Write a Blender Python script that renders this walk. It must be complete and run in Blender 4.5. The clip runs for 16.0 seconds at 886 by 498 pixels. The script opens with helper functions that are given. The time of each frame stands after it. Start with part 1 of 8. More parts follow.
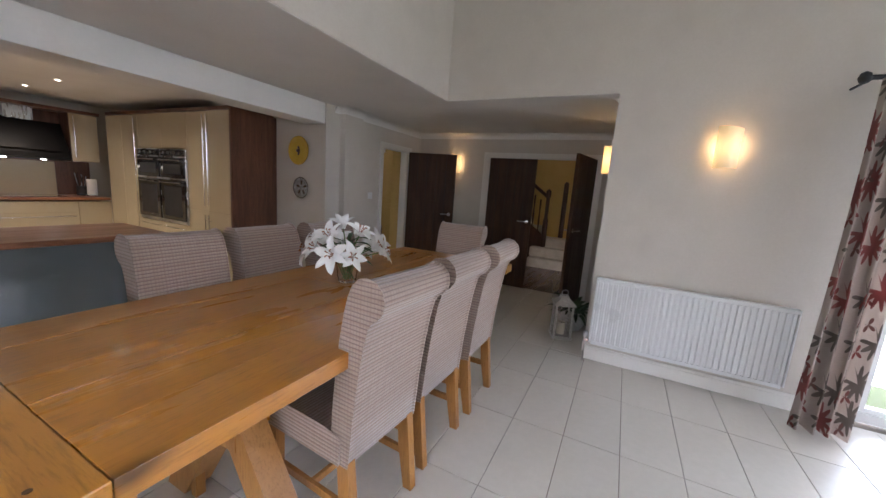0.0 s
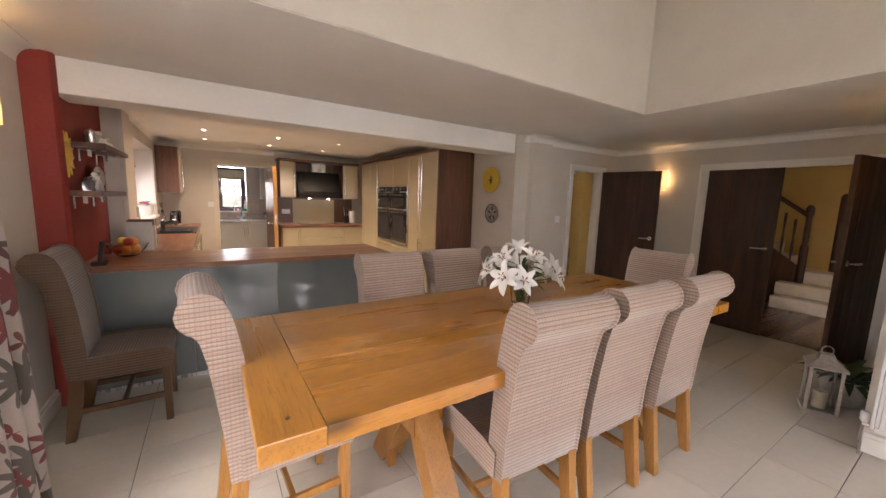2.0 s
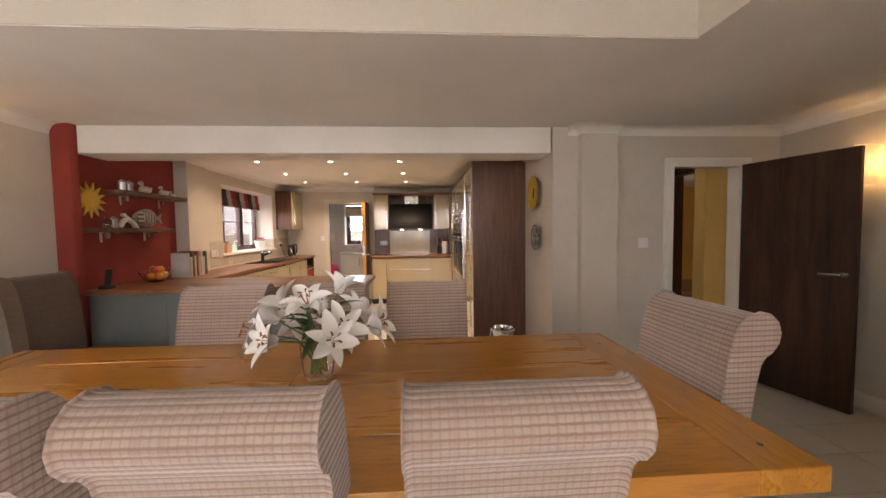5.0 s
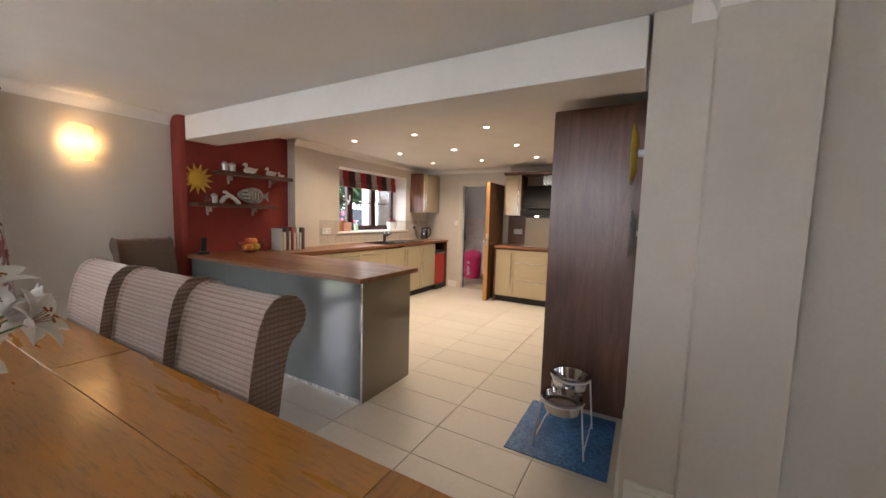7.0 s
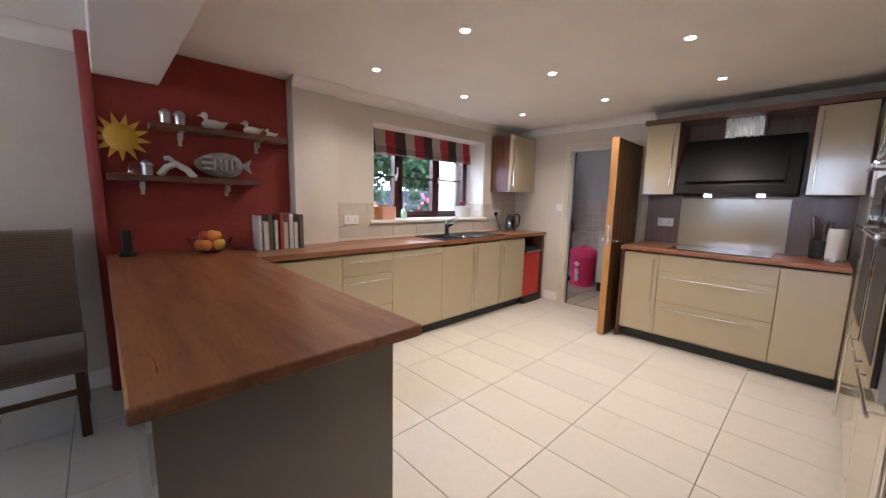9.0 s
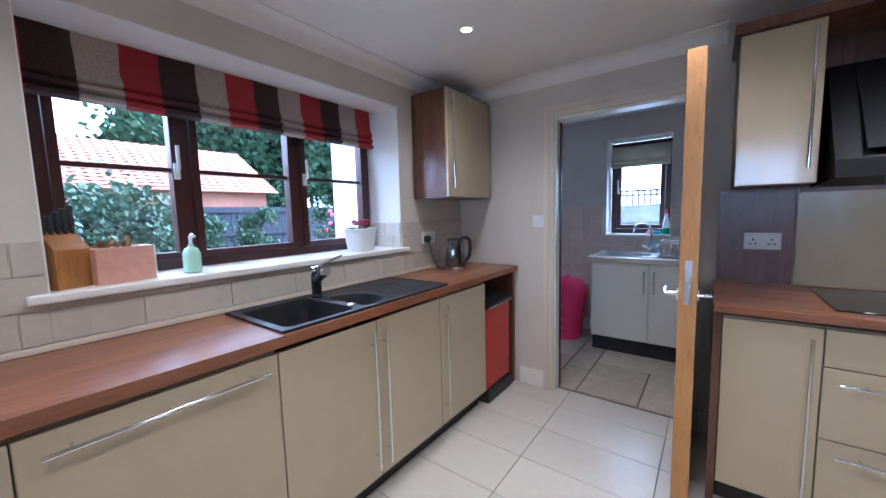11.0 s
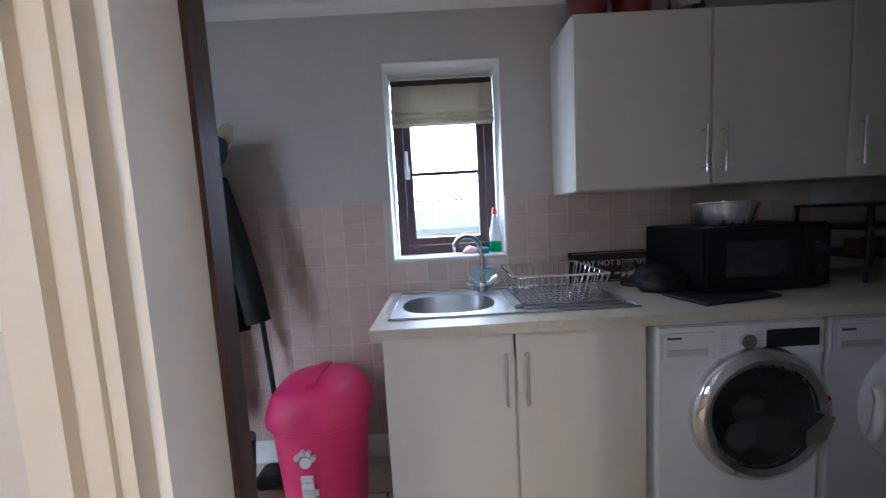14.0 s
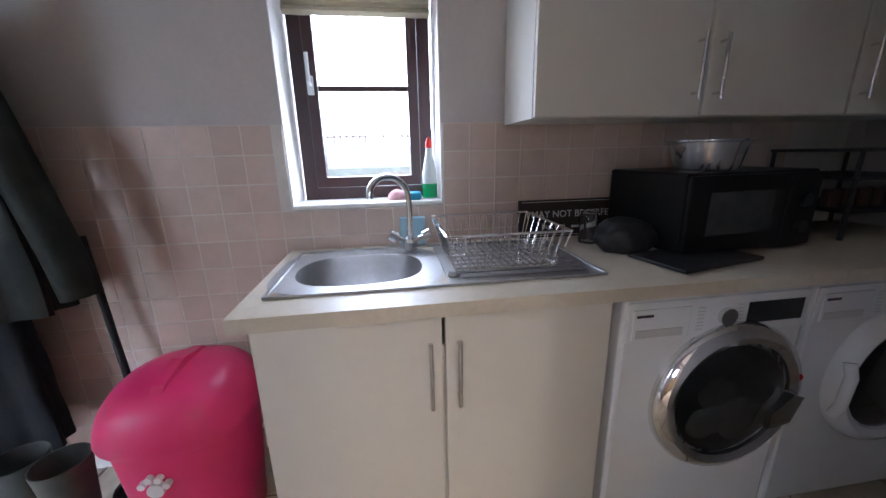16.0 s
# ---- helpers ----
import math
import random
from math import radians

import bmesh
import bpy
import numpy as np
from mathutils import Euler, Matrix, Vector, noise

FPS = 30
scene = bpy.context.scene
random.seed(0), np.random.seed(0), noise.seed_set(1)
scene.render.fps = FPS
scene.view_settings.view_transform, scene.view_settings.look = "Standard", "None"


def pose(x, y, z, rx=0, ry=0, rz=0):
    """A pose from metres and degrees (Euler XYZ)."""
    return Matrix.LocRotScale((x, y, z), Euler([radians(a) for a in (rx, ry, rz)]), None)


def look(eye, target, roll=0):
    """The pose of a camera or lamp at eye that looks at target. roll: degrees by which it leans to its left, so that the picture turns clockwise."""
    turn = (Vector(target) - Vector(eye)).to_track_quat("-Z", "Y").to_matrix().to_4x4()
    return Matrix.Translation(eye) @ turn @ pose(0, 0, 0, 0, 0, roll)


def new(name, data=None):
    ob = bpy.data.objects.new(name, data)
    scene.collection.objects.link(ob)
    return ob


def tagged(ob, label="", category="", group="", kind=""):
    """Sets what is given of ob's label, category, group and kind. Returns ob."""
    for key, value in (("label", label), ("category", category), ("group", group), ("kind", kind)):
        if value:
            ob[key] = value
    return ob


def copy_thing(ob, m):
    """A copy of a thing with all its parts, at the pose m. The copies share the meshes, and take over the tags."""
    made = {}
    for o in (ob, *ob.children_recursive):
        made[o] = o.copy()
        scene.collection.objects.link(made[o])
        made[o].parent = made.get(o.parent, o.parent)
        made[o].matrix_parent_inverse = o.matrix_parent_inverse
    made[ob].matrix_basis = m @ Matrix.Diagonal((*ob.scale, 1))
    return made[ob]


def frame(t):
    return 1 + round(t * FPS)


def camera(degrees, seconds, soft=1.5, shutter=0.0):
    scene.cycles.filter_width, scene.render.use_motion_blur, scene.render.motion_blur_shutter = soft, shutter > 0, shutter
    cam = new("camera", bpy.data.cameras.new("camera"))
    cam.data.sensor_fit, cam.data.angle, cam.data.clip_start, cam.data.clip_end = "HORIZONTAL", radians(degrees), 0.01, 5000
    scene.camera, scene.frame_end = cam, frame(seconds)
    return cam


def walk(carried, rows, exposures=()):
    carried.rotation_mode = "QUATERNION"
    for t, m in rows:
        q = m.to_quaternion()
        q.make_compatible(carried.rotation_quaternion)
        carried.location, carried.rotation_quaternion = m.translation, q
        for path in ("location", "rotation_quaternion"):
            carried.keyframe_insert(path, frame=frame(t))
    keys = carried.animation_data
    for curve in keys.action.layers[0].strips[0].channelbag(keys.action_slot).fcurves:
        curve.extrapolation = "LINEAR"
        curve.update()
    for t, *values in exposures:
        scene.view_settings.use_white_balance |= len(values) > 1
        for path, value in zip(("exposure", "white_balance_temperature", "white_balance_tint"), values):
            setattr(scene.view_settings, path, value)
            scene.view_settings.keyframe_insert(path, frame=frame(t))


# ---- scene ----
cam = camera(102.0, 16.0)
PATH = [
    (0, (0.447, 1.048, 1.389), (-0.427, 2.816, 1.056), 4.2),
    (0.5, (0.463, 1.026, 1.391), (-0.677, 2.627, 1.024), 3.5),
    (1, (0.483, 1.041, 1.399), (-0.846, 2.491, 1.037), 2.9),
    (1.5, (0.516, 1.04, 1.406), (-0.988, 2.314, 1.067), 2.9),
    (2, (0.578, 1.073, 1.421), (-1.086, 2.151, 1.153), 1.8),
    (2.5, (0.553, 1.193, 1.406), (-1.236, 2.054, 1.17), 0.6),
    (3, (0.519, 1.437, 1.398), (-1.333, 2.154, 1.162), 0.2),
    (3.5, (0.557, 1.777, 1.387), (-1.366, 2.302, 1.23), -0.5),
    (4, (0.555, 2.172, 1.373), (-1.406, 2.552, 1.259), -1.7),
    (6.5, (-0.414, 4.06, 1.334), (-2.317, 3.465, 1.174), 1.9),
    (7, (-0.831, 4.195, 1.336), (-2.567, 3.219, 1.158), 1.6),
    (7.5, (-1.285, 4.163, 1.292), (-2.815, 2.897, 1.053), 2.4),
    (8, (-1.746, 3.949, 1.28), (-3.214, 2.618, 1.009), 1.0),
    (8.5, (-2.198, 3.688, 1.298), (-3.551, 2.241, 1.02), 1.4),
    (11, (-4.406, 2.069, 1.304), (-5.998, 0.874, 1.107), -1.5),
    (11.5, (-4.876, 1.81, 1.28), (-6.544, 0.722, 1.098), -2.1),
    (12, (-5.301, 1.567, 1.262), (-7.109, 0.744, 1.028), -2.1),
    (12.5, (-5.697, 1.426, 1.247), (-7.641, 1.018, 1.018), -4.5),
    (13, (-6.071, 1.372, 1.238), (-8.062, 1.277, 1.082), -4.1),
    (13.5, (-6.367, 1.345, 1.234), (-8.351, 1.506, 1.043), -4.2),
    (14, (-6.609, 1.426, 1.255), (-8.6, 1.436, 1.069), -3.1),
    (14.5, (-6.761, 1.488, 1.244), (-8.74, 1.395, 0.975), -3.2),
    (15, (-6.855, 1.515, 1.221), (-8.816, 1.634, 0.846), -2.0),
    (15.5, (-6.94, 1.511, 1.221), (-8.856, 1.888, 0.79), -1.2),
    (16, (-7.007, 1.551, 1.227), (-8.92, 1.824, 0.71), -1.3),
]
walk(cam, [(t, look(eye, target, roll)) for t, eye, target, roll in PATH],
     exposures=((0, -0.3, 5700, 15), (0.5, -0.05, 6000, 15), (1, -0.1, 6200, 16), (2.5, 0.25, 7200, 22), (4, 0.15, 7400, 22), (6.5, 0.4, 6300, 17), (7.5, 0.2, 6000, 14), (8.5, 0.2, 5600, 15), (11, -0.1, 4400, 12), (11.5, -0.45, 4500, 12), (12.5, 0.05, 5350, 12), (13, 0.4, 5200, 12), (13.5, 0.4, 4900, 12), (14.5, 0.5, 5000, 12), (16, 0.62, 5300, 15)))

# ---------- world, sun, large lights ----------
world = bpy.data.worlds.new("overcast_sky")
scene.world = world
world.use_nodes = True
wn = world.node_tree
bg = wn.nodes["Background"]
sky = wn.nodes.new("ShaderNodeTexSky")
sky.sky_type, sky.sun_disc = "NISHITA", False
sky.sun_elevation, sky.sun_rotation = radians(42), radians(150)
sky.air_density, sky.dust_density, sky.ozone_density = 1.0, 6.0, 0.6
cloud = wn.nodes.new("ShaderNodeMix")
cloud.data_type = "RGBA"
cloud.inputs[0].default_value = 0.8
cloud.inputs[7].default_value = (88.0, 91.5, 96.0, 1)
wn.links.new(sky.outputs[0], cloud.inputs[6])
wn.links.new(cloud.outputs[2], bg.inputs[0])
bg.inputs[1].default_value = 0.15


def lamp(name, kind, m, energy, color, **more):
    data = bpy.data.lights.new(name, kind)
    data.energy, data.color = energy, color
    for key, value in more.items():
        if key == "size":
            data.shape, data.size, data.size_y = "RECTANGLE", value[0], value[1]
        elif key == "radius":
            data.shadow_soft_size = value
        elif key == "angle":
            data.angle = radians(value)
        elif key == "cone":
            data.spot_size, data.spot_blend = radians(value), 0.9
    ob = new(name, data)
    ob.matrix_world = m
    return ob


lamp("sun", "SUN", look((0, 0, 10), (-2.2, 2.6, 6.0)), 1.2, (1.0, 0.96, 0.9), angle=14)
DAY = (0.93, 0.97, 1.0)
# daylight through the patio doors and the gable glazing of the dining room
lamp("daylight_south_door", "AREA", look((-0.05, -0.12, 1.1), (-0.05, 3.0, 0.6)), 3, DAY, size=(1.6, 2.0))
lamp("daylight_north_door", "AREA", look((2.75, 4.55, 1.1), (2.2, 1.5, 0.3)), 55, DAY, size=(1.5, 2.0))
lamp("daylight_east_glazing", "AREA", look((3.95, 2.25, 1.2), (0.0, 2.25, 0.5)), 8, DAY, size=(3.0, 2.0))

# daylight through the glazed side door of the utility room
lamp("daylight_utility_door", "AREA", look((-6.80, -0.55, 1.1), (-8.4, 0.5, 0.9)), 1, DAY, size=(0.7, 1.7))

lamp("daylight_utility_window", "AREA", look((-8.54, 1.47, 1.38), (-7.0, 1.6, 1.0)), 3, DAY, size=(0.42, 0.6))

# ---------- materials ----------


def shader(name):
    m = bpy.data.materials.new(name)
    m.use_nodes = True
    return m, m.node_tree.nodes, m.node_tree.links, m.node_tree.nodes["Principled BSDF"]


def add_node(nodes, kind, **values):
    n = nodes.new(kind)
    for key, value in values.items():
        n.inputs[key].default_value = value
    return n


def mixed(nodes, links, factor, a, b, kind="MIX"):
    n = nodes.new("ShaderNodeMix")
    n.data_type, n.blend_type = "RGBA", kind
    for socket, value in ((n.inputs[0], factor), (n.inputs[6], a), (n.inputs[7], b)):
        if hasattr(value, "is_linked"):
            links.new(value, socket)
        elif isinstance(value, (int, float)):
            socket.default_value = value
        else:
            socket.default_value = (*value, 1)
    return n.outputs[2]


def scaled(nodes, links, stretch, source="Object"):
    tc = nodes.new("ShaderNodeTexCoord")
    mp = nodes.new("ShaderNodeMapping")
    mp.inputs["Scale"].default_value = stretch
    links.new(tc.outputs[source], mp.inputs[0])
    return mp.outputs[0]


def ramp(nodes, links, value, lo, hi):
    n = nodes.new("ShaderNodeMapRange")
    n.inputs[1].default_value, n.inputs[2].default_value = lo, hi
    links.new(value, n.inputs[0])
    return n.outputs[0]


def surface(name, a, b, scale=20.0, rough=0.6, bump=0.05, metal=0.0, stretch=(1, 1, 1), wear=0.15, each=0.0, coat=0.0, spread=0.1):
    """A two-scale mottled surface: grain between a and b, with broad stains, and a change from piece to piece."""
    m, nodes, links, bsdf = shader(name)
    co = scaled(nodes, links, stretch)
    if each:
        info = nodes.new("ShaderNodeObjectInfo")
        shift = nodes.new("ShaderNodeVectorMath")
        shift.operation = "SCALE"
        shift.inputs[0].default_value = (31.0, 17.0, 23.0)
        links.new(info.outputs["Random"], shift.inputs["Scale"])
        plus = nodes.new("ShaderNodeVectorMath")
        links.new(co, plus.inputs[0])
        links.new(shift.outputs[0], plus.inputs[1])
        co = plus.outputs[0]
    fine = add_node(nodes, "ShaderNodeTexNoise", Scale=scale, Detail=6.0, Roughness=0.6)
    broad = add_node(nodes, "ShaderNodeTexNoise", Scale=max(0.6, scale * 0.06), Detail=3.0)
    links.new(co, fine.inputs["Vector"])
    links.new(co, broad.inputs["Vector"])
    color = mixed(nodes, links, ramp(nodes, links, fine.outputs[0], 0.3, 0.7), a, b)
    dark = tuple(v * (1 - wear) for v in a)
    color = mixed(nodes, links, ramp(nodes, links, broad.outputs[0], 0.45, 0.8), color, dark)
    if each:
        hsv = nodes.new("ShaderNodeHueSaturation")
        links.new(color, hsv.inputs["Color"])
        n = nodes.new("ShaderNodeMapRange")
        n.inputs[3].default_value, n.inputs[4].default_value = 1 - each, 1 + each
        links.new(info.outputs["Random"], n.inputs[0])
        links.new(n.outputs[0], hsv.inputs["Value"])
        color = hsv.outputs[0]
    links.new(color, bsdf.inputs["Base Color"])
    r = nodes.new("ShaderNodeMapRange")
    r.inputs[3].default_value, r.inputs[4].default_value = max(0.02, rough - spread), min(1, rough + spread)
    links.new(broad.outputs[0], r.inputs[0])
    links.new(r.outputs[0], bsdf.inputs["Roughness"])
    bsdf.inputs["Metallic"].default_value = metal
    bsdf.inputs["Coat Weight"].default_value = coat
    bsdf.inputs["Coat Roughness"].default_value = 0.08
    if bump:
        bp = add_node(nodes, "ShaderNodeBump", Strength=bump, Distance=0.01)
        links.new(fine.outputs[0], bp.inputs["Height"])
        links.new(bp.outputs[0], bsdf.inputs["Normal"])
    return m


def wood(name, light, dark, along="x", rough=0.35, ring=9.0, coat=0.0, knots=0.0, each=0.0, fine=1.0):
    """Timber with long grain along one axis, fine pores and, if wanted, knots."""
    m, nodes, links, bsdf = shader(name)
    k = {"x": (0.10, 1, 1), "y": (1, 0.10, 1), "z": (1, 1, 0.10)}[along]
    co = scaled(nodes, links, k)
    if each:
        info = nodes.new("ShaderNodeObjectInfo")
        shift = nodes.new("ShaderNodeVectorMath")
        shift.operation = "SCALE"
        shift.inputs[0].default_value = (3.1, 5.7, 4.3)
        links.new(info.outputs["Random"], shift.inputs["Scale"])
        plus = nodes.new("ShaderNodeVectorMath")
        links.new(co, plus.inputs[0])
        links.new(shift.outputs[0], plus.inputs[1])
        co = plus.outputs[0]
    big = add_node(nodes, "ShaderNodeTexNoise", Scale=ring, Detail=5.0, Roughness=0.6, Distortion=0.6)
    pores = add_node(nodes, "ShaderNodeTexNoise", Scale=ring * 14 * fine, Detail=3.0, Roughness=0.7)
    links.new(co, big.inputs["Vector"])
    links.new(co, pores.inputs["Vector"])
    color = mixed(nodes, links, ramp(nodes, links, big.outputs[0], 0.32, 0.68), light, dark)
    color = mixed(nodes, links, ramp(nodes, links, pores.outputs[0], 0.50, 0.85), color, tuple(v * 0.55 for v in dark))
    if knots:
        cells = add_node(nodes, "ShaderNodeTexVoronoi", Scale=knots)
        links.new(scaled(nodes, links, tuple(0.45 if c < 1 else 1 for c in k)), cells.inputs["Vector"])
        spot = ramp(nodes, links, cells.outputs["Distance"], 0.10, 0.03)
        color = mixed(nodes, links, spot, color, tuple(v * 0.3 for v in dark))
    if each:
        hsv = nodes.new("ShaderNodeHueSaturation")
        links.new(color, hsv.inputs["Color"])
        n = nodes.new("ShaderNodeMapRange")
        n.inputs[3].default_value, n.inputs[4].default_value = 1 - each, 1 + each
        links.new(info.outputs["Random"], n.inputs[0])
        links.new(n.outputs[0], hsv.inputs["Value"])
        color = hsv.outputs[0]
    links.new(color, bsdf.inputs["Base Color"])
    r = nodes.new("ShaderNodeMapRange")
    r.inputs[3].default_value, r.inputs[4].default_value = rough - 0.08, rough + 0.12
    links.new(big.outputs[0], r.inputs[0])
    links.new(r.outputs[0], bsdf.inputs["Roughness"])
    bsdf.inputs["Coat Weight"].default_value = coat
    bsdf.inputs["Coat Roughness"].default_value = 0.15
    bp = add_node(nodes, "ShaderNodeBump", Strength=0.12, Distance=0.004)
    links.new(pores.outputs[0], bp.inputs["Height"])
    links.new(bp.outputs[0], bsdf.inputs["Normal"])
    return m


def glow(name, color, strength, base=(0.8, 0.75, 0.6)):
    m, nodes, links, bsdf = shader(name)
    bsdf.inputs["Base Color"].default_value = (*base, 1)
    bsdf.inputs["Emission Color"].default_value = (*color, 1)
    bsdf.inputs["Emission Strength"].default_value = strength
    bsdf.inputs["Roughness"].default_value = 0.4
    return m


def clear(name, tint=(1, 1, 1), rough=0.0):
    m, nodes, links, bsdf = shader(name)
    bsdf.inputs["Base Color"].default_value = (*tint, 1)
    bsdf.inputs["Transmission Weight"].default_value = 1.0
    bsdf.inputs["Roughness"].default_value = rough
    bsdf.inputs["IOR"].default_value = 1.45
    return m


def weave(name, pale, mid, red, ridge=62.0):
    """Corded tweed: ridges across, thin coloured warp lines; laid by the mesh's own unwrapping, in metres."""
    m, nodes, links, bsdf = shader(name)
    tc = nodes.new("ShaderNodeTexCoord")
    sep = nodes.new("ShaderNodeSeparateXYZ")
    jit = add_node(nodes, "ShaderNodeTexNoise", Scale=90.0, Detail=3.0)
    links.new(tc.outputs["UV"], jit.inputs["Vector"])
    links.new(tc.outputs["UV"], sep.inputs[0])

    def stripes(axis, freq, lo, hi):
        mul = nodes.new("ShaderNodeMath")
        mul.operation = "MULTIPLY_ADD"
        links.new(sep.outputs[axis], mul.inputs[0])
        mul.inputs[1].default_value = freq * 2 * math.pi
        noise_part = nodes.new("ShaderNodeMath")
        noise_part.operation = "MULTIPLY"
        links.new(jit.outputs[0], noise_part.inputs[0])
        noise_part.inputs[1].default_value = 1.6
        links.new(noise_part.outputs[0], mul.inputs[2])
        s = nodes.new("ShaderNodeMath")
        s.operation = "SINE"
        links.new(mul.outputs[0], s.inputs[0])
        return s.outputs[0], ramp(nodes, links, s.outputs[0], lo, hi)

    raw, cords = stripes(1, ridge, -1.0, -0.2)
    _, thick = stripes(1, ridge / 3.0, 0.55, 0.95)
    _, warp = stripes(0, ridge * 1.1, 0.5, 1.0)
    _, accent = stripes(0, ridge / 2.6, 0.75, 0.98)
    color = mixed(nodes, links, cords, mid, pale)
    color = mixed(nodes, links, mixed(nodes, links, 0.3, (0, 0, 0), thick), color, red)
    dim = mixed(nodes, links, 0.42, (0, 0, 0), warp)
    color = mixed(nodes, links, dim, color, mid)
    color = mixed(nodes, links, mixed(nodes, links, 0.22, (0, 0, 0), accent), color, red)
    blot = add_node(nodes, "ShaderNodeTexNoise", Scale=5.0, Detail=3.0)
    links.new(tc.outputs["UV"], blot.inputs["Vector"])
    color = mixed(nodes, links, ramp(nodes, links, blot.outputs[0], 0.4, 1.1), color, tuple(v * 0.7 for v in pale))
    links.new(color, bsdf.inputs["Base Color"])
    bsdf.inputs["Roughness"].default_value = 0.95
    bsdf.inputs["Sheen Weight"].default_value = 0.3
    bp = add_node(nodes, "ShaderNodeBump", Strength=0.35, Distance=0.003)
    links.new(raw, bp.inputs["Height"])
    links.new(bp.outputs[0], bsdf.inputs["Normal"])
    return m


PAINT = surface("warm_grey_wall_paint", (0.60, 0.545, 0.475), (0.63, 0.575, 0.505), 60, 0.75, 0.04, wear=0.04)
WHITE = surface("white_ceiling_paint", (0.80, 0.77, 0.73), (0.83, 0.80, 0.76), 40, 0.8, 0.03, wear=0.04)
GLOSS = surface("white_gloss_paint", (0.78, 0.75, 0.70), (0.81, 0.78, 0.73), 30, 0.35, 0.02, wear=0.05)
RED = surface("brick_red_wall_paint", (0.235, 0.026, 0.018), (0.27, 0.034, 0.023), 50, 0.7, 0.05, wear=0.1)
YELLOW = surface("ochre_wall_paint", (0.60, 0.38, 0.11), (0.64, 0.42, 0.14), 40, 0.75, 0.03, wear=0.06)
UPAINT = surface("utility_mauve_grey_paint", (0.50, 0.455, 0.43), (0.54, 0.49, 0.46), 50, 0.75, 0.03, wear=0.05)
TILE = surface("cream_porcelain_tile", (0.57, 0.53, 0.465), (0.61, 0.565, 0.50), 26, 0.30, 0.0, wear=0.0, each=0.04, spread=0.03)
GROUT = surface("dark_grout", (0.16, 0.13, 0.10), (0.21, 0.17, 0.135), 80, 0.95, 0.2)
STONE = surface("beige_flagstone_tile", (0.48, 0.42, 0.33), (0.60, 0.54, 0.44), 14, 0.45, 0.12, wear=0.2, each=0.08)
WTILE = surface("grey_beige_wall_tile", (0.50, 0.455, 0.39), (0.56, 0.51, 0.44), 24, 0.25, 0.03, wear=0.08, each=0.06)
UTILE = surface("pinkish_beige_wall_tile", (0.55, 0.42, 0.345), (0.62, 0.485, 0.405), 14, 0.35, 0.03, wear=0.08, each=0.05)
PALEGROUT = surface("pale_grout", (0.62, 0.57, 0.50), (0.68, 0.63, 0.56), 90, 0.95, 0.2)
OAK = wood("honey_oak", (0.51, 0.215, 0.027), (0.375, 0.145, 0.015), "y", 0.27, 7, 0.5, knots=2.2, each=0.07)
OAKX = wood("honey_oak_crosswise", (0.51, 0.225, 0.033), (0.38, 0.155, 0.019), "x", 0.27, 7, 0.5, knots=2.0)
OAKZ = wood("honey_oak_upright", (0.42, 0.20, 0.05), (0.31, 0.135, 0.03), "z", 0.38, 9, 0.1)
WALNUT = wood("walnut_veneer_upright", (0.175, 0.075, 0.042), (0.085, 0.034, 0.020), "z", 0.33, 16, 0.15, fine=0.7)
WALX = wood("walnut_worktop_lengthwise", (0.30, 0.125, 0.055), (0.17, 0.064, 0.028), "x", 0.30, 14, 0.15, fine=0.7)
WALY = wood("walnut_worktop_across", (0.30, 0.125, 0.055), (0.17, 0.064, 0.028), "y", 0.30, 14, 0.15, fine=0.7)
DARKDOOR = wood("dark_stained_door", (0.085, 0.042, 0.026), (0.042, 0.019, 0.012), "z", 0.5, 14, 0.0)
DARKDOOR.node_tree.nodes["Principled BSDF"].inputs["Specular IOR Level"].default_value = 0.3
PLANK = wood("oiled_pine_plank", (0.125, 0.054, 0.014), (0.07, 0.028, 0.007), "z", 0.38, 12, 0.1, each=0.12)
EDGE = wood("pale_door_edge", (0.55, 0.30, 0.10), (0.46, 0.23, 0.07), "z", 0.45, 12)
CREAM = surface("cream_gloss_lacquer", (0.445, 0.37, 0.24), (0.46, 0.385, 0.255), 8, 0.16, 0.0, wear=0.03, coat=0.6, spread=0.03)
UWHITE = surface("off_white_matt_laminate", (0.66, 0.625, 0.555), (0.68, 0.645, 0.575), 20, 0.45, 0.01, wear=0.04)
SLATE = surface("grey_gloss_acrylic", (0.155, 0.175, 0.175), (0.165, 0.185, 0.185), 6, 0.10, 0.0, wear=0.03, coat=0.8, spread=0.02)
STEEL = surface("brushed_stainless_steel", (0.55, 0.55, 0.55), (0.62, 0.62, 0.62), 90, 0.28, 0.006, 1.0, (1, 8, 1))
SINKSTEEL = surface("satin_sink_steel", (0.40, 0.40, 0.40), (0.47, 0.47, 0.47), 60, 0.42, 0.004, 1.0)
CHROME = surface("polished_chrome", (0.72, 0.72, 0.73), (0.78, 0.78, 0.79), 10, 0.09, 0.0, 1.0, spread=0.03)
BLACK = surface("black_gloss_glass", (0.010, 0.010, 0.012), (0.014, 0.014, 0.016), 8, 0.08, 0.0, coat=0.5, spread=0.02)
BLACKM = surface("black_matt_plastic", (0.016, 0.016, 0.018), (0.026, 0.026, 0.028), 60, 0.5, 0.04)
GRANITE = surface("black_granite_composite", (0.012, 0.012, 0.014), (0.030, 0.030, 0.033), 240, 0.42, 0.06)
GRANITE.node_tree.nodes["Principled BSDF"].inputs["Specular IOR Level"].default_value = 0.25
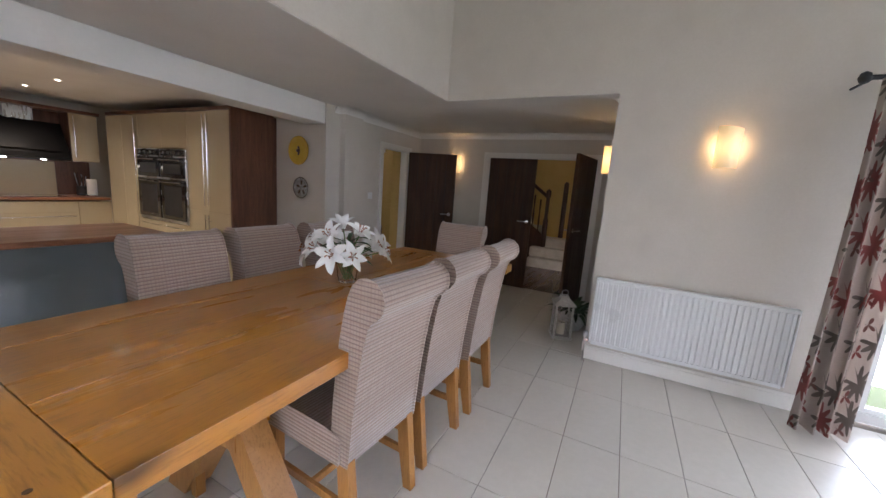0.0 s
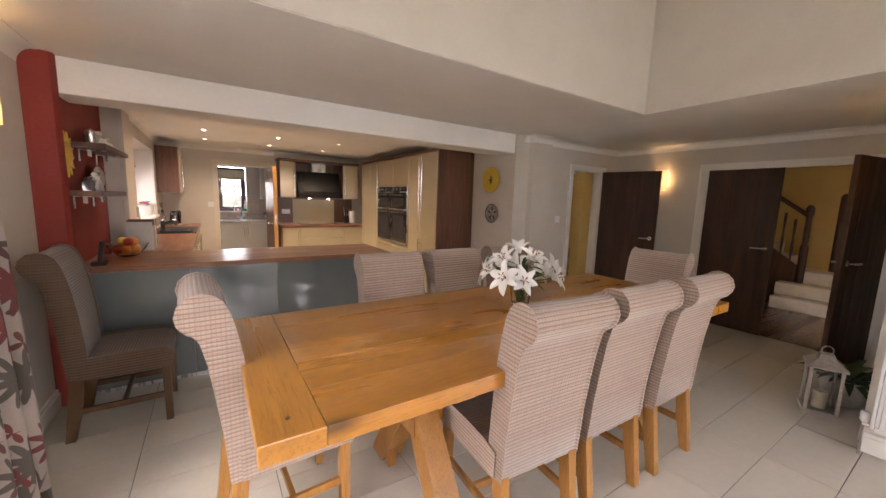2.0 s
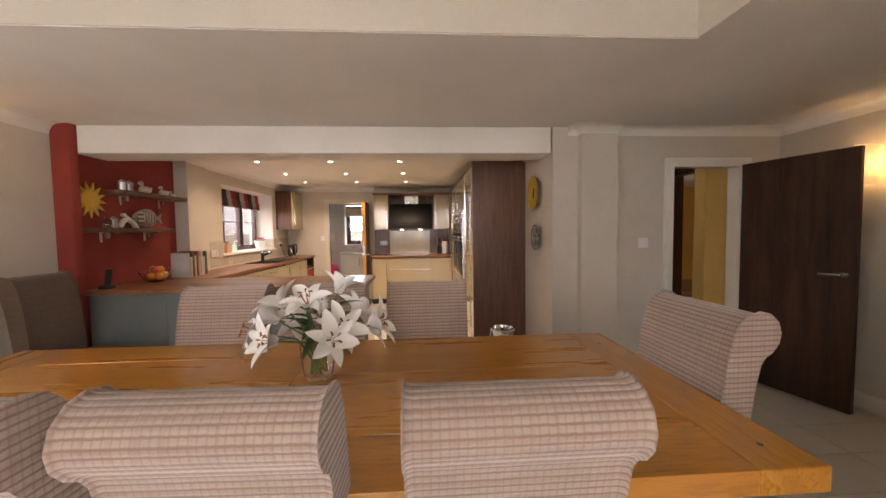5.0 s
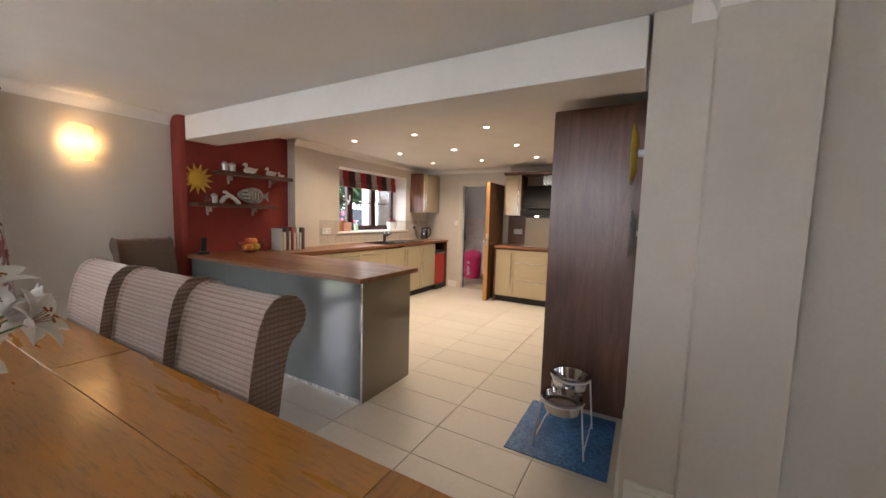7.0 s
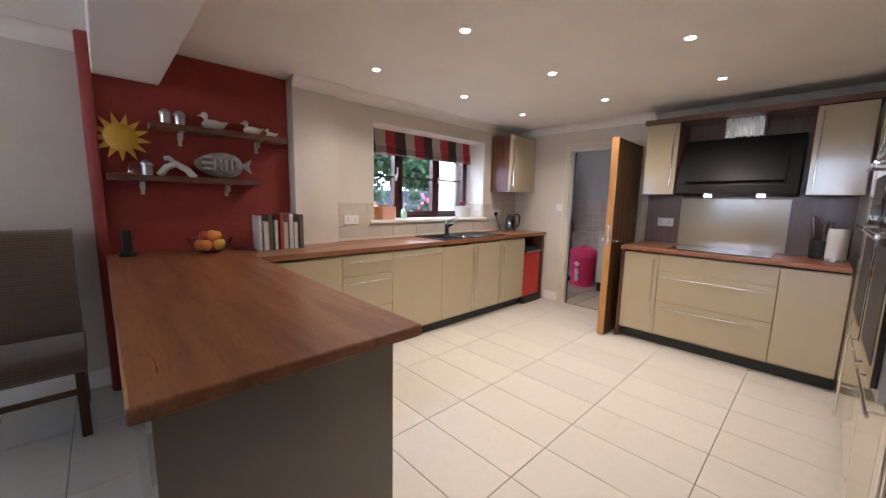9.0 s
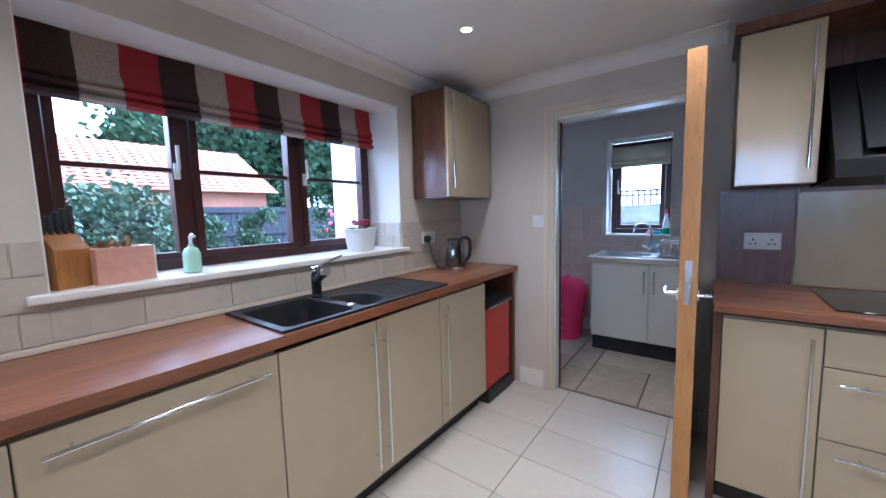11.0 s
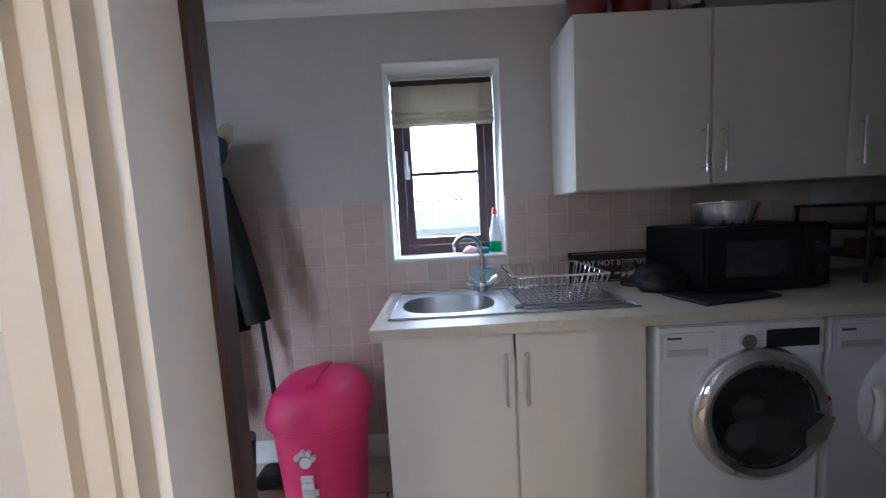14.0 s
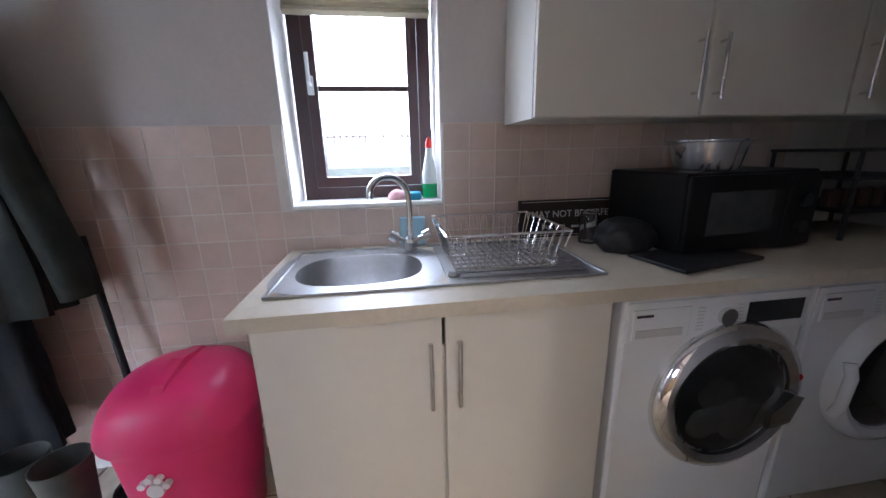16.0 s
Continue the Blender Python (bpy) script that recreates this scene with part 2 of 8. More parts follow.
WPLASTIC = surface("white_plastic", (0.74, 0.74, 0.73), (0.77, 0.77, 0.76), 20, 0.3, 0.0, wear=0.03)
ENAMEL = surface("white_enamel", (0.70, 0.71, 0.72), (0.73, 0.74, 0.75), 12, 0.22, 0.0, wear=0.03, coat=0.3)
SMOKED = surface("smoky_polished_steel", (0.20, 0.20, 0.215), (0.25, 0.25, 0.265), 10, 0.10, 0.0, 1.0, spread=0.03)
HOODBLACK = surface("black_hood_glass", (0.007, 0.007, 0.008), (0.010, 0.010, 0.011), 30, 0.45, 0.0)
HOODBLACK.node_tree.nodes["Principled BSDF"].inputs["Specular IOR Level"].default_value = 0.2
GLASS = clear("clear_glass")
PANE = clear("window_glass")
FABRIC = weave("corded_tweed", (0.39, 0.295, 0.24), (0.215, 0.148, 0.118), (0.27, 0.155, 0.115))
BROWNCLOTH = weave("brown_cord_cloth", (0.125, 0.078, 0.048), (0.095, 0.058, 0.036), (0.08, 0.047, 0.03))
PINK = surface("hot_pink_plastic", (0.78, 0.035, 0.16), (0.82, 0.045, 0.19), 12, 0.38, 0.01, wear=0.06)
SHADE = glow("lit_amber_glass_shade", (1.0, 0.60, 0.22), 1.0)
_n, _l = SHADE.node_tree.nodes, SHADE.node_tree.links
_tc, _sep = _n.new("ShaderNodeTexCoord"), _n.new("ShaderNodeSeparateXYZ")
_l.new(_tc.outputs["Object"], _sep.inputs[0])
_abs = _n.new("ShaderNodeMath")
_abs.operation = "ABSOLUTE"
_l.new(_sep.outputs[2], _abs.inputs[0])
_mr = _n.new("ShaderNodeMapRange")
_mr.interpolation_type = "SMOOTHSTEP"
for _k, _v in ((1, 0.0), (2, 0.13), (3, 1.1), (4, 0.42)):
    _mr.inputs[_k].default_value = _v
_l.new(_abs.outputs[0], _mr.inputs[0])
_l.new(_mr.outputs[0], _n["Principled BSDF"].inputs["Emission Strength"])
SPOTLIT = glow("lit_downlight_lens", (1.0, 0.86, 0.66), 30.0)
MAHOG = wood("mahogany_upvc_frame", (0.060, 0.018, 0.016), (0.040, 0.012, 0.011), "z", 0.35, 14)
STONECREAM = surface("cream_worktop_laminate", (0.55, 0.49, 0.385), (0.62, 0.56, 0.45), 40, 0.4, 0.02, wear=0.08)

# ---------- mesh tools ----------


def box(bm, x0, x1, y0, y1, z0, z1, bev=0.0, seg=2):
    v = [bm.verts.new((x, y, z)) for x in (x0, x1) for y in (y0, y1) for z in (z0, z1)]
    f = [bm.faces.new([v[i] for i in q]) for q in ((0, 1, 3, 2), (4, 6, 7, 5), (0, 4, 5, 1), (2, 3, 7, 6), (0, 2, 6, 4), (1, 5, 7, 3))]
    if bev:
        edges = {e for face in f for e in face.edges}
        bmesh.ops.bevel(bm, geom=list(edges), offset=bev, segments=seg, affect="EDGES", profile=0.5)
    return bm


def B(*args, **kw):
    return box(bmesh.new(), *args, **kw)


def rod(bm, p, q, r, seg=10, r2=None):
    p, q = Vector(p), Vector(q)
    d = q - p
    m = Matrix.Translation((p + q) / 2) @ d.to_track_quat("Z", "Y").to_matrix().to_4x4()
    bmesh.ops.create_cone(bm, cap_ends=True, segments=seg, radius1=r, radius2=r if r2 is None else r2, depth=d.length, matrix=m)
    return bm


def tube(bm, points, r, seg=8):
    """A round bar along points, with mitred joints."""
    pts = [Vector(p) for p in points]
    rings = []
    side = None
    for i, p in enumerate(pts):
        d = (pts[min(i + 1, len(pts) - 1)] - pts[max(i - 1, 0)]).normalized()
        if side is None:
            side = d.orthogonal().normalized()
        side = (side - d * side.dot(d)).normalized()
        up = d.cross(side)
        rings.append([bm.verts.new(p + r * (math.cos(a) * side + math.sin(a) * up)) for a in (2 * math.pi * k / seg for k in range(seg))])
    for a, b in zip(rings, rings[1:]):
        for k in range(seg):
            bm.faces.new((a[k], a[(k + 1) % seg], b[(k + 1) % seg], b[k]))
    bm.faces.new(rings[0][::-1])
    bm.faces.new(rings[-1])
    return bm


def bend(points, n=5):
    """Points along a smooth curve through the given ones."""
    p = [Vector(q) for q in points]
    out = []
    for i in range(len(p) - 1):
        a, b, c, d = p[max(i - 1, 0)], p[i], p[i + 1], p[min(i + 2, len(p) - 1)]
        for k in range(n):
            t = k / n
            out.append(0.5 * (2 * b + (c - a) * t + (2 * a - 5 * b + 4 * c - d) * t * t + (3 * b - a - 3 * c + d) * t ** 3))
    return out + [p[-1]]


def lathe(bm, profile, seg=24, at=(0, 0, 0), cap=True):
    c = Vector(at)
    rings = [[bm.verts.new(c + Vector((r * math.cos(2 * math.pi * k / seg), r * math.sin(2 * math.pi * k / seg), z))) for k in range(seg)] for r, z in profile]
    for a, b in zip(rings, rings[1:]):
        for k in range(seg):
            bm.faces.new((a[k], a[(k + 1) % seg], b[(k + 1) % seg], b[k]))
    if cap:
        bm.faces.new(rings[0][::-1])
        bm.faces.new(rings[-1])
    return bm


def prism(bm, outline, axis, a, b):
    """A flat outline (two coordinates in order of the other two axes) drawn out along one axis from a to b."""
    def put(p, s):
        return {"x": (s, p[0], p[1]), "y": (p[0], s, p[1]), "z": (p[0], p[1], s)}[axis]
    lo = [bm.verts.new(put(p, a)) for p in outline]
    hi = [bm.verts.new(put(p, b)) for p in outline]
    n = len(outline)
    for i in range(n):
        bm.faces.new((lo[i], lo[(i + 1) % n], hi[(i + 1) % n], hi[i]))
    bm.faces.new(lo[::-1])
    bm.faces.new(hi)
    return bm


def part(name, bm, material, parent=None, label="", smooth=False, m=None):
    """Links a bmesh as ONE mesh object, under a thing or a part if one is given."""
    bmesh.ops.recalc_face_normals(bm, faces=bm.faces[:])
    data = bpy.data.meshes.new(name)
    bm.to_mesh(data)
    bm.free()
    data.materials.append(material)
    if smooth:
        data.shade_smooth()
        data.set_sharp_from_angle(angle=radians(38))
    ob = new(name, data)
    if parent is not None:
        ob.parent = parent
    if m is not None:
        ob.matrix_basis = m
    if label:
        ob["label"] = label
    return ob


def thing(name, label, category, m=None, group=""):
    ob = new(name)
    ob.empty_display_size = 0.1
    if m is not None:
        ob.matrix_basis = m
    return tagged(ob, label, category, group)


def setting(name, bm, material, label, smooth=False):
    return tagged(part(name, bm, material, smooth=smooth), label, kind="structure")


def boxes(*list_of_boxes):
    bm = bmesh.new()
    for b in list_of_boxes:
        box(bm, *b)
    return bm


# ---------- the large structure ----------
LOW = 2.225      # ceiling over the kitchen and the hall
HIGH = 4.3      # ridge of the dining room
setting("floor", boxes((-6.96, 3.9, -0.1, 4.44, -0.12, -0.006), (-2.78, 0.42, 4.44, 6.3, -0.12, -0.006)), GROUT, "dark grout bed under cream floor tiles")
# dining room
setting("wall_north", boxes((0.28, 1.98, 4.32, 4.46, 0, HIGH), (1.98, 3.5, 4.32, 4.46, 2.12, HIGH), (3.5, 3.8, 4.32, 4.46, 0, HIGH), (-1.24, 0.28, 4.32, 4.46, LOW + 0.001, HIGH)), PAINT, "warm grey painted dining wall with patio door opening")
setting("wall_south", boxes((-2.66, -1.38, 0.02, 0.17, 0, LOW), (-1.38, -0.9, 0.02, 0.17, 0, HIGH), (-0.9, 0.8, 0.02, 0.17, 2.12, HIGH), (0.8, 3.8, 0.02, 0.17, 0, HIGH)), PAINT, "warm grey painted dining wall with patio door opening")
setting("wall_east", boxes((3.66, 3.8, 0.17, 0.75, 0, HIGH), (3.66, 3.8, 3.75, 4.32, 0, HIGH), (3.66, 3.8, 0.75, 3.75, 0, 0.3), (3.66, 3.8, 0.75, 3.75, 2.7, HIGH), (3.66, 3.8, 2.13, 2.37, 0.3, 2.7)), PAINT, "warm grey painted gable wall with tall windows")
setting("wall_over_soffit", boxes((-1.38, -1.24, 0.17, 4.46, LOW + 0.004, HIGH)), PAINT, "warm grey painted upper wall above the low ceiling")
setting("ceiling_high", boxes((-1.5, 3.9, 0.0, 4.5, HIGH, HIGH + 0.1)), WHITE, "white painted high ceiling of the dining room")
setting("ceiling_low", boxes((-6.972, -1.246, -0.1, 4.31, LOW, LOW + 0.12), (-2.8, 0.42, 4.326, 6.4, LOW, LOW + 0.12), (-2.8, -1.246, 4.31, 4.326, LOW, LOW + 0.12)), WHITE, "white painted low ceiling over kitchen and hall")
setting("beam", B(-2.98, -2.66, 0.17, 4.15, 2.003, LOW - 0.002, bev=0.006), WHITE, "white boxed beam across the kitchen opening")
# hall recess
setting("wall_hall_west", boxes((-2.78, -2.66, 4.165, 5.24, 0, LOW), (-2.78, -2.66, 5.24, 5.88, 1.91, LOW), (-2.78, -2.66, 5.88, 6.24, 0, LOW), (-3.47, -2.78, 4.165, 4.30, 0, LOW)), PAINT, "warm grey painted wall with a doorway to the living room")
setting("pilaster", B(-2.66, -2.575, 4.385, 4.70, 0, LOW, bev=0.004), PAINT, "warm grey painted pilaster beside the kitchen opening")
setting("wall_hall_north", boxes((-2.78, -1.46, 6.24, 6.36, 0, LOW), (-1.46, 0.04, 6.24, 6.36, 1.91, LOW), (0.04, 0.42, 6.24, 6.36, 0, LOW)), PAINT, "warm grey painted wall with a double doorway")
setting("wall_hall_east", boxes((0.28, 0.42, 4.46, 6.24, 0, LOW)), PAINT, "warm grey painted hall wall")
# kitchen
setting("wall_red", boxes((-3.80, -2.66, 0.0, 0.29, 0, LOW)), RED, "brick red painted wall behind the peninsula")
nib = bmesh.new()
prism(nib, [(-2.66, 0.17), (-2.60, 0.17), (-2.60, 0.27), (-2.606, 0.30), (-2.625, 0.315), (-2.66, 0.318)], "z", 0, LOW)
setting("wall_nib", nib, RED, "red painted rounded wall end under the beam", smooth=True)
setting("wall_kitchen_south", boxes((-4.55, -3.802, 0.0, 0.40, 0, LOW), (-7.02, -6.17, 0.0, 0.40, 0, LOW), (-6.17, -4.55, 0.0, 0.40, 0, 1.065), (-6.17, -4.55, 0.0, 0.40, 2.005, LOW)), PAINT, "cream grey painted kitchen wall with window opening")
setting("chimney_breast", B(-4.16, -3.79, 0.40, 0.44, 0, LOW, bev=0.003), PAINT, "shallow painted pier at the end of the red recess")
setting("wall_kitchen_west", boxes((-6.97, -6.88, 0.40, 1.185, 0, LOW), (-6.97, -6.88, 1.185, 1.97, 1.93, LOW), (-6.97, -6.88, 1.97, 4.3, 0, LOW)), PAINT, "cream grey painted wall with the utility room doorway")
setting("wall_kitchen_north", boxes((-7.02, -3.47, 4.18, 4.30, 0, LOW)), PAINT, "cream grey painted wall behind the tall units")
# utility room
setting("floor_utility", boxes((-8.6, -6.95, -1.3, 3.8, -0.12, -0.008)), GROUT, "dark grout bed under beige stone tiles")
setting("wall_utility_west", boxes((-8.72, -8.42, 0.11, 1.185, 0, 2.3), (-8.72, -8.42, 1.755, 3.8, 0, 2.3), (-8.72, -8.42, 1.185, 1.755, 0, 1.03), (-8.72, -8.42, 1.185, 1.755, 2.0, 2.3)), UPAINT, "mauve grey painted utility wall with a small window opening")
setting("wall_utility_south", boxes((-8.17, -6.985, -1.3, -1.2, 0, 2.3), (-8.72, -8.17, -1.3, 0.11, 0, 2.3)), UPAINT, "mauve grey painted utility end wall")
setting("wall_utility_north", boxes((-8.72, -6.985, 3.7, 3.8, 0, 2.3)), UPAINT, "mauve grey painted utility end wall")
setting("wall_utility_east", boxes((-6.985, -6.972, 0.0, 1.18, 0, 2.3), (-6.985, -6.972, 1.975, 3.7, 0, 2.3), (-6.985, -6.972, 1.18, 1.975, 1.935, 2.3), (-6.985, -6.90, -1.3, -0.97, 0, 2.3), (-6.985, -6.90, -0.97, -0.13, 2.06, 2.3), (-6.985, -6.90, -0.13, 0.0, 0, 2.3)), UPAINT, "mauve grey painted utility wall with a side door opening")
setting("ceiling_utility", boxes((-8.72, -6.90, -1.3, 3.8, 2.3, 2.4)), WHITE, "white painted utility ceiling")
setting("ground", boxes((-600, 600, -600, 600, -0.5, -0.16)), surface("lawn_and_gravel", (0.07, 0.10, 0.03), (0.16, 0.15, 0.09), 3, 0.95, 0.3), "garden lawn and gravel reaching far away")


def wpart(name, bm, material, parent, label="", smooth=False):
    """A part whose mesh is given in world coordinates, under an upright, unturned thing."""
    p, off = parent, Vector((0, 0, 0))
    while p is not None:
        off += p.matrix_basis.translation
        p = p.parent
    bmesh.ops.translate(bm, verts=bm.verts[:], vec=-off)
    return part(name, bm, material, parent, label, smooth)


def frame_ring(bm, axis, at0, at1, a0, a1, z0, z1, w, bottom=True):
    """A rectangular frame of bars w wide, lying across one axis from at0 to at1; a is the other level axis."""
    def bar(p0, p1, q0, q1):
        if axis == "x":
            box(bm, at0, at1, p0, p1, q0, q1)
        else:
            box(bm, p0, p1, at0, at1, q0, q1)
    bar(a0, a0 + w, z0, z1)
    bar(a1 - w, a1, z0, z1)
    bar(a0 + w, a1 - w, z1 - w, z1)
    if bottom:
        bar(a0 + w, a1 - w, z0, z0 + w)
    return bm


def casing(axis, at0, at1, a0, a1, top, w=0.075):
    """A moulded architrave: flat board and a raised outer bead round three sides."""
    bm = bmesh.new()
    mid = (at0 + at1) / 2
    frame_ring(bm, axis, min(at0, at1), max(at0, at1), a0, a1, 0, top, w, bottom=False)
    step = (at1 - at0) * 0.55
    frame_ring(bm, axis, min(at1, at1 + step), max(at1, at1 + step), a0, a1, 0, top, w * 0.45, bottom=False)
    frame_ring(bm, axis, min(at1, at1 + step * 0.5), max(at1, at1 + step * 0.5), a0 + w * 0.62, a1 - w * 0.62, 0, top - w * 0.62, w * 0.2, bottom=False)
    return bm


def skirting(x0, x1, y0, y1, side):
    """A skirting board with a moulded top; side: the way its face looks."""
    bm = bmesh.new()
    box(bm, x0, x1, y0, y1, 0.004, 0.10)
    cut = {"+x": (x0, x1 - 0.007, y0, y1), "-x": (x0 + 0.007, x1, y0, y1), "+y": (x0, x1, y0, y1 - 0.007), "-y": (x0, x1, y0 + 0.007, y1)}[side]
    box(bm, *cut, 0.10, 0.125)
    return bm


def cove(points, z, size=0.09):
    """A plaster cove between wall and ceiling along level points; the room lies on the left of the line."""
    bm = bmesh.new()
    prof = [(0.0, -size)] + [(size * (1 - math.cos(a)), -size + size * math.sin(a)) for a in (0.35, 0.7, 1.0, 1.25)] + [(size, -0.004), (size, 0), (0, 0)]
    pts = [Vector((*p, 0)) for p in points]
    rows = []
    for i, p in enumerate(pts):
        normals = []
        for a, b in ((i - 1, i), (i, i + 1)):
            if 0 <= a and b < len(pts):
                d = (pts[b] - pts[a]).normalized()
                normals.append(Vector((-d.y, d.x, 0)))
        n = sum(normals, Vector()) / len(normals)
        n = n / n.length_squared
        rows.append([bm.verts.new(p + n * u + Vector((0, 0, z + v))) for u, v in prof])
    for a, b in zip(rows, rows[1:]):
        for k in range(len(prof)):
            j = (k + 1) % len(prof)
            bm.faces.new((a[k], a[j], b[j], b[k]))
    bm.faces.new(rows[0])
    bm.faces.new(rows[-1][::-1])
    return bm


# skirtings, coves, casings
setting("baseboard_north", skirting(0.28, 1.98, 4.30, 4.32, "-y"), GLOSS, "white moulded skirting board")
setting("baseboard_south", skirting(-2.60, -0.9, 0.17, 0.19, "+y"), GLOSS, "white moulded skirting board")
setting("baseboard_hall", skirting(-2.66, -2.64, 4.70, 5.165, "+x"), GLOSS, "white moulded skirting board")
setting("baseboard_hall_end", skirting(-2.64, -1.535, 6.22, 6.24, "-y"), GLOSS, "white moulded skirting board")
setting("baseboard_corner", skirting(-2.66, -2.64, 4.185, 4.385, "+x"), GLOSS, "white moulded skirting board")
setting("baseboard_pilaster", skirting(-2.575, -2.557, 4.385, 4.70, "+x"), GLOSS, "white moulded skirting board")
setting("baseboard_hall_east", skirting(0.26, 0.28, 4.46, 6.24, "-x"), GLOSS, "white moulded skirting board")
setting("baseboard_plates", skirting(-3.44, -2.66, 4.147, 4.165, "-y"), GLOSS, "white moulded skirting board")
setting("baseboard_kitchen", skirting(-6.88, -6.862, 0.93, 1.12, "+x"), GLOSS, "white moulded skirting board")
setting("baseboard_kitchen_door", skirting(-6.88, -6.862, 2.045, 2.09, "+x"), GLOSS, "white moulded skirting board")
setting("baseboard_utility", skirting(-8.42, -8.40, 0.13, 1.2, "+x"), GLOSS, "white skirting board under the tiles")
setting("baseboard_utility_pier", skirting(-8.17, -8.15, -1.2, 0.11, "+x"), GLOSS, "white skirting board at the pier")
setting("baseboard_utility_niche", skirting(-8.40, -8.17, 0.11, 0.13, "+y"), GLOSS, "white skirting board at the coat corner")
setting("trim_cove_south", cove([(-1.246, 0.17), (-2.60, 0.17)][::-1], LOW), WHITE, "white plaster cove along the dining wall", True)
setting("trim_cove_hall", cove([(0.28, 4.47), (0.28, 6.24), (-2.66, 6.24), (-2.66, 4.70), (-2.575, 4.70), (-2.575, 4.385), (-2.66, 4.385), (-2.66, 4.30)], LOW, 0.075), WHITE, "white plaster cove round the hall and the pilaster", True)
setting("trim_cove_kitchen", cove([(-6.88, 2.1), (-6.88, 0.40), (-4.16, 0.40), (-4.16, 0.44), (-3.79, 0.44)], LOW, 0.08), WHITE, "white plaster cove round the kitchen", True)
setting("trim_cove_utility", cove([(-8.42, 3.7), (-8.42, 0.11), (-8.17, 0.11)], 2.3, 0.07), WHITE, "white plaster cove in the utility room", True)
setting("trim_living_door", casing("x", -2.66, -2.645, 5.165, 5.955, 1.96), GLOSS, "white moulded door casing")
setting("trim_double_door", casing("y", 6.24, 6.225, -1.535, 0.115, 1.96), GLOSS, "white moulded door casing")
setting("trim_utility_door", casing("x", -6.88, -6.862, 1.122, 2.04, 2.0, 0.068), surface("cream_satin_paint", (0.66, 0.59, 0.48), (0.69, 0.62, 0.51), 30, 0.4, 0.02), "cream moulded door casing")
setting("trim_utility_lining", frame_ring(bmesh.new(), "x", -6.985, -6.88, 1.185, 1.97, 0, 1.93, 0.015, bottom=False), GLOSS, "white door lining")
setting("trim_utility_stop", boxes((-6.984, -6.955, 1.2, 1.206, 0, 1.91)), DARKDOOR, "dark draught strip in the door lining")
setting("trim_living_lining", frame_ring(bmesh.new(), "x", -2.78, -2.66, 5.24, 5.88, 0, 1.91, 0.02, bottom=False), GLOSS, "white door lining")
setting("trim_double_lining", frame_ring(bmesh.new(), "y", 6.24, 6.36, -1.46, 0.04, 0, 1.91, 0.02, bottom=False), GLOSS, "white door lining")


def lever(parent, x, z, y, side):
    """A lever handle with its rose on a door face at y; side +1 or -1: the way the face looks."""
    bm = bmesh.new()
    rod(bm, (x, y, z), (x, y + side * 0.008, z), 0.026, 20)
    rod(bm, (x, y + side * 0.008, z), (x, y + side * 0.05, z), 0.009, 12)
    tube(bm, [(x, y + side * 0.045, z), (x - 0.02, y + side * 0.05, z), (x - 0.12, y + side * 0.05, z - 0.002)], 0.009, 10)
    part("door_handle", bm, CHROME, parent, "polished chrome lever handle", True)


def slab_door(name, m, width, label, height=1.895, handle=True):
    """A flush dark door; hinge at the local origin, leaf along +x."""
    d = thing(name, label, "door", m)
    d["kind"] = "structure"
    leaf = part("leaf", B(0, width, -0.02, 0.02, 0.008, height, bev=0.003), DARKDOOR, d)
    bm = bmesh.new()
    for side in (-1, 1):
        for k in range(1, 5):
            x = width * k / 5
            box(bm, x - 0.002, x + 0.002, side * 0.0205 - 0.001, side * 0.0205 + 0.001, 0.05, height - 0.04)
    part("groove", bm, BLACKM, leaf)
    lever(d, width - 0.06, 1.0, -0.02, -1)
    lever(d, width - 0.06, 1.0, 0.02, 1)
    for z in (0.25, height - 0.25):
        part("hinge", rod(bmesh.new(), (0, -0.024, z - 0.045), (0, -0.024, z + 0.045), 0.006, 8), STEEL, d)
    return d


slab_door("door_1", pose(-2.63, 5.875, 0, 0, 0, 14), 0.745, "dark-stained flush wooden door standing open into the hall")
slab_door("door_2", pose(-1.44, 6.26, 0, 0, 0, 0), 0.69, "dark-stained flush wooden door, closed leaf of a pair")
slab_door("door_3", pose(0.02, 6.225, 0, 0, 0, -101), 0.735, "dark-stained flush wooden door, open leaf of a pair")

# ledged plank door to the utility room, standing open at a right angle to the wall
pd = thing("door_4", "oiled brown plank door with pale edge, standing open", "door", pose(-6.858, 1.95, 0, 0, 0, 2.5))
pd["kind"] = "structure"
core = part("leaf", B(0, 0.72, 0.0, 0.04, 0.008, 1.905, bev=0.002), DARKDOOR, pd)
part("edge_strip", B(0.7202, 0.723, -0.011, 0.051, 0.008, 1.905), EDGE, pd, "pale timber leaf edge")
for side, y0, y1 in ((0, -0.012, 0.0), (1, 0.04, 0.052)):
    for k in range(6):
        part("plank", B(0.003 + 0.119 * k, 0.119 * (k + 1) - 0.003, y0, y1, 0.012, 1.90, bev=0.003, seg=1), PLANK, core)
lever(pd, 0.66, 0.94, -0.012, -1)
lever(pd, 0.66, 0.94, 0.052, 1)
for z in (0.25, 1.0, 1.7):
    part("hinge", B(0.7232, 0.7245, 0.008, 0.032, z - 0.09, z + 0.09) if z == 1.0 else rod(bmesh.new(), (0, -0.018, z - 0.05), (0, -0.018, z + 0.05), 0.007, 8), STEEL, pd)

# ---------- windows ----------


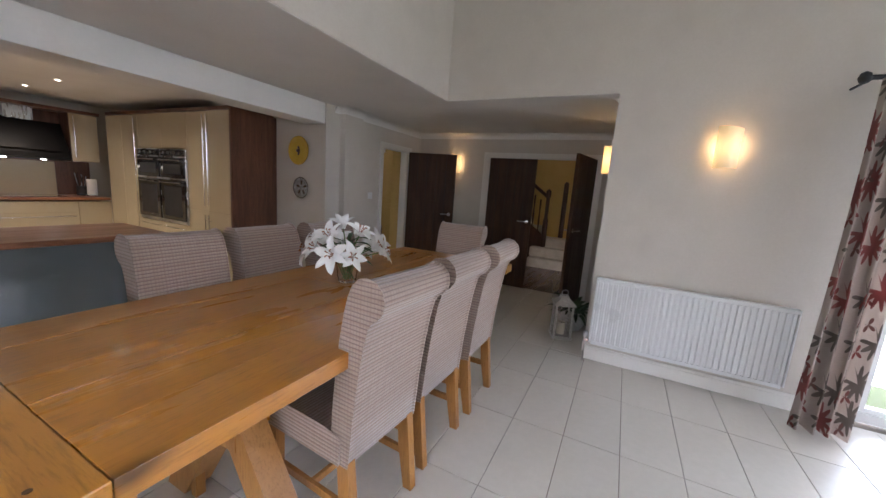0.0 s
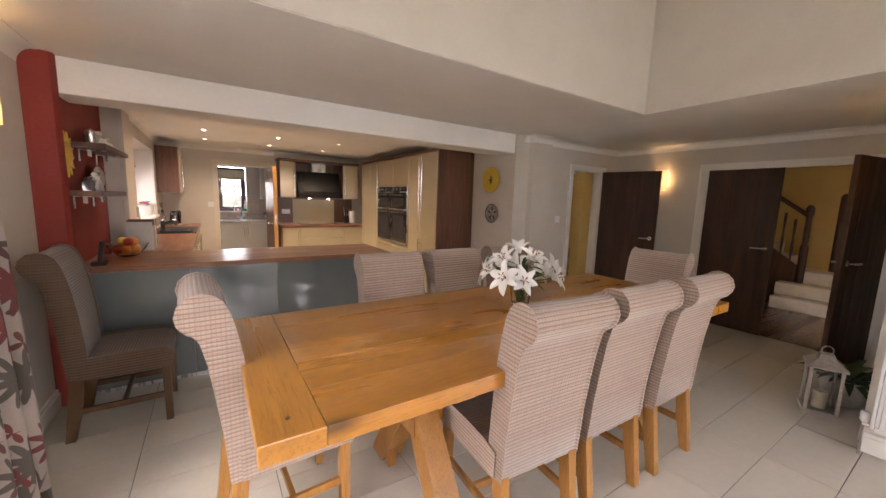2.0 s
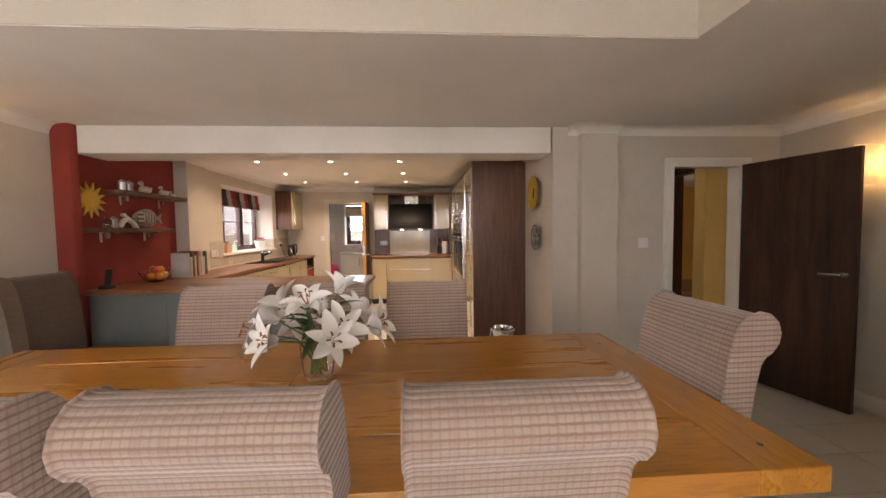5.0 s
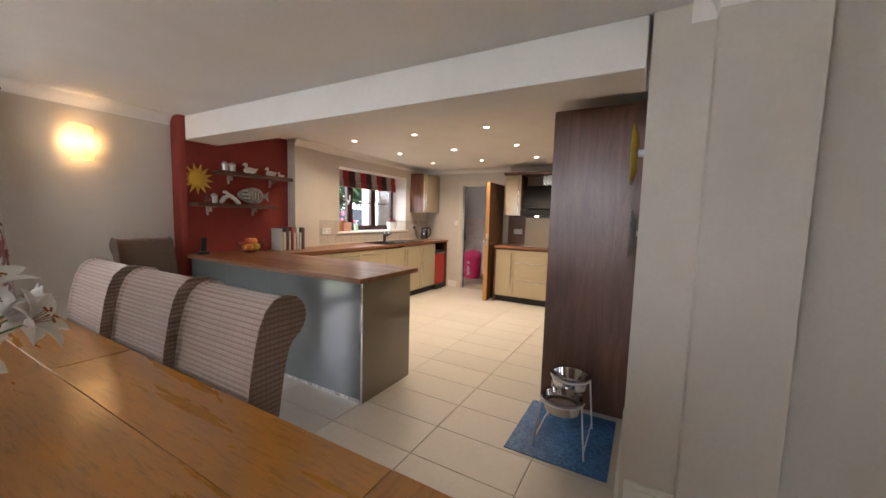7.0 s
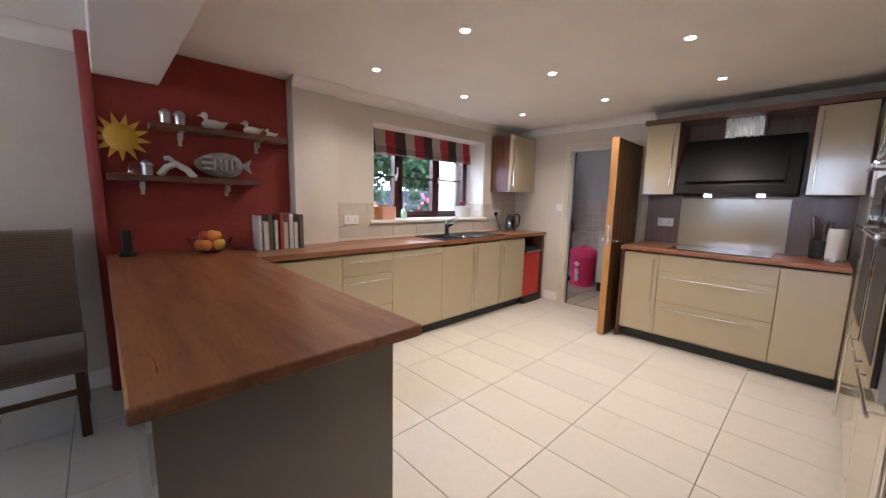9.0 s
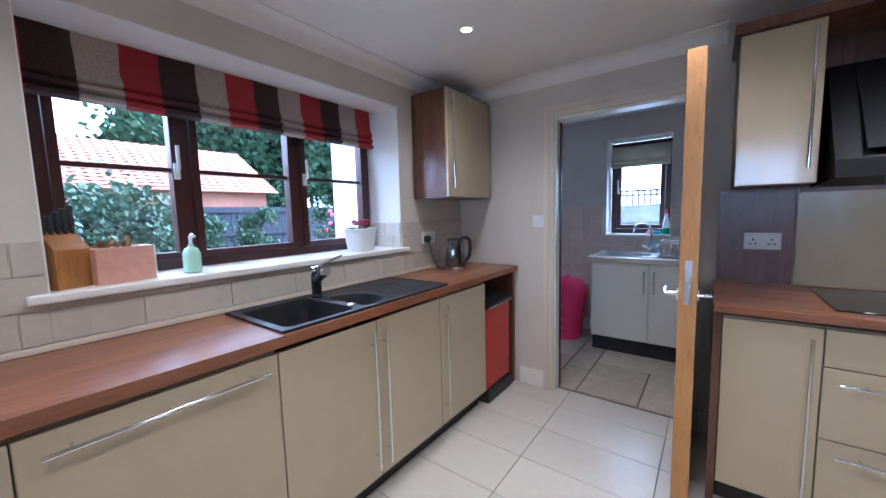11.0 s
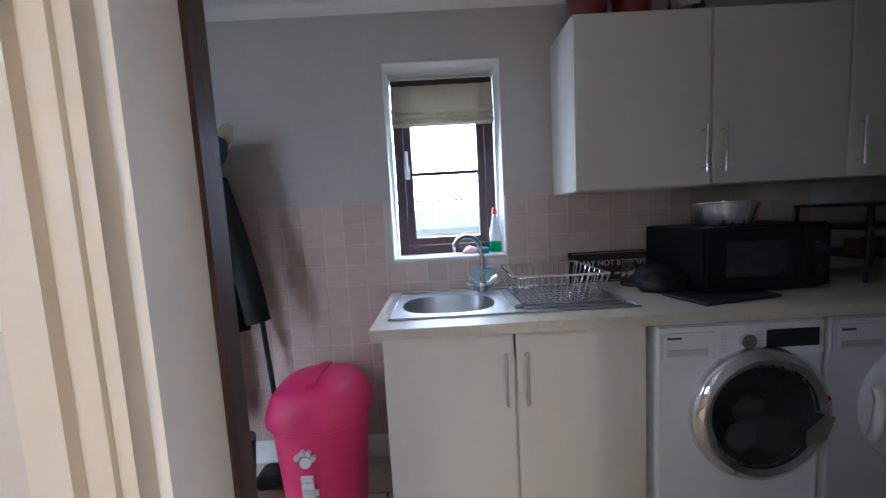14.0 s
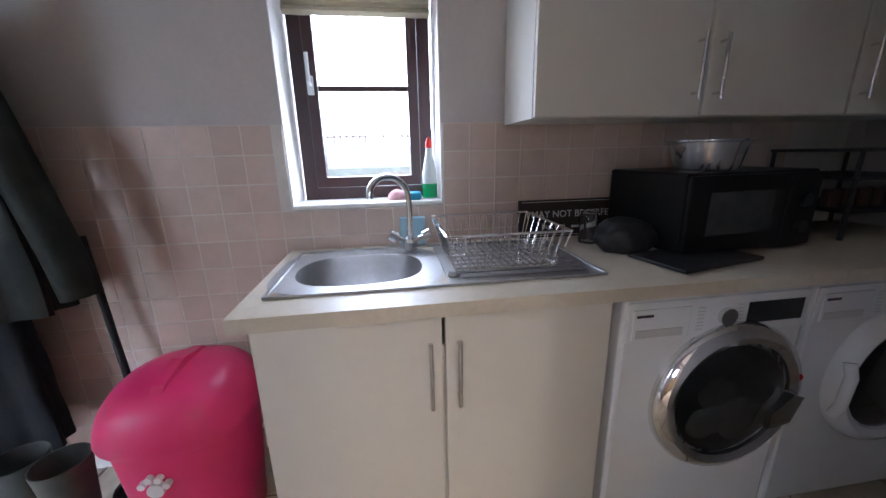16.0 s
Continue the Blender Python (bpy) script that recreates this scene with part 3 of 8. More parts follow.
def upvc(name, axis, at0, at1, a0, a1, z0, z1, splits, bars, material, label, w=0.042, opens=(), sw=0.03):
    """A framed window across an axis: outer frame, mullions at splits, a sash and glazing bar to each light."""
    mid = (at0 + at1) / 2
    loc = (mid, (a0 + a1) / 2, z0) if axis == "x" else ((a0 + a1) / 2, mid, z0)
    win = thing(name, label, "window", pose(*loc))
    win["kind"] = "structure"
    wpart("window_frame", frame_ring(bmesh.new(), axis, at0, at1, a0, a1, z0, z1, w), material, win)
    edges = [a0 + w] + [s for s in splits] + [a1 - w]
    for s in splits:
        bm = bmesh.new()
        if axis == "x":
            box(bm, at0, at1, s - w / 2, s + w / 2, z0 + w, z1 - w)
        else:
            box(bm, s - w / 2, s + w / 2, at0, at1, z0 + w, z1 - w)
        wpart("mullion", bm, material, win)
    for i, (p, q) in enumerate(zip(edges, edges[1:])):
        p0 = p + (w / 2 if i else 0)
        q0 = q - (w / 2 if i < len(splits) else 0)
        s0, s1 = min(at0, at1) + 0.012, max(at0, at1) + 0.012
        sash = wpart("sash", frame_ring(bmesh.new(), axis, s0, s1, p0 + 0.003, q0 - 0.003, z0 + w + 0.003, z1 - w - 0.003, sw), material, win)
        bm = bmesh.new()
        for zb in bars:
            if axis == "x":
                box(bm, mid - 0.008, mid + 0.02, p0 + sw, q0 - sw, zb - 0.009, zb + 0.009)
            else:
                box(bm, p0 + sw, q0 - sw, mid - 0.008, mid + 0.02, zb - 0.009, zb + 0.009)
        if bars:
            wpart("glazing_bar", bm, material, sash)
        g = B(mid - 0.002, mid + 0.002, p0 + 0.02, q0 - 0.02, z0 + w + 0.02, z1 - w - 0.02) if axis == "x" else B(p0 + 0.02, q0 - 0.02, mid - 0.002, mid + 0.002, z0 + w + 0.02, z1 - w - 0.02)
        pane = wpart("pane", g, PANE, sash)
        pane.visible_shadow = False
        if i in opens:
            a = q0 - 0.018 if opens[i] > 0 else p0 + 0.018
            zc = (z0 + z1) / 2 - 0.02
            bm = bmesh.new()
            if axis == "x":
                box(bm, s1, s1 + 0.012, a - 0.012, a + 0.012, zc - 0.035, zc + 0.035, bev=0.003)
                tube(bm, [(s1 + 0.01, a, zc), (s1 + 0.035, a, zc + 0.01), (s1 + 0.035, a, zc + 0.11)], 0.008, 8)
            else:
                box(bm, a - 0.012, a + 0.012, s1, s1 + 0.012, zc - 0.035, zc + 0.035, bev=0.003)
                tube(bm, [(a, s1 + 0.01, zc), (a, s1 + 0.035, zc + 0.01), (a, s1 + 0.035, zc + 0.11)], 0.008, 8)
            wpart("window_handle", bm, WPLASTIC, sash, "white window handle", True)
    return win


w1 = upvc("window_1", "y", 0.06, 0.12, -6.15, -4.57, 1.085, 2.0, (-5.60, -5.045), (1.53,), MAHOG, "three-light mahogany brown framed kitchen window", opens={2: -1, 0: 1})
setting("trim_kitchen_reveal", boxes((-6.17, -6.166, 0.12, 0.399, 1.086, 2.005), (-4.554, -4.55, 0.12, 0.399, 1.086, 2.005), (-6.166, -4.554, 0.12, 0.399, 2.001, 2.005)), WHITE, "white painted window reveal")
setting("trim_utility_reveal", boxes((-8.60, -8.421, 1.185, 1.189, 1.048, 2.0), (-8.60, -8.421, 1.751, 1.755, 1.048, 2.0), (-8.60, -8.421, 1.189, 1.751, 1.996, 2.0)), WHITE, "white painted window reveal")
setting("sill_kitchen", B(-6.22, -4.50, 0.12, 0.43, 1.055, 1.085, bev=0.006), GLOSS, "white painted window sill")
w2 = upvc("window_2", "x", -8.66, -8.60, 1.20, 1.74, 1.045, 1.98, (), (1.487,), MAHOG, "small mahogany brown framed utility window", w=0.05, sw=0.04, opens={0: -1})
setting("sill_utility", B(-8.60, -8.415, 1.187, 1.753, 1.03, 1.047, bev=0.004), GLOSS, "white painted window sill")
upvc("window_3", "x", 3.70, 3.76, 0.75, 2.13, 0.3, 2.7, (1.44,), (1.5,), WPLASTIC, "tall white framed gable window")
upvc("window_4", "x", 3.70, 3.76, 2.37, 3.75, 0.3, 2.7, (3.06,), (1.5,), WPLASTIC, "tall white framed gable window")
upvc("window_5", "y", 0.07, 0.13, -0.9, 0.8, 0.02, 2.12, (-0.05,), (), WPLASTIC, "white framed glazed patio door", w=0.07)
upvc("window_8", "x", -6.97, -6.91, -0.965, -0.135, 0.02, 2.055, (), (), WPLASTIC, "white framed glazed side door of the utility room", w=0.06)
upvc("window_6", "y", 4.37, 4.43, 1.98, 3.5, 0.02, 2.12, (2.74,), (), WPLASTIC, "white framed glazed patio door", w=0.07)


def striped_cloth(name):
    m, nodes, links, bsdf = shader(name)
    tc = nodes.new("ShaderNodeTexCoord")
    sep = nodes.new("ShaderNodeSeparateXYZ")
    wob = add_node(nodes, "ShaderNodeTexNoise", Scale=7.0, Detail=2.0)
    links.new(tc.outputs["Object"], wob.inputs["Vector"])
    links.new(tc.outputs["Object"], sep.inputs[0])
    ma = nodes.new("ShaderNodeMath")
    ma.operation = "MULTIPLY_ADD"
    links.new(wob.outputs[0], ma.inputs[0])
    ma.inputs[1].default_value = 0.02
    links.new(sep.outputs[0], ma.inputs[2])
    md = nodes.new("ShaderNodeMath")
    md.operation = "FLOORED_MODULO"
    links.new(ma.outputs[0], md.inputs[0])
    md.inputs[1].default_value = 0.39
    cr = nodes.new("ShaderNodeValToRGB")
    cr.color_ramp.interpolation = "CONSTANT"
    cr.color_ramp.elements[0].color = (0.36, 0.012, 0.022, 1)
    e = cr.color_ramp.elements[1]
    e.position, e.color = 0.33, (0.47, 0.40, 0.36, 1)
    e = cr.color_ramp.elements.new(0.66)
    e.color = (0.030, 0.010, 0.012, 1)
    dv = nodes.new("ShaderNodeMath")
    dv.operation = "DIVIDE"
    links.new(md.outputs[0], dv.inputs[0])
    dv.inputs[1].default_value = 0.39
    links.new(dv.outputs[0], cr.inputs[0])
    slub = add_node(nodes, "ShaderNodeTexNoise", Scale=160.0, Detail=3.0)
    links.new(tc.outputs["Object"], slub.inputs["Vector"])
    color = mixed(nodes, links, ramp(nodes, links, slub.outputs[0], 0.4, 1.2), cr.outputs[0], (0.1, 0.06, 0.06))
    links.new(color, bsdf.inputs["Base Color"])
    bsdf.inputs["Roughness"].default_value = 0.7
    bsdf.inputs["Transmission Weight"].default_value = 0.0
    bp = add_node(nodes, "ShaderNodeBump", Strength=0.3, Distance=0.003)
    links.new(slub.outputs[0], bp.inputs["Height"])
    links.new(bp.outputs[0], bsdf.inputs["Normal"])
    return m


def roman_blind(name, label, axis, at, a0, a1, top, drop, material, folds=3):
    """A raised roman blind: flat cloth with stacked soft folds at its foot and a head rail."""
    loc = (at, (a0 + a1) / 2, top) if axis == "x" else ((a0 + a1) / 2, at, top)
    t = thing(name, label, "blind", pose(*loc))
    prof = [(0.0, top), (0.006, top - drop * 0.5)]
    z = top - drop * 0.55
    step = drop * 0.45 / folds
    for k in range(folds):
        prof += [(0.022 + 0.004 * k, z - step * 0.35), (0.026 + 0.004 * k, z - step * 0.75), (0.008, z - step)]
        z -= step
    back = [(u - 0.006, zz) for u, zz in prof][::-1]
    bm = bmesh.new()
    n = 24
    rows = []
    for k in range(n + 1):
        a = a0 + (a1 - a0) * k / n
        rows.append([bm.verts.new((at + u + 0.003 * math.sin(k * 1.7), a, zz) if axis == "x" else (a, at + u + 0.003 * math.sin(k * 1.7), zz)) for u, zz in prof + back])
    c = len(rows[0])
    for p, q in zip(rows, rows[1:]):
        for k in range(c):
            bm.faces.new((p[k], p[(k + 1) % c], q[(k + 1) % c], q[k]))
    bm.faces.new(rows[0])
    bm.faces.new(rows[-1][::-1])
    wpart("cloth", bm, material, t, smooth=True)
    r = B(at - 0.03, at - 0.006, a0 + 0.005, a1 - 0.005, top - 0.03, top) if axis == "x" else B(a0 + 0.005, a1 - 0.005, at - 0.03, at - 0.006, top - 0.03, top)
    wpart("head_rail", r, WPLASTIC, t)
    return t


roman_blind("roman_blind", "raised roman blind in red, cream and plum stripes", "y", 0.175, -6.13, -4.56, 2.0, 0.25, striped_cloth("striped_blind_cloth"))
roman_blind("roman_blind", "raised plain cream roman blind over the small window", "x", -8.555, 1.205, 1.735, 1.935, 0.21, surface("cream_blind_cloth", (0.52, 0.47, 0.36), (0.58, 0.53, 0.42), 120, 0.85, 0.1))

# ---------- kitchen units ----------


def bar_handle(parent, p, q, out, r=0.006):
    """A straight bar handle between p and q, standing off along out on two posts."""
    p, q, out = Vector(p), Vector(q), Vector(out)
    bm = bmesh.new()
    rod(bm, p + out, q + out, r, 10)
    for f in (0.1, 0.9):
        c = p.lerp(q, f)
        rod(bm, c, c + out, r * 0.8, 8)
    return part("handle", bm, CHROME, parent, "polished bar handle", True)


def cabinet(name, label, m, w, d, z0, z1, fronts, body=CREAM, front=CREAM, kick=True, category="cabinet", side=None, standoff=0.03):
    """A fitted unit: body, then doors or drawers (kind, u0, u1, z0, z1, handle) on its face; local front looks to -y."""
    c = thing(name, label, category, m)
    part("body", B(0.001, w - 0.001, 0.0, d, z0, z1), side or body, c)
    if kick:
        part("plinth", B(0, w, 0.05, d, 0.0, z0 - 0.002), BLACKM, c, "black plinth")
    for kind, u0, u1, f0, f1, grip in fronts:
        f = part(kind, B(u0 + 0.002, u1 - 0.002, -0.019, -0.001, f0 + 0.002, f1 - 0.002, bev=0.003), front, c)
        if grip == "l":
            bar_handle(f, (u0 + 0.035, -0.019, f0 + 0.06), (u0 + 0.035, -0.019, f1 - 0.04), (0, -standoff, 0))
        elif grip == "r":
            bar_handle(f, (u1 - 0.035, -0.019, f0 + 0.06), (u1 - 0.035, -0.019, f1 - 0.04), (0, -standoff, 0))
        elif grip == "t":
            bar_handle(f, (u0 + 0.04, -0.019, f1 - 0.05), (u1 - 0.04, -0.019, f1 - 0.05), (0, -standoff, 0))
        elif grip in ("rs", "ls"):
            u = u1 - 0.035 if grip == "rs" else u0 + 0.035
            zt = f1 - 0.062 if f0 < 0.5 else f0 + 0.24
            bar_handle(f, (u, -0.019, zt - 0.19), (u, -0.019, zt), (0, -standoff, 0))
    return c


SOUTH = 0.88
base_fronts = [
    ("base_cabinet", -6.41, -5.92, [("door", 0, 0.49, 0.11, 0.845, "l")], "cream gloss base unit with one door"),
    ("base_cabinet", -5.92, -5.46, [("door", 0, 0.46, 0.11, 0.845, "l")], "cream gloss base unit under the sink"),
    ("base_cabinet", -5.46, -5.01, [("door", 0, 0.45, 0.11, 0.845, "r")], "cream gloss base unit under the sink"),
    ("base_cabinet", -5.01, -4.42, [("door", 0, 0.59, 0.11, 0.845, "t")], "cream gloss integrated dishwasher front"),
    ("base_cabinet", -4.42, -3.95, [("drawer", 0, 0.47, 0.11, 0.40, "t"), ("drawer", 0, 0.47, 0.40, 0.68, "t"), ("drawer", 0, 0.47, 0.68, 0.845, "t")], "cream gloss base unit with three drawers"),
    ("base_cabinet", -3.95, -3.35, [("door", 0, 0.60, 0.11, 0.845, "l")], "cream gloss corner base unit"),
]
for n, x0, x1, fr, lab in base_fronts:
    cabinet(n, lab, pose(x1, SOUTH, 0, 0, 0, 180), x1 - x0, 0.46, 0.10, 0.70 if "sink" in lab else 0.85, fr)
ep = thing("end_panel", "walnut end panel beside the small red fridge", "panel", pose(-6.84, 0.65, 0))
wpart("board", B(-6.865, -6.83, 0.405, 0.89, 0.0, 0.862), WALNUT, ep)
setting("worktop_bed", boxes((-6.83, -6.42, 0.40, 0.42, 0.0, 0.86)), WALNUT, "walnut back panel behind the small fridge")


def slab(name, label, x0, x1, y0, y1, z0, z1, material, holes=()):
    """A worktop with a rounded front edge, built as strips round any cut-outs."""
    t = thing(name, label, "worktop", pose((x0 + x1) / 2, (y0 + y1) / 2, z0))
    bm = bmesh.new()
    if not holes:
        box(bm, x0, x1, y0, y1, z0, z1, bev=0.006)
    else:
        hx0, hx1, hy0, hy1 = holes
        for b in ((x0, hx0, y0, y1), (hx1, x1, y0, y1), (hx0, hx1, y0, hy0), (hx0, hx1, hy1, y1)):
            wpart("section", B(*b, z0, z1), material, t)
        bm.free()
        return t
    wpart("slab", bm, material, t)
    return t


slab("worktop", "long walnut worktop under the kitchen window", -6.87, -3.36, 0.405, 0.915, 0.865, 0.903, WALX, (-5.99, -5.05, 0.46, 0.882))
slab("worktop", "wide walnut worktop on the peninsula", -3.357, -2.64, 0.292, 2.545, 0.865, 0.903, WALY)
slab("worktop", "walnut worktop beside the hob", -6.875, -6.25, 2.085, 3.57, 0.865, 0.903, WALY)
ups = thing("upstand", "thin pale worktop trim along the tiles", "trim", pose(-5.4, 0.41, 0.904))
wpart("strip", B(-6.87, -3.87, 0.4, 0.418, 0.9035, 0.925, bev=0.003), surface("cream_trim", (0.6, 0.52, 0.42), (0.64, 0.56, 0.45), 20, 0.4, 0.0), ups)

# peninsula
pen = thing("peninsula", "breakfast peninsula faced with grey gloss panels", "kitchen unit", pose(-3.0, 1.3, 0))
edges = [0.32, 0.92, 1.52, 2.515]
for a, b in zip(edges, edges[1:]):
    wpart("front_panel", B(-2.69, -2.672, a + 0.001, b - 0.001, 0.03, 0.863, bev=0.002), SLATE, pen)
wpart("plinth", B(-2.70, -2.68, 0.32, 2.52, 0.0, 0.03), STEEL, pen, "thin steel plinth")
wpart("end_panel", B(-3.25, -2.672, 2.516, 2.535, 0.0, 0.863, bev=0.002), surface("taupe_gloss_panel", (0.235, 0.205, 0.165), (0.25, 0.22, 0.18), 6, 0.14, 0.0, coat=0.6, spread=0.02), pen, "taupe gloss end panel")
wpart("body", B(-3.25, -2.695, 0.92, 2.514, 0.10, 0.862), CREAM, pen)
wpart("edge_strip", B(-2.676, -2.667, 2.53, 2.54, 0.0, 0.863), STEEL, pen, "steel corner strip")

# west run with hob
WEST = -6.29
cabinet("base_cabinet", "cream gloss base unit with one narrow door", pose(WEST, 2.12, 0, 0, 0, 90), 0.30, 0.58, 0.10, 0.85, [("door", 0, 0.30, 0.11, 0.845, "r")])
cabinet("base_cabinet", "cream gloss wide drawer unit under the hob", pose(WEST, 2.42, 0, 0, 0, 90), 0.80, 0.58, 0.10, 0.85, [("drawer", 0, 0.80, 0.11, 0.42, "t"), ("drawer", 0, 0.80, 0.42, 0.70, "t"), ("drawer", 0, 0.80, 0.70, 0.845, "")])
cabinet("base_cabinet", "cream gloss base unit in the corner", pose(WEST, 3.22, 0, 0, 0, 90), 0.36, 0.58, 0.10, 0.85, [("door", 0, 0.36, 0.11, 0.845, "")])
ep = thing("end_panel", "walnut end panel of the hob run", "panel", pose(-6.58, 2.105, 0))
wpart("board", B(-6.87, -6.275, 2.09, 2.118, 0.0, 0.863), WALNUT, ep)
cabinet("wall_cabinet", "cream gloss wall unit beside the cooker hood", pose(-6.54, 2.14, 0, 0, 0, 90), 0.27, 0.33, 1.39, 2.04, [("door", 0, 0.27, 1.39, 2.04, "r")], kick=False, side=WALNUT)
cabinet("wall_cabinet", "cream gloss wall unit beside the cooker hood", pose(-6.54, 3.28, 0, 0, 0, 90), 0.30, 0.33, 1.39, 2.04, [("door", 0, 0.30, 1.39, 2.04, "l")], kick=False, side=WALNUT)
bp_ = thing("back_panel", "dark walnut back panel behind the cooker hood", "panel", pose(-6.87, 2.8, 1.4))
wpart("board", B(-6.878, -6.855, 2.41, 3.28, 1.36, 2.08), WALNUT, bp_)
wpart("upstand", B(-6.878, -6.865, 2.10, 2.40, 0.905, 1.385), WALNUT, bp_)
wpart("upstand", B(-6.878, -6.865, 3.20, 3.57, 0.905, 1.385), WALNUT, bp_)
wpart("canopy", B(-6.86, -6.50, 2.12, 3.60, 2.043, 2.085), WALNUT, bp_)
sb = thing("splashback", "cream glass splashback behind the hob", "splashback", pose(-6.87, 2.8, 0.905))
wpart("glass", B(-6.878, -6.862, 2.403, 3.197, 0.905, 1.36, bev=0.001), CREAM, sb)
hood = thing("cooker_hood", "black glass angled cooker hood with steel chimney", "cooker hood", pose(-6.7, 2.84, 1.38))
bm = bmesh.new()
prism(bm, [(-6.85, 1.38), (-6.42, 1.40), (-6.44, 1.47), (-6.68, 1.88), (-6.85, 1.88)], "y", 2.44, 3.24)
wpart("canopy", bm, HOODBLACK, hood)
bm = bmesh.new()
prism(bm, [(-6.436, 1.50), (-6.43, 1.505), (-6.665, 1.86), (-6.67, 1.855)], "y", 2.52, 3.16)
wpart("glass_panel", bm, HOODBLACK, hood)
wpart("chimney", B(-6.85, -6.66, 2.72, 2.98, 1.885, 2.042, bev=0.003), STEEL, hood, "brushed steel chimney")
for y in (2.66, 3.02):
    wpart("hood_light", rod(bmesh.new(), (-6.6, y, 1.376), (-6.6, y, 1.384), 0.028, 16), SPOTLIT, hood, "lit warm hood lamp")
hob = thing("hob", "black glass hob set in the worktop", "hob", pose(-6.56, 2.8, 0.904))
wpart("glass", B(-6.80, -6.32, 2.45, 3.15, 0.9035, 0.909, bev=0.002), BLACK, hob)

# tall units and ovens
TALL = 3.605
cabinet("tall_cabinet", "cream gloss tall unit with wall of doors", pose(-6.28, TALL, 0), 0.86, 0.57, 0.10, 2.06, [("door", 0, 0.43, 0.11, 2.05, ""), ("door", 0.43, 0.86, 0.11, 2.05, "r")])
ov = cabinet("oven_housing", "cream gloss tall housing for two ovens", pose(-5.42, TALL, 0), 1.12, 0.57, 0.10, 2.06, [("drawer", 0, 0.56, 0.11, 0.70, "t"), ("drawer", 0.56, 1.12, 0.11, 0.70, "t"), ("door", 0, 0.56, 1.64, 2.05, ""), ("door", 0.56, 1.12, 1.64, 2.05, "")])
cabinet("tall_cabinet", "cream gloss tall larder unit with long handles", pose(-4.30, TALL, 0), 0.80, 0.57, 0.10, 2.06, [("door", 0, 0.40, 0.11, 0.92, "r"), ("door", 0, 0.40, 0.92, 2.05, "r"), ("door", 0.40, 0.80, 0.11, 0.92, "l"), ("door", 0.40, 0.80, 0.92, 2.05, "l")])
tp = thing("end_panel", "tall walnut veneer end panel of the unit run", "panel", pose(-3.48, 3.85, 0))
wpart("board", B(-3.498, -3.468, 3.588, 4.163, 0.0, 2.075, bev=0.0015), WALNUT, tp)
tc_ = thing("cornice_board", "dark walnut top board along the tall units", "trim", pose(-4.9, 3.8, 2.06))
wpart("board", B(-6.28, -3.50, 3.585, 4.15, 2.062, 2.10), WALNUT, tc_)


def oven(x):
    """A stainless double oven: control strip, small upper and tall lower glass door with bar handles."""
    o = thing("double_oven", "built-in steel and black glass double oven", "oven", pose(x, TALL - 0.02, 0.71), group="double ovens")
    part("fascia", B(0, 0.545, -0.02, 0, 0.0, 0.91, bev=0.003), STEEL, o)
    part("control_strip", B(0.01, 0.535, -0.026, -0.02, 0.83, 0.90, bev=0.001), BLACK, o)
    for k in range(4):
        part("knob", rod(bmesh.new(), (0.08 + 0.125 * k, -0.026, 0.865), (0.08 + 0.125 * k, -0.045, 0.865), 0.017, 16), STEEL, o)
    for z0, z1 in ((0.56, 0.81), (0.04, 0.54)):
        d = part("door", B(0.012, 0.533, -0.036, -0.02, z0, z1, bev=0.003), BLACK, o)
        bar_handle(d, (0.05, -0.036, z1 - 0.035), (0.495, -0.036, z1 - 0.035), (0, -0.035, 0), 0.008)
        part("window", B(0.08, 0.465, -0.0375, -0.036, z0 + 0.05, z1 - 0.08), BLACKM, d)
    return o


oven(-5.41)
oven(-4.853)
# corner wall unit by the window
cabinet("wall_cabinet", "wall unit with walnut sides and cream gloss door", pose(-6.30, 0.685, 0, 0, 0, 180), 0.55, 0.275, 1.41, 2.10, [("door", 0, 0.55, 1.41, 2.10, "l")], kick=False, side=WALNUT)

# sink and tap
sk = thing("kitchen_sink", "black composite sink with one and a half bowls", "sink", pose(-5.52, 0.67, 0.90))


def rounded(x0, x1, y0, y1, rs, n=6):
    """A level outline with its own radius at each corner, counter-clockwise from x0, y0."""
    pts = []
    for (cx, cy, sx, sy, start), r in zip(((x0, y0, 1, 1, 180), (x1, y0, -1, 1, 270), (x1, y1, -1, -1, 0), (x0, y1, 1, -1, 90)), rs):
        for k in range(n + 1):
            a = radians(start + 90 * k / n)
            pts.append((cx + sx * r + r * math.cos(a), cy + sy * r + r * math.sin(a)))
    return pts


def sunk_bowl(outline, top, depth, taper=0.018):
    """A bowl with a rolled lip, sloping sides and a closed foot under a level outline."""
    bm = bmesh.new()
    cx = sum(p[0] for p in outline) / len(outline)
    cy = sum(p[1] for p in outline) / len(outline)
    rings = []
    for inset, z in ((0.0, top), (0.003, top - 0.004), (0.006, top - 0.012), (taper, top - depth + 0.03), (taper + 0.02, top - depth)):
        row = []
        for x, y in outline:
            d = Vector((x - cx, y - cy))
            row.append(bm.verts.new((x - d.x / d.length * inset, y - d.y / d.length * inset, z)))
        rings.append(row)
    n = len(outline)
    for a, b in zip(rings, rings[1:]):
        for k in range(n):
            bm.faces.new((a[k], a[(k + 1) % n], b[(k + 1) % n], b[k]))
    bm.faces.new(rings[-1])
    return bm


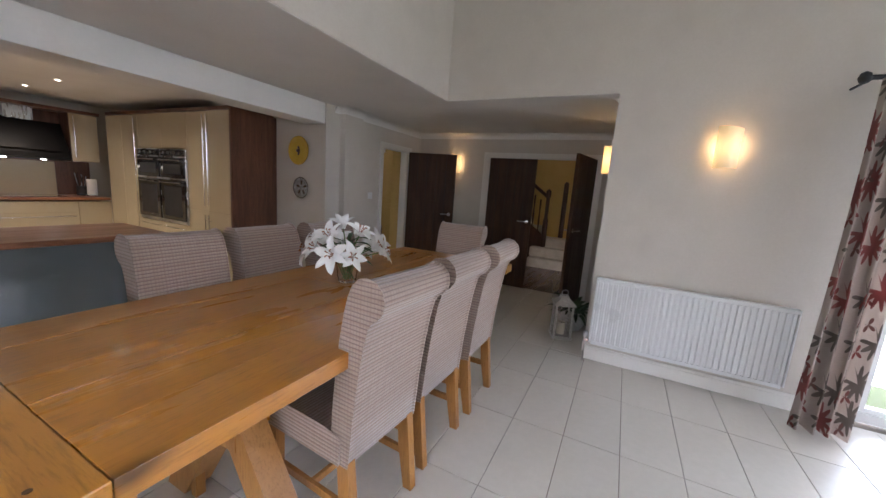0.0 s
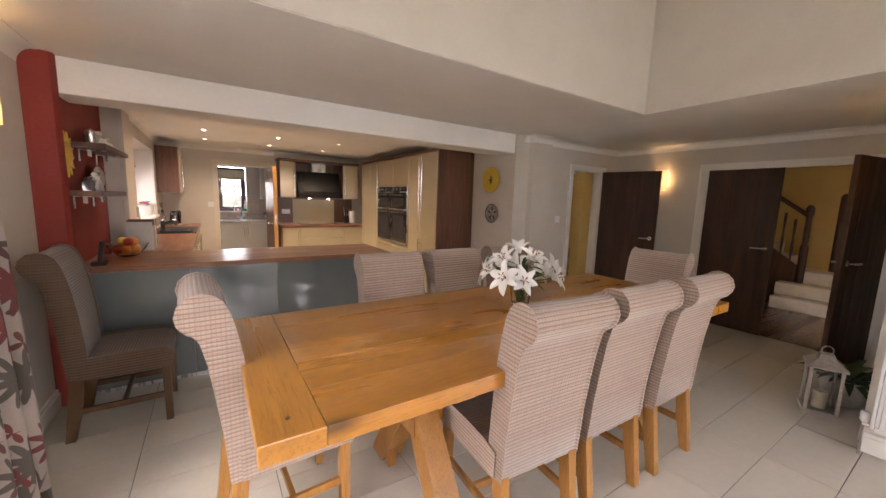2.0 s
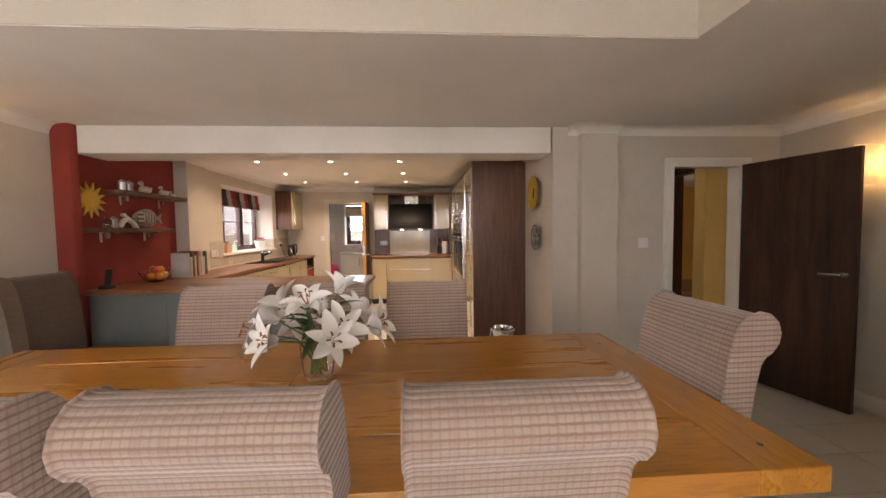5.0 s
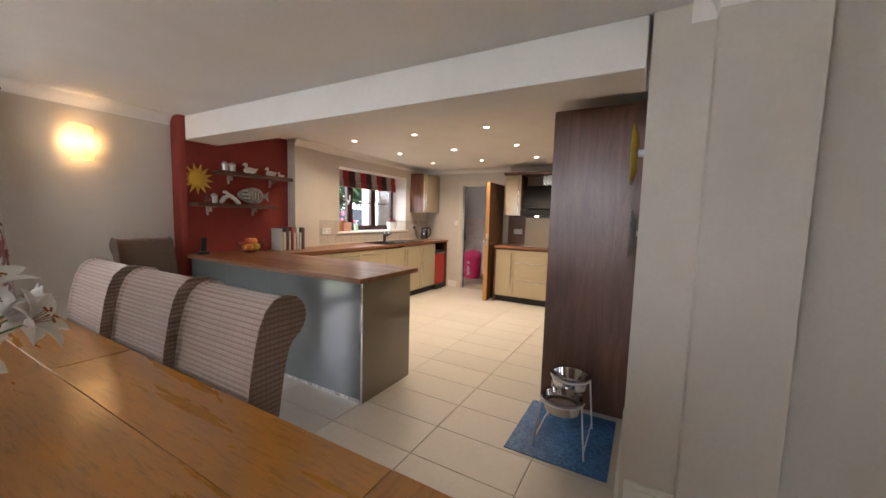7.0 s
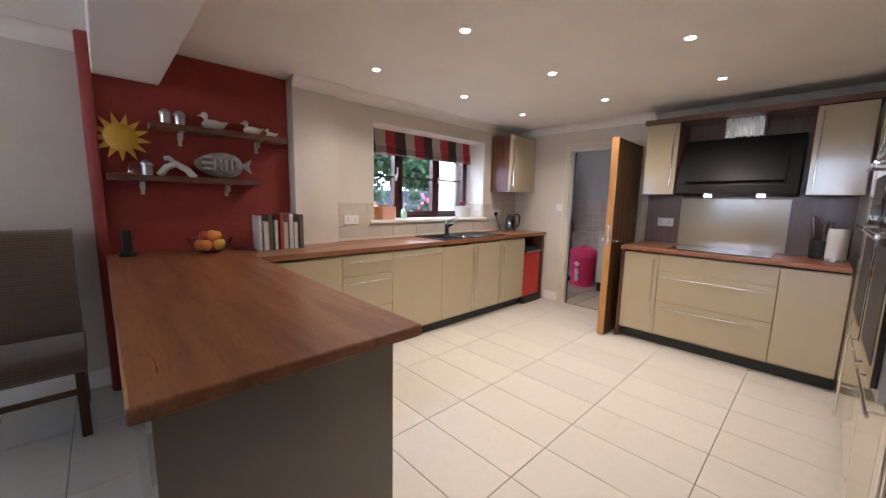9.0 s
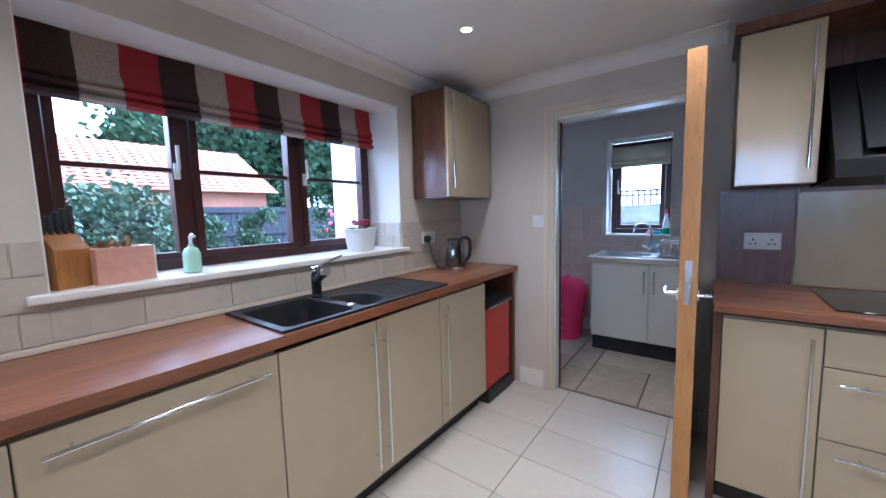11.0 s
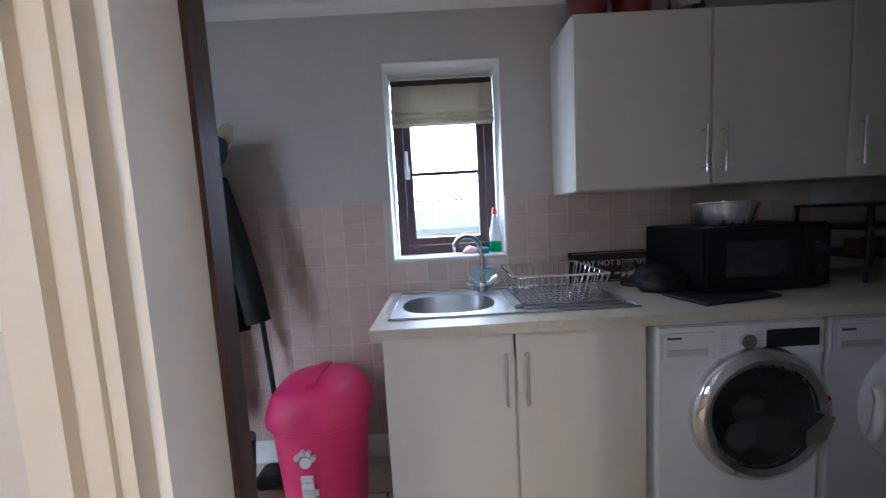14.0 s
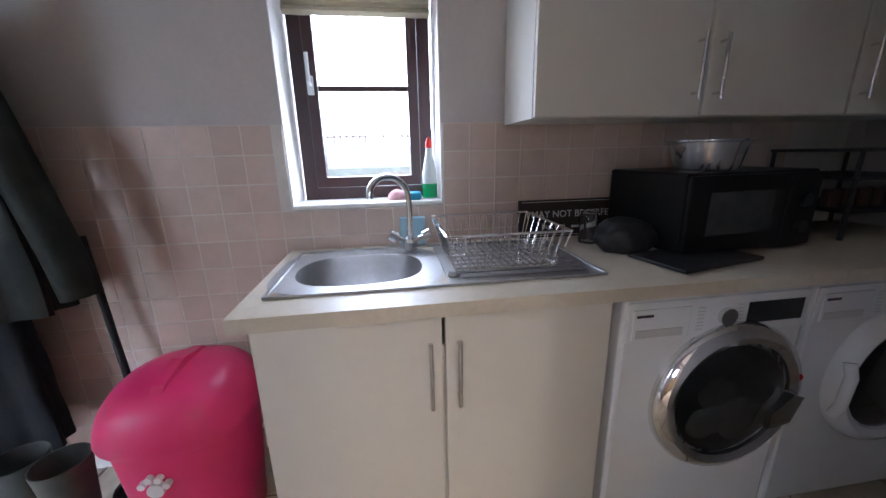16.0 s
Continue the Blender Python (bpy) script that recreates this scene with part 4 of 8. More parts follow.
big = rounded(-5.385, -5.065, 0.485, 0.865, (0.04, 0.04, 0.04, 0.04))
small = rounded(-5.615, -5.43, 0.585, 0.865, (0.12, 0.03, 0.03, 0.12))
for outline, depth, mid in ((big, 0.18, (-5.225, 0.675)), (small, 0.11, (-5.515, 0.725))):
    bowl = wpart("bowl", sunk_bowl(outline, 0.911, depth), GRANITE, sk, smooth=True)
    wpart("waste", lathe(bmesh.new(), [(0.038, 0), (0.038, 0.004), (0.02, 0.002), (0.004, 0.002)], 20, (*mid, 0.912 - depth)), STEEL, bowl)
bm = bmesh.new()
edges_ = []
for outline in (rounded(-6.005, -5.035, 0.445, 0.897, (0.02, 0.02, 0.02, 0.02), 3), big, small):
    vs = [bm.verts.new((x, y, 0.911)) for x, y in outline]
    edges_ += [bm.edges.new((vs[k], vs[(k + 1) % len(vs)])) for k in range(len(vs))]
bmesh.ops.triangle_fill(bm, use_beauty=True, edges=edges_)
wpart("deck", bm, GRANITE, sk)
bm = bmesh.new()
for b in ((-6.007, -5.033, 0.443, 0.449), (-6.007, -5.033, 0.893, 0.899), (-6.007, -6.001, 0.449, 0.893), (-5.039, -5.033, 0.449, 0.893)):
    box(bm, *b, 0.9035, 0.9135)
wpart("rim", bm, GRANITE, sk)
for k in range(6):
    wpart("rib", B(-5.96, -5.68, 0.60 + 0.042 * k, 0.606 + 0.042 * k, 0.911, 0.9116), GRANITE, sk)
wpart("overflow_button", lathe(bmesh.new(), [(0.020, 0), (0.020, 0.004), (0.012, 0.007), (0.003, 0.007)], 20, (-5.41, 0.80, 0.911)), CHROME, sk, "chrome waste button", smooth=True)
tp = thing("kitchen_tap", "dark mixer tap with chrome lever and spout end", "tap", pose(-5.42, 0.525, 0.9115))
part("base", lathe(bmesh.new(), [(0.029, 0), (0.029, 0.010), (0.024, 0.016), (0.023, 0.115), (0.018, 0.125)], 20), GRANITE, tp, smooth=True)
part("spout", rod(bmesh.new(), (0.0, 0.0, 0.085), (0.035, 0.125, 0.135), 0.021, 16, 0.019), GRANITE, tp, smooth=True)
part("spout_end", rod(bmesh.new(), (0.035, 0.125, 0.135), (0.041, 0.145, 0.143), 0.020, 16), CHROME, tp, "polished chrome spout end", True)
part("collar", lathe(bmesh.new(), [(0.018, 0.125), (0.022, 0.13), (0.021, 0.148), (0.012, 0.154), (0.003, 0.155)], 16), CHROME, tp, smooth=True)
part("lever", tube(bmesh.new(), [(0, 0, 0.145), (-0.03, 0.012, 0.158), (-0.125, 0.045, 0.195)], 0.006, 8), CHROME, tp, smooth=True)

# ---------- dining room ----------


def chair_shape(bm_uv, outline, x0, x1, bulge=0.012):
    """An upholstered block: a closed side outline drawn out across x with softened sides; unwrapped in metres."""
    bm = bmesh.new()
    uv = bm.loops.layers.uv.new("cloth")
    length = [0.0]
    n = len(outline)
    for i in range(n):
        a, b = Vector(outline[i]), Vector(outline[(i + 1) % n])
        length.append(length[-1] + (b - a).length)
    cx = sum(p[0] for p in outline) / n
    cz = sum(p[1] for p in outline) / n
    stations = [(x0, 0.90), (x0 + 0.004, 0.965), (x0 + 0.016, 1.0), ((x0 + x1) / 2, 1.0), (x1 - 0.016, 1.0), (x1 - 0.004, 0.965), (x1, 0.90)]

    def inset(i, k):
        p = Vector(outline[i])
        q = Vector(outline[(i + 1) % n]) - Vector(outline[i - 1])
        nrm = Vector((q.y, -q.x)).normalized()
        return p - nrm * (1 - k) * 0.10
    rows = []
    for x, k in stations:
        rows.append([bm.verts.new((x, *inset(i, k))) for i in range(n)])
    for (xa, _), (xb, _), a, b in zip(stations, stations[1:], rows, rows[1:]):
        for i in range(n):
            j = (i + 1) % n
            f = bm.faces.new((a[i], a[j], b[j], b[i]))
            for loop, u, v in zip(f.loops, (xa, xa, xb, xb), (length[i], length[i + 1], length[i + 1], length[i])):
                loop[uv].uv = (u, v)
            f.smooth = True
    for row in (rows[0], rows[-1]):
        f = bm.faces.new(row)
        for loop in f.loops:
            loop[uv].uv = (loop.vert.co.y, loop.vert.co.z)
    return bm


BACK = [(-0.202, 0.36), (-0.216, 0.55), (-0.236, 0.72), (-0.256, 0.85), (-0.273, 0.92), (-0.290, 0.946), (-0.314, 0.962), (-0.333, 0.987), (-0.339, 1.015), (-0.330, 1.046), (-0.306, 1.069), (-0.272, 1.078), (-0.240, 1.069), (-0.214, 1.045), (-0.195, 1.00), (-0.180, 0.94), (-0.164, 0.85), (-0.148, 0.715), (-0.135, 0.55), (-0.13, 0.36)]
SEAT = [(-0.17, 0.365), (-0.17, 0.465), (-0.10, 0.478), (0.05, 0.482), (0.20, 0.475), (0.245, 0.455), (0.255, 0.425), (0.252, 0.365)]


def dining_chair(m, cloth, label, timber=None):
    """A scroll-backed upholstered chair on square oak legs with stretchers; faces local +y."""
    c = thing("dining_chair", label, "chair", m, group="dining chairs")
    timber = timber or OAKZ
    part("backrest", chair_shape(None, BACK, -0.207, 0.207), cloth, c)
    part("seat", chair_shape(None, SEAT, -0.215, 0.215), cloth, c)
    for sx in (-1, 1):
        bm = bmesh.new()
        prism(bm, [(0.20, 0.37), (0.243, 0.37), (0.241, 0.0), (0.205, 0.0)], "x", min(sx * 0.168, sx * 0.208), max(sx * 0.168, sx * 0.208))
        part("leg", bm, timber, c)
        bm = bmesh.new()
        prism(bm, [(-0.205, 0.37), (-0.150, 0.37), (-0.165, 0.2), (-0.205, 0.0), (-0.248, 0.0), (-0.225, 0.2)], "x", min(sx * 0.163, sx * 0.203), max(sx * 0.163, sx * 0.203))
        part("leg", bm, timber, c)
        part("stretcher", B(sx * 0.186 - 0.01, sx * 0.186 + 0.01, -0.19, 0.21, 0.15, 0.185, bev=0.002, seg=1), timber, c)
    part("stretcher", B(-0.176, 0.176, 0.0, 0.02, 0.152, 0.183, bev=0.002, seg=1), timber, c)
    return c


lab = "scroll-backed chair in corded beige tweed with oak legs"
first = dining_chair(pose(-0.515, 2.17, 0, 0, 0, 86), FABRIC, lab)
for m in (pose(-0.51, 2.665, 0, 0, 0, 88), pose(-0.495, 3.195, 0, 0, 0, 90), pose(-1.26, 2.02, 0, 0, 0, -91), pose(-1.27, 2.53, 0, 0, 0, -89), pose(-1.26, 3.05, 0, 0, 0, -90), pose(-1.05, 1.29, 0, 0, 0, 3), pose(-0.84, 3.79, 0, 0, 0, 182)):
    copy_thing(first, m)
spare = dining_chair(pose(-2.30, 0.57, 0, 0, 0, 1), BROWNCLOTH, "scroll-backed chair in brown cord cloth with dark legs", PLANK)

# table
tb = thing("dining_table", "large honey oak trestle table with breadboard ends", "table", pose(-0.815, 2.565, 0))
TX0, TX1, TY0, TY1, TZ = -1.40, -0.33, 1.14, 3.94, 0.81
for y0, y1 in ((TY0, TY0 + 0.17), (TY1 - 0.17, TY1)):
    wpart("end_board", B(TX0, TX1, y0, y1 - 0.0006, TZ - 0.062, TZ, bev=0.004), OAKX, tb)
w = (TX1 - TX0) / 5
for half, (y0, y1) in enumerate(((TY0 + 0.171, 2.549), (2.551, TY1 - 0.172))):
    for k in range(5):
        wpart("plank", B(TX0 + w * k + 0.0008, TX0 + w * (k + 1) - 0.0008, y0, y1, TZ - 0.06, TZ - 0.0012 * ((k + half) % 2), bev=0.0015), OAK, tb)
for y in (1.85, 3.30):
    wpart("bearer", B(-1.2, -0.43, y - 0.05, y + 0.05, TZ - 0.14, TZ - 0.063, bev=0.008), OAKX, tb)
    bm = bmesh.new()
    prism(bm, [(-1.0, TZ - 0.141), (-0.63, TZ - 0.141), (-0.66, 0.56), (-0.72, 0.47), (-0.72, 0.36), (-0.91, 0.36), (-0.91, 0.47), (-0.97, 0.56)], "y", y - 0.06, y + 0.06)
    wpart("post", bm, OAKZ, tb)
    for sx in (-1, 1):
        bm = bmesh.new()
        c = -0.815
        prism(bm, [(c + sx * 0.02, 0.40), (c + sx * 0.10, 0.48), (c + sx * 0.38, 0.045), (c + sx * 0.40, 0.0), (c + sx * 0.27, 0.0)], "y", y - 0.055, y + 0.055)
        wpart("leg", bm, OAKZ, tb)
wpart("stretcher", B(-0.865, -0.765, 1.91, 3.24, 0.37, 0.45, bev=0.006), OAK, tb)
for x in (-1.22, -0.42):
    for y in (TY0 + 0.085, TY1 - 0.085):
        wpart("peg", rod(bmesh.new(), (x, y, TZ - 0.02), (x, y, TZ + 0.0015), 0.007, 12), PLANK, tb)

# lilies
VX, VY = -0.95, 2.635
va = thing("glass_vase", "clear glass vase half full of water", "vase", pose(VX, VY, TZ))
part("vessel", lathe(bmesh.new(), [(0.045, 0), (0.052, 0.01), (0.060, 0.06), (0.066, 0.13), (0.063, 0.13), (0.056, 0.06), (0.046, 0.014), (0.004, 0.012)], 24, cap=False), GLASS, va, smooth=True)
PETAL = surface("white_lily_petal", (0.82, 0.81, 0.76), (0.86, 0.85, 0.82), 60, 0.55, 0.05, wear=0.05)
LEAF = surface("lily_leaf", (0.035, 0.085, 0.022), (0.06, 0.13, 0.035), 30, 0.45, 0.08)
ANTHER = surface("rust_anther", (0.28, 0.09, 0.02), (0.36, 0.13, 0.03), 60, 0.8, 0.1)
STEM = surface("green_stem", (0.10, 0.19, 0.05), (0.14, 0.24, 0.07), 40, 0.5, 0.05)


def blade(bm, base, way, up, length, width, curl, n=6, m=4):
    """One petal or leaf: a pointed, channelled strip that curls back along its length."""
    way, up = Vector(way).normalized(), Vector(up).normalized()
    side = way.cross(up).normalized()
    up = side.cross(way)
    rows = []
    p, a = Vector(base), 0.0
    for i in range(n + 1):
        t = i / n
        wd = width * (math.sin(math.pi * min(1, 0.16 + 0.84 * t)) ** 0.75) * 0.5 + 0.0008
        d = way * math.cos(a) - up * math.sin(a)
        nn = up * math.cos(a) + way * math.sin(a)
        rows.append([bm.verts.new(p + side * wd * s + nn * (abs(s) ** 1.5) * wd * 0.5) for s in (-1, -0.4, 0.4, 1)])
        p = p + d * length / n
        a += curl / n
    for x, y in zip(rows, rows[1:]):
        for k in range(3):
            bm.faces.new((x[k], x[k + 1], y[k + 1], y[k]))


bq = thing("lily_bouquet", "bunch of open white lilies with dark green leaves", "flowers", pose(VX, VY, TZ + 0.02))
rnd = random.Random(7)
for k in range(13):
    a = k * 2.4 + rnd.uniform(-0.2, 0.2)
    r = 0.045 + 0.135 * math.sqrt((k + 0.5) / 13)
    head = Vector((r * math.cos(a) * 1.15, r * math.sin(a) * 1.15, 0.255 - 0.75 * r + rnd.uniform(-0.02, 0.05) + (0.07 if k < 3 else 0)))
    axis = (head - Vector((0, 0, 0.10))).normalized()
    part("stem", tube(bmesh.new(), [(rnd.uniform(-0.03, 0.03), rnd.uniform(-0.03, 0.03), 0.0), tuple(head * 0.35 + Vector((0, 0, 0.07))), tuple(head)], 0.0032, 6), STEM, bq, smooth=True)
    side = axis.orthogonal().normalized()
    bm = bmesh.new()
    opened = rnd.uniform(0.55, 1.0) if k != 4 else 0.2
    for q in range(6):
        d = Matrix.Rotation(q * math.pi / 3 + rnd.uniform(-0.1, 0.1), 4, axis) @ side
        way = axis * (1.15 - 0.6 * opened) + d * opened * 0.8
        blade(bm, head, way, axis - d * 0.4, rnd.uniform(0.10, 0.125), 0.052 if q % 2 else 0.040, 1.3 * opened)
    fl = part("flower", bm, PETAL, bq, smooth=True)
    bm = bmesh.new()
    for q in range(5):
        d = Matrix.Rotation(q * 1.257, 4, axis) @ side
        tip = head + axis * 0.06 + d * 0.018
        rod(bm, head, tip, 0.0012, 5)
        rod(bm, tip - d * 0.006, tip + d * 0.008, 0.003, 6)
    part("stamens", bm, ANTHER, fl)
for k in range(16):
    a = k * 2.1
    bm = bmesh.new()
    way = Vector((math.cos(a), math.sin(a), rnd.uniform(0.1, 0.9)))
    blade(bm, (0.03 * math.cos(a), 0.03 * math.sin(a), 0.12 + 0.007 * k), way, (0, 0, 1), rnd.uniform(0.10, 0.17), 0.024, 0.8)
    part("leaf", bm, LEAF, bq, smooth=True)

# radiator
ra = thing("radiator", "white ribbed panel radiator on the wall", "radiator", pose(0.96, 4.25, 0.17))
bm = bmesh.new()
n = 33
outline = []
for k in range(n):
    xa = 0.335 + (1.585 - 0.335) * k / n
    p = (1.585 - 0.335) / n
    outline += [(xa, 4.232), (xa + p * 0.36, 4.232), (xa + p * 0.48, 4.222), (xa + p * 0.88, 4.222)]
outline += [(1.585, 4.232), (1.585, 4.245), (0.335, 4.245)]
prism(bm, outline, "z", 0.205, 0.72)
wpart("front_panel", bm, WPLASTIC, ra)
wpart("rear_panel", B(0.335, 1.585, 4.272, 4.286, 0.205, 0.72), WPLASTIC, ra)
wpart("top_grille", B(0.318, 1.602, 4.222, 4.29, 0.722, 0.75, bev=0.004), WPLASTIC, ra)
wpart("bottom_rail", B(0.335, 1.585, 4.224, 4.246, 0.175, 0.204, bev=0.004), WPLASTIC, ra)
for x in (0.318, 1.588):
    wpart("side_cover", B(x, x + 0.014, 4.223, 4.29, 0.19, 0.721, bev=0.002), WPLASTIC, ra)
wpart("valve", rod(bmesh.new(), (0.285, 4.26, 0.19), (0.335, 4.26, 0.19), 0.012, 12), CHROME, ra, "chrome valve body")
wpart("valve_head", lathe(bmesh.new(), [(0.012, 0.0), (0.02, 0.012), (0.021, 0.055), (0.015, 0.065)], 16, (0.29, 4.26, 0.205)), WPLASTIC, ra, smooth=True)
wpart("pipe", rod(bmesh.new(), (0.29, 4.26, -0.004), (0.29, 4.26, 0.19), 0.008, 10), CHROME, ra)
for x in (0.55, 1.4):
    wpart("bracket", B(x, x + 0.03, 4.286, 4.32, 0.3, 0.6), STEEL, ra)


def wall_lamp(m, label):
    """A bowed amber glass wall light with an open top and foot; local +y looks into the room."""
    t = thing("wall_lamp", label, "wall lamp", m, group="wall lamps")
    bm = bmesh.new()
    rows = []
    for zi, z in enumerate((-0.14, -0.07, 0.0, 0.07, 0.14)):
        rows.append([bm.verts.new(((0.068 + 0.004 * zi / 4) * math.sin(a) * 1.02, 0.085 * math.cos(a) + 0.03, z + 0.012 * math.sin(a) * (1 if zi == 4 else 0))) for a in (math.pi * (k / 14 - 0.5) for k in range(15))])
    for a, b in zip(rows, rows[1:]):
        for k in range(14):
            bm.faces.new((a[k], a[k + 1], b[k + 1], b[k]))
    bmesh.ops.solidify(bm, geom=bm.faces[:], thickness=0.004)
    part("shade", bm, SHADE, t, "lit amber glass shade", True)
    part("backplate", B(-0.05, 0.05, 0.0, 0.012, -0.06, 0.06, bev=0.003), STEEL, t)
    part("bulb", lathe(bmesh.new(), [(0.006, -0.03), (0.018, -0.015), (0.022, 0.01), (0.012, 0.035), (0.003, 0.04)], 14, (0, 0.045, 0)), glow("lit_bulb", (1.0, 0.62, 0.26), 125.0), t, smooth=True)
    return t


lab = "lit amber glass wall lamp with a bowed shade"
l0 = wall_lamp(pose(-1.96, 0.17, 1.845), lab)
copy_thing(l0, pose(1.03, 4.32, 1.81, 0, 0, 180))
copy_thing(l0, pose(-1.985, 6.24, 1.78, 0, 0, 180))
copy_thing(l0, pose(0.28, 5.20, 1.80, 0, 0, 90))


def curtain_cloth():
    """Cream cloth printed with fan-shaped flowers in rust and taupe, by the mesh's own unwrapping."""
    m, nodes, links, bsdf = shader("printed_floral_curtain")
    tc = nodes.new("ShaderNodeTexCoord")
    base = add_node(nodes, "ShaderNodeTexNoise", Scale=150.0, Detail=3.0)
    links.new(tc.outputs["UV"], base.inputs["Vector"])
    color = mixed(nodes, links, ramp(nodes, links, base.outputs[0], 0.3, 0.7), (0.56, 0.475, 0.42), (0.62, 0.53, 0.475))
    for scale, off, petals, reach, inks in ((3.4, 0.0, 11.0, 0.31, ((0.30, 0.09, 0.08), (0.17, 0.14, 0.12))), (4.6, 3.7, 4.0, 0.14, ((0.27, 0.075, 0.065), (0.22, 0.10, 0.085)))):
        mp = nodes.new("ShaderNodeMapping")
        mp.inputs["Location"].default_value = (off, off * 0.7, 0)
        links.new(tc.outputs["UV"], mp.inputs[0])
        vo = nodes.new("ShaderNodeTexVoronoi")
        vo.voronoi_dimensions = "2D"
        vo.inputs["Scale"].default_value = scale
        vo.inputs["Randomness"].default_value = 0.55
        links.new(mp.outputs[0], vo.inputs["Vector"])
        sub = nodes.new("ShaderNodeVectorMath")
        sub.operation = "SUBTRACT"
        links.new(mp.outputs[0], sub.inputs[0])
        links.new(vo.outputs["Position"], sub.inputs[1])
        sp = nodes.new("ShaderNodeSeparateXYZ")
        links.new(sub.outputs[0], sp.inputs[0])
        at = nodes.new("ShaderNodeMath")
        at.operation = "ARCTAN2"
        links.new(sp.outputs[1], at.inputs[0])
        links.new(sp.outputs[0], at.inputs[1])
        ml = nodes.new("ShaderNodeMath")
        ml.operation = "MULTIPLY"
        links.new(at.outputs[0], ml.inputs[0])
        ml.inputs[1].default_value = petals
        sn = nodes.new("ShaderNodeMath")
        sn.operation = "SINE"
        links.new(ml.outputs[0], sn.inputs[0])
        ln = nodes.new("ShaderNodeMath")
        ln.operation = "MULTIPLY_ADD"
        links.new(sn.outputs[0], ln.inputs[0])
        ln.inputs[1].default_value = 0.11
        links.new(vo.outputs["Distance"], ln.inputs[2])
        mask = ramp(nodes, links, ln.outputs[0], reach + 0.01, reach - 0.01)
        fan = ramp(nodes, links, at.outputs[0], 2.1, 1.95)
        both = nodes.new("ShaderNodeMath")
        both.operation = "MULTIPLY"
        links.new(mask, both.inputs[0])
        links.new(fan, both.inputs[1])
        sc = nodes.new("ShaderNodeSeparateColor")
        links.new(vo.outputs["Color"], sc.inputs[0])
        ink = mixed(nodes, links, ramp(nodes, links, sc.outputs[0], 0.49, 0.51), inks[0], inks[1])
        color = mixed(nodes, links, both.outputs[0], color, ink)
    links.new(color, bsdf.inputs["Base Color"])
    bsdf.inputs["Roughness"].default_value = 0.75
    bsdf.inputs["Sheen Weight"].default_value = 0.2
    bp = add_node(nodes, "ShaderNodeBump", Strength=0.15, Distance=0.002)
    links.new(base.outputs[0], bp.inputs["Height"])
    links.new(bp.outputs[0], bsdf.inputs["Normal"])
    return m


def see_light(m, share, tint):
    """Lets part of the light behind a thin cloth through."""
    nt = m.node_tree
    tr = nt.nodes.new("ShaderNodeBsdfTranslucent")
    tr.inputs["Color"].default_value = (*tint, 1)
    mix = nt.nodes.new("ShaderNodeMixShader")
    mix.inputs[0].default_value = share
    nt.links.new(nt.nodes["Principled BSDF"].outputs[0], mix.inputs[1])
    nt.links.new(tr.outputs[0], mix.inputs[2])
    nt.links.new(mix.outputs[0], nt.nodes["Material Output"].inputs[0])
    return m


CURTAIN = curtain_cloth()
see_light(bpy.data.materials["cream_blind_cloth"], 0.35, (0.62, 0.56, 0.45))


def curtain(label, x0, x1, y, side, top, pole_to, flare=0.0):
    """A full-length curtain in deep folds on a dark pole; side +1 or -1: the way the room lies."""
    t = thing("curtain", label, "curtain", pose((x0 + x1) / 2, y, 0.02))
    bm = bmesh.new()
    uv = bm.loops.layers.uv.new("cloth")
    nx, nz = 64, 14
    grid, us = [], []
    for i in range(nx + 1):
        s = i / nx
        col = []
        for j in range(nz + 1):
            h = j / nz
            amp = 0.05 + 0.012 * math.sin(5 * s + 3 * h)
            x = x0 + (x1 - x0) * (s + 0.03 * math.sin(6 * s + 2.5 * h)) - flare * (1 - h) * (1 - s) ** 0.7
            yy = y + side * (amp * math.sin(s * math.pi * 6.5 + 0.35 * math.sin(3 * h)) + 0.02 + 0.35 * flare * (1 - h))
            col.append(bm.verts.new((x, yy, 0.02 + (top - 0.02) * h)))
        grid.append(col)
        us.append(s * 1.05)
    for i in range(nx):
        for j in range(nz):
            f = bm.faces.new((grid[i][j], grid[i + 1][j], grid[i + 1][j + 1], grid[i][j + 1]))
            for loop, (u, v) in zip(f.loops, ((us[i], j), (us[i + 1], j), (us[i + 1], j + 1), (us[i], j + 1))):
                loop[uv].uv = (u, v / nz * top)
    bmesh.ops.solidify(bm, geom=bm.faces[:], thickness=0.003)
    wpart("cloth", bm, CURTAIN, t, smooth=True)
    pl = thing("curtain_pole", "dark metal curtain pole with knob finial", "curtain pole", pose((x0 + pole_to) / 2, y, top))
    bm = bmesh.new()
    end = x0 - 0.06 if pole_to > x0 else x0 + 0.06
    rod(bm, (end, y, top + 0.015), (pole_to, y, top + 0.015), 0.014, 12)
    wpart("bar", bm, BLACKM, pl, smooth=True)
    wpart("finial", lathe(bmesh.new(), [(0.004, -0.035), (0.022, -0.025), (0.031, 0.0), (0.022, 0.025), (0.004, 0.035)], 16, (end, y, top + 0.015)), BLACKM, pl, smooth=True)
    for xb in (end + 0.04 if pole_to > x0 else end - 0.04, pole_to - 0.05):
        wpart("bracket", rod(bmesh.new(), (xb, y, top + 0.015), (xb, 0.17 if side > 0 else 4.32, top + 0.015), 0.008, 8), BLACKM, pl)
    return t


curtain("full-length cream curtain printed with rust and taupe flowers", -1.45, -1.14, 0.31, 1, 2.11, 1.0, 0.12)
curtain("full-length cream curtain printed with rust and taupe flowers", 1.62, 1.87, 4.07, -1, 2.17, 3.6, 0.03)


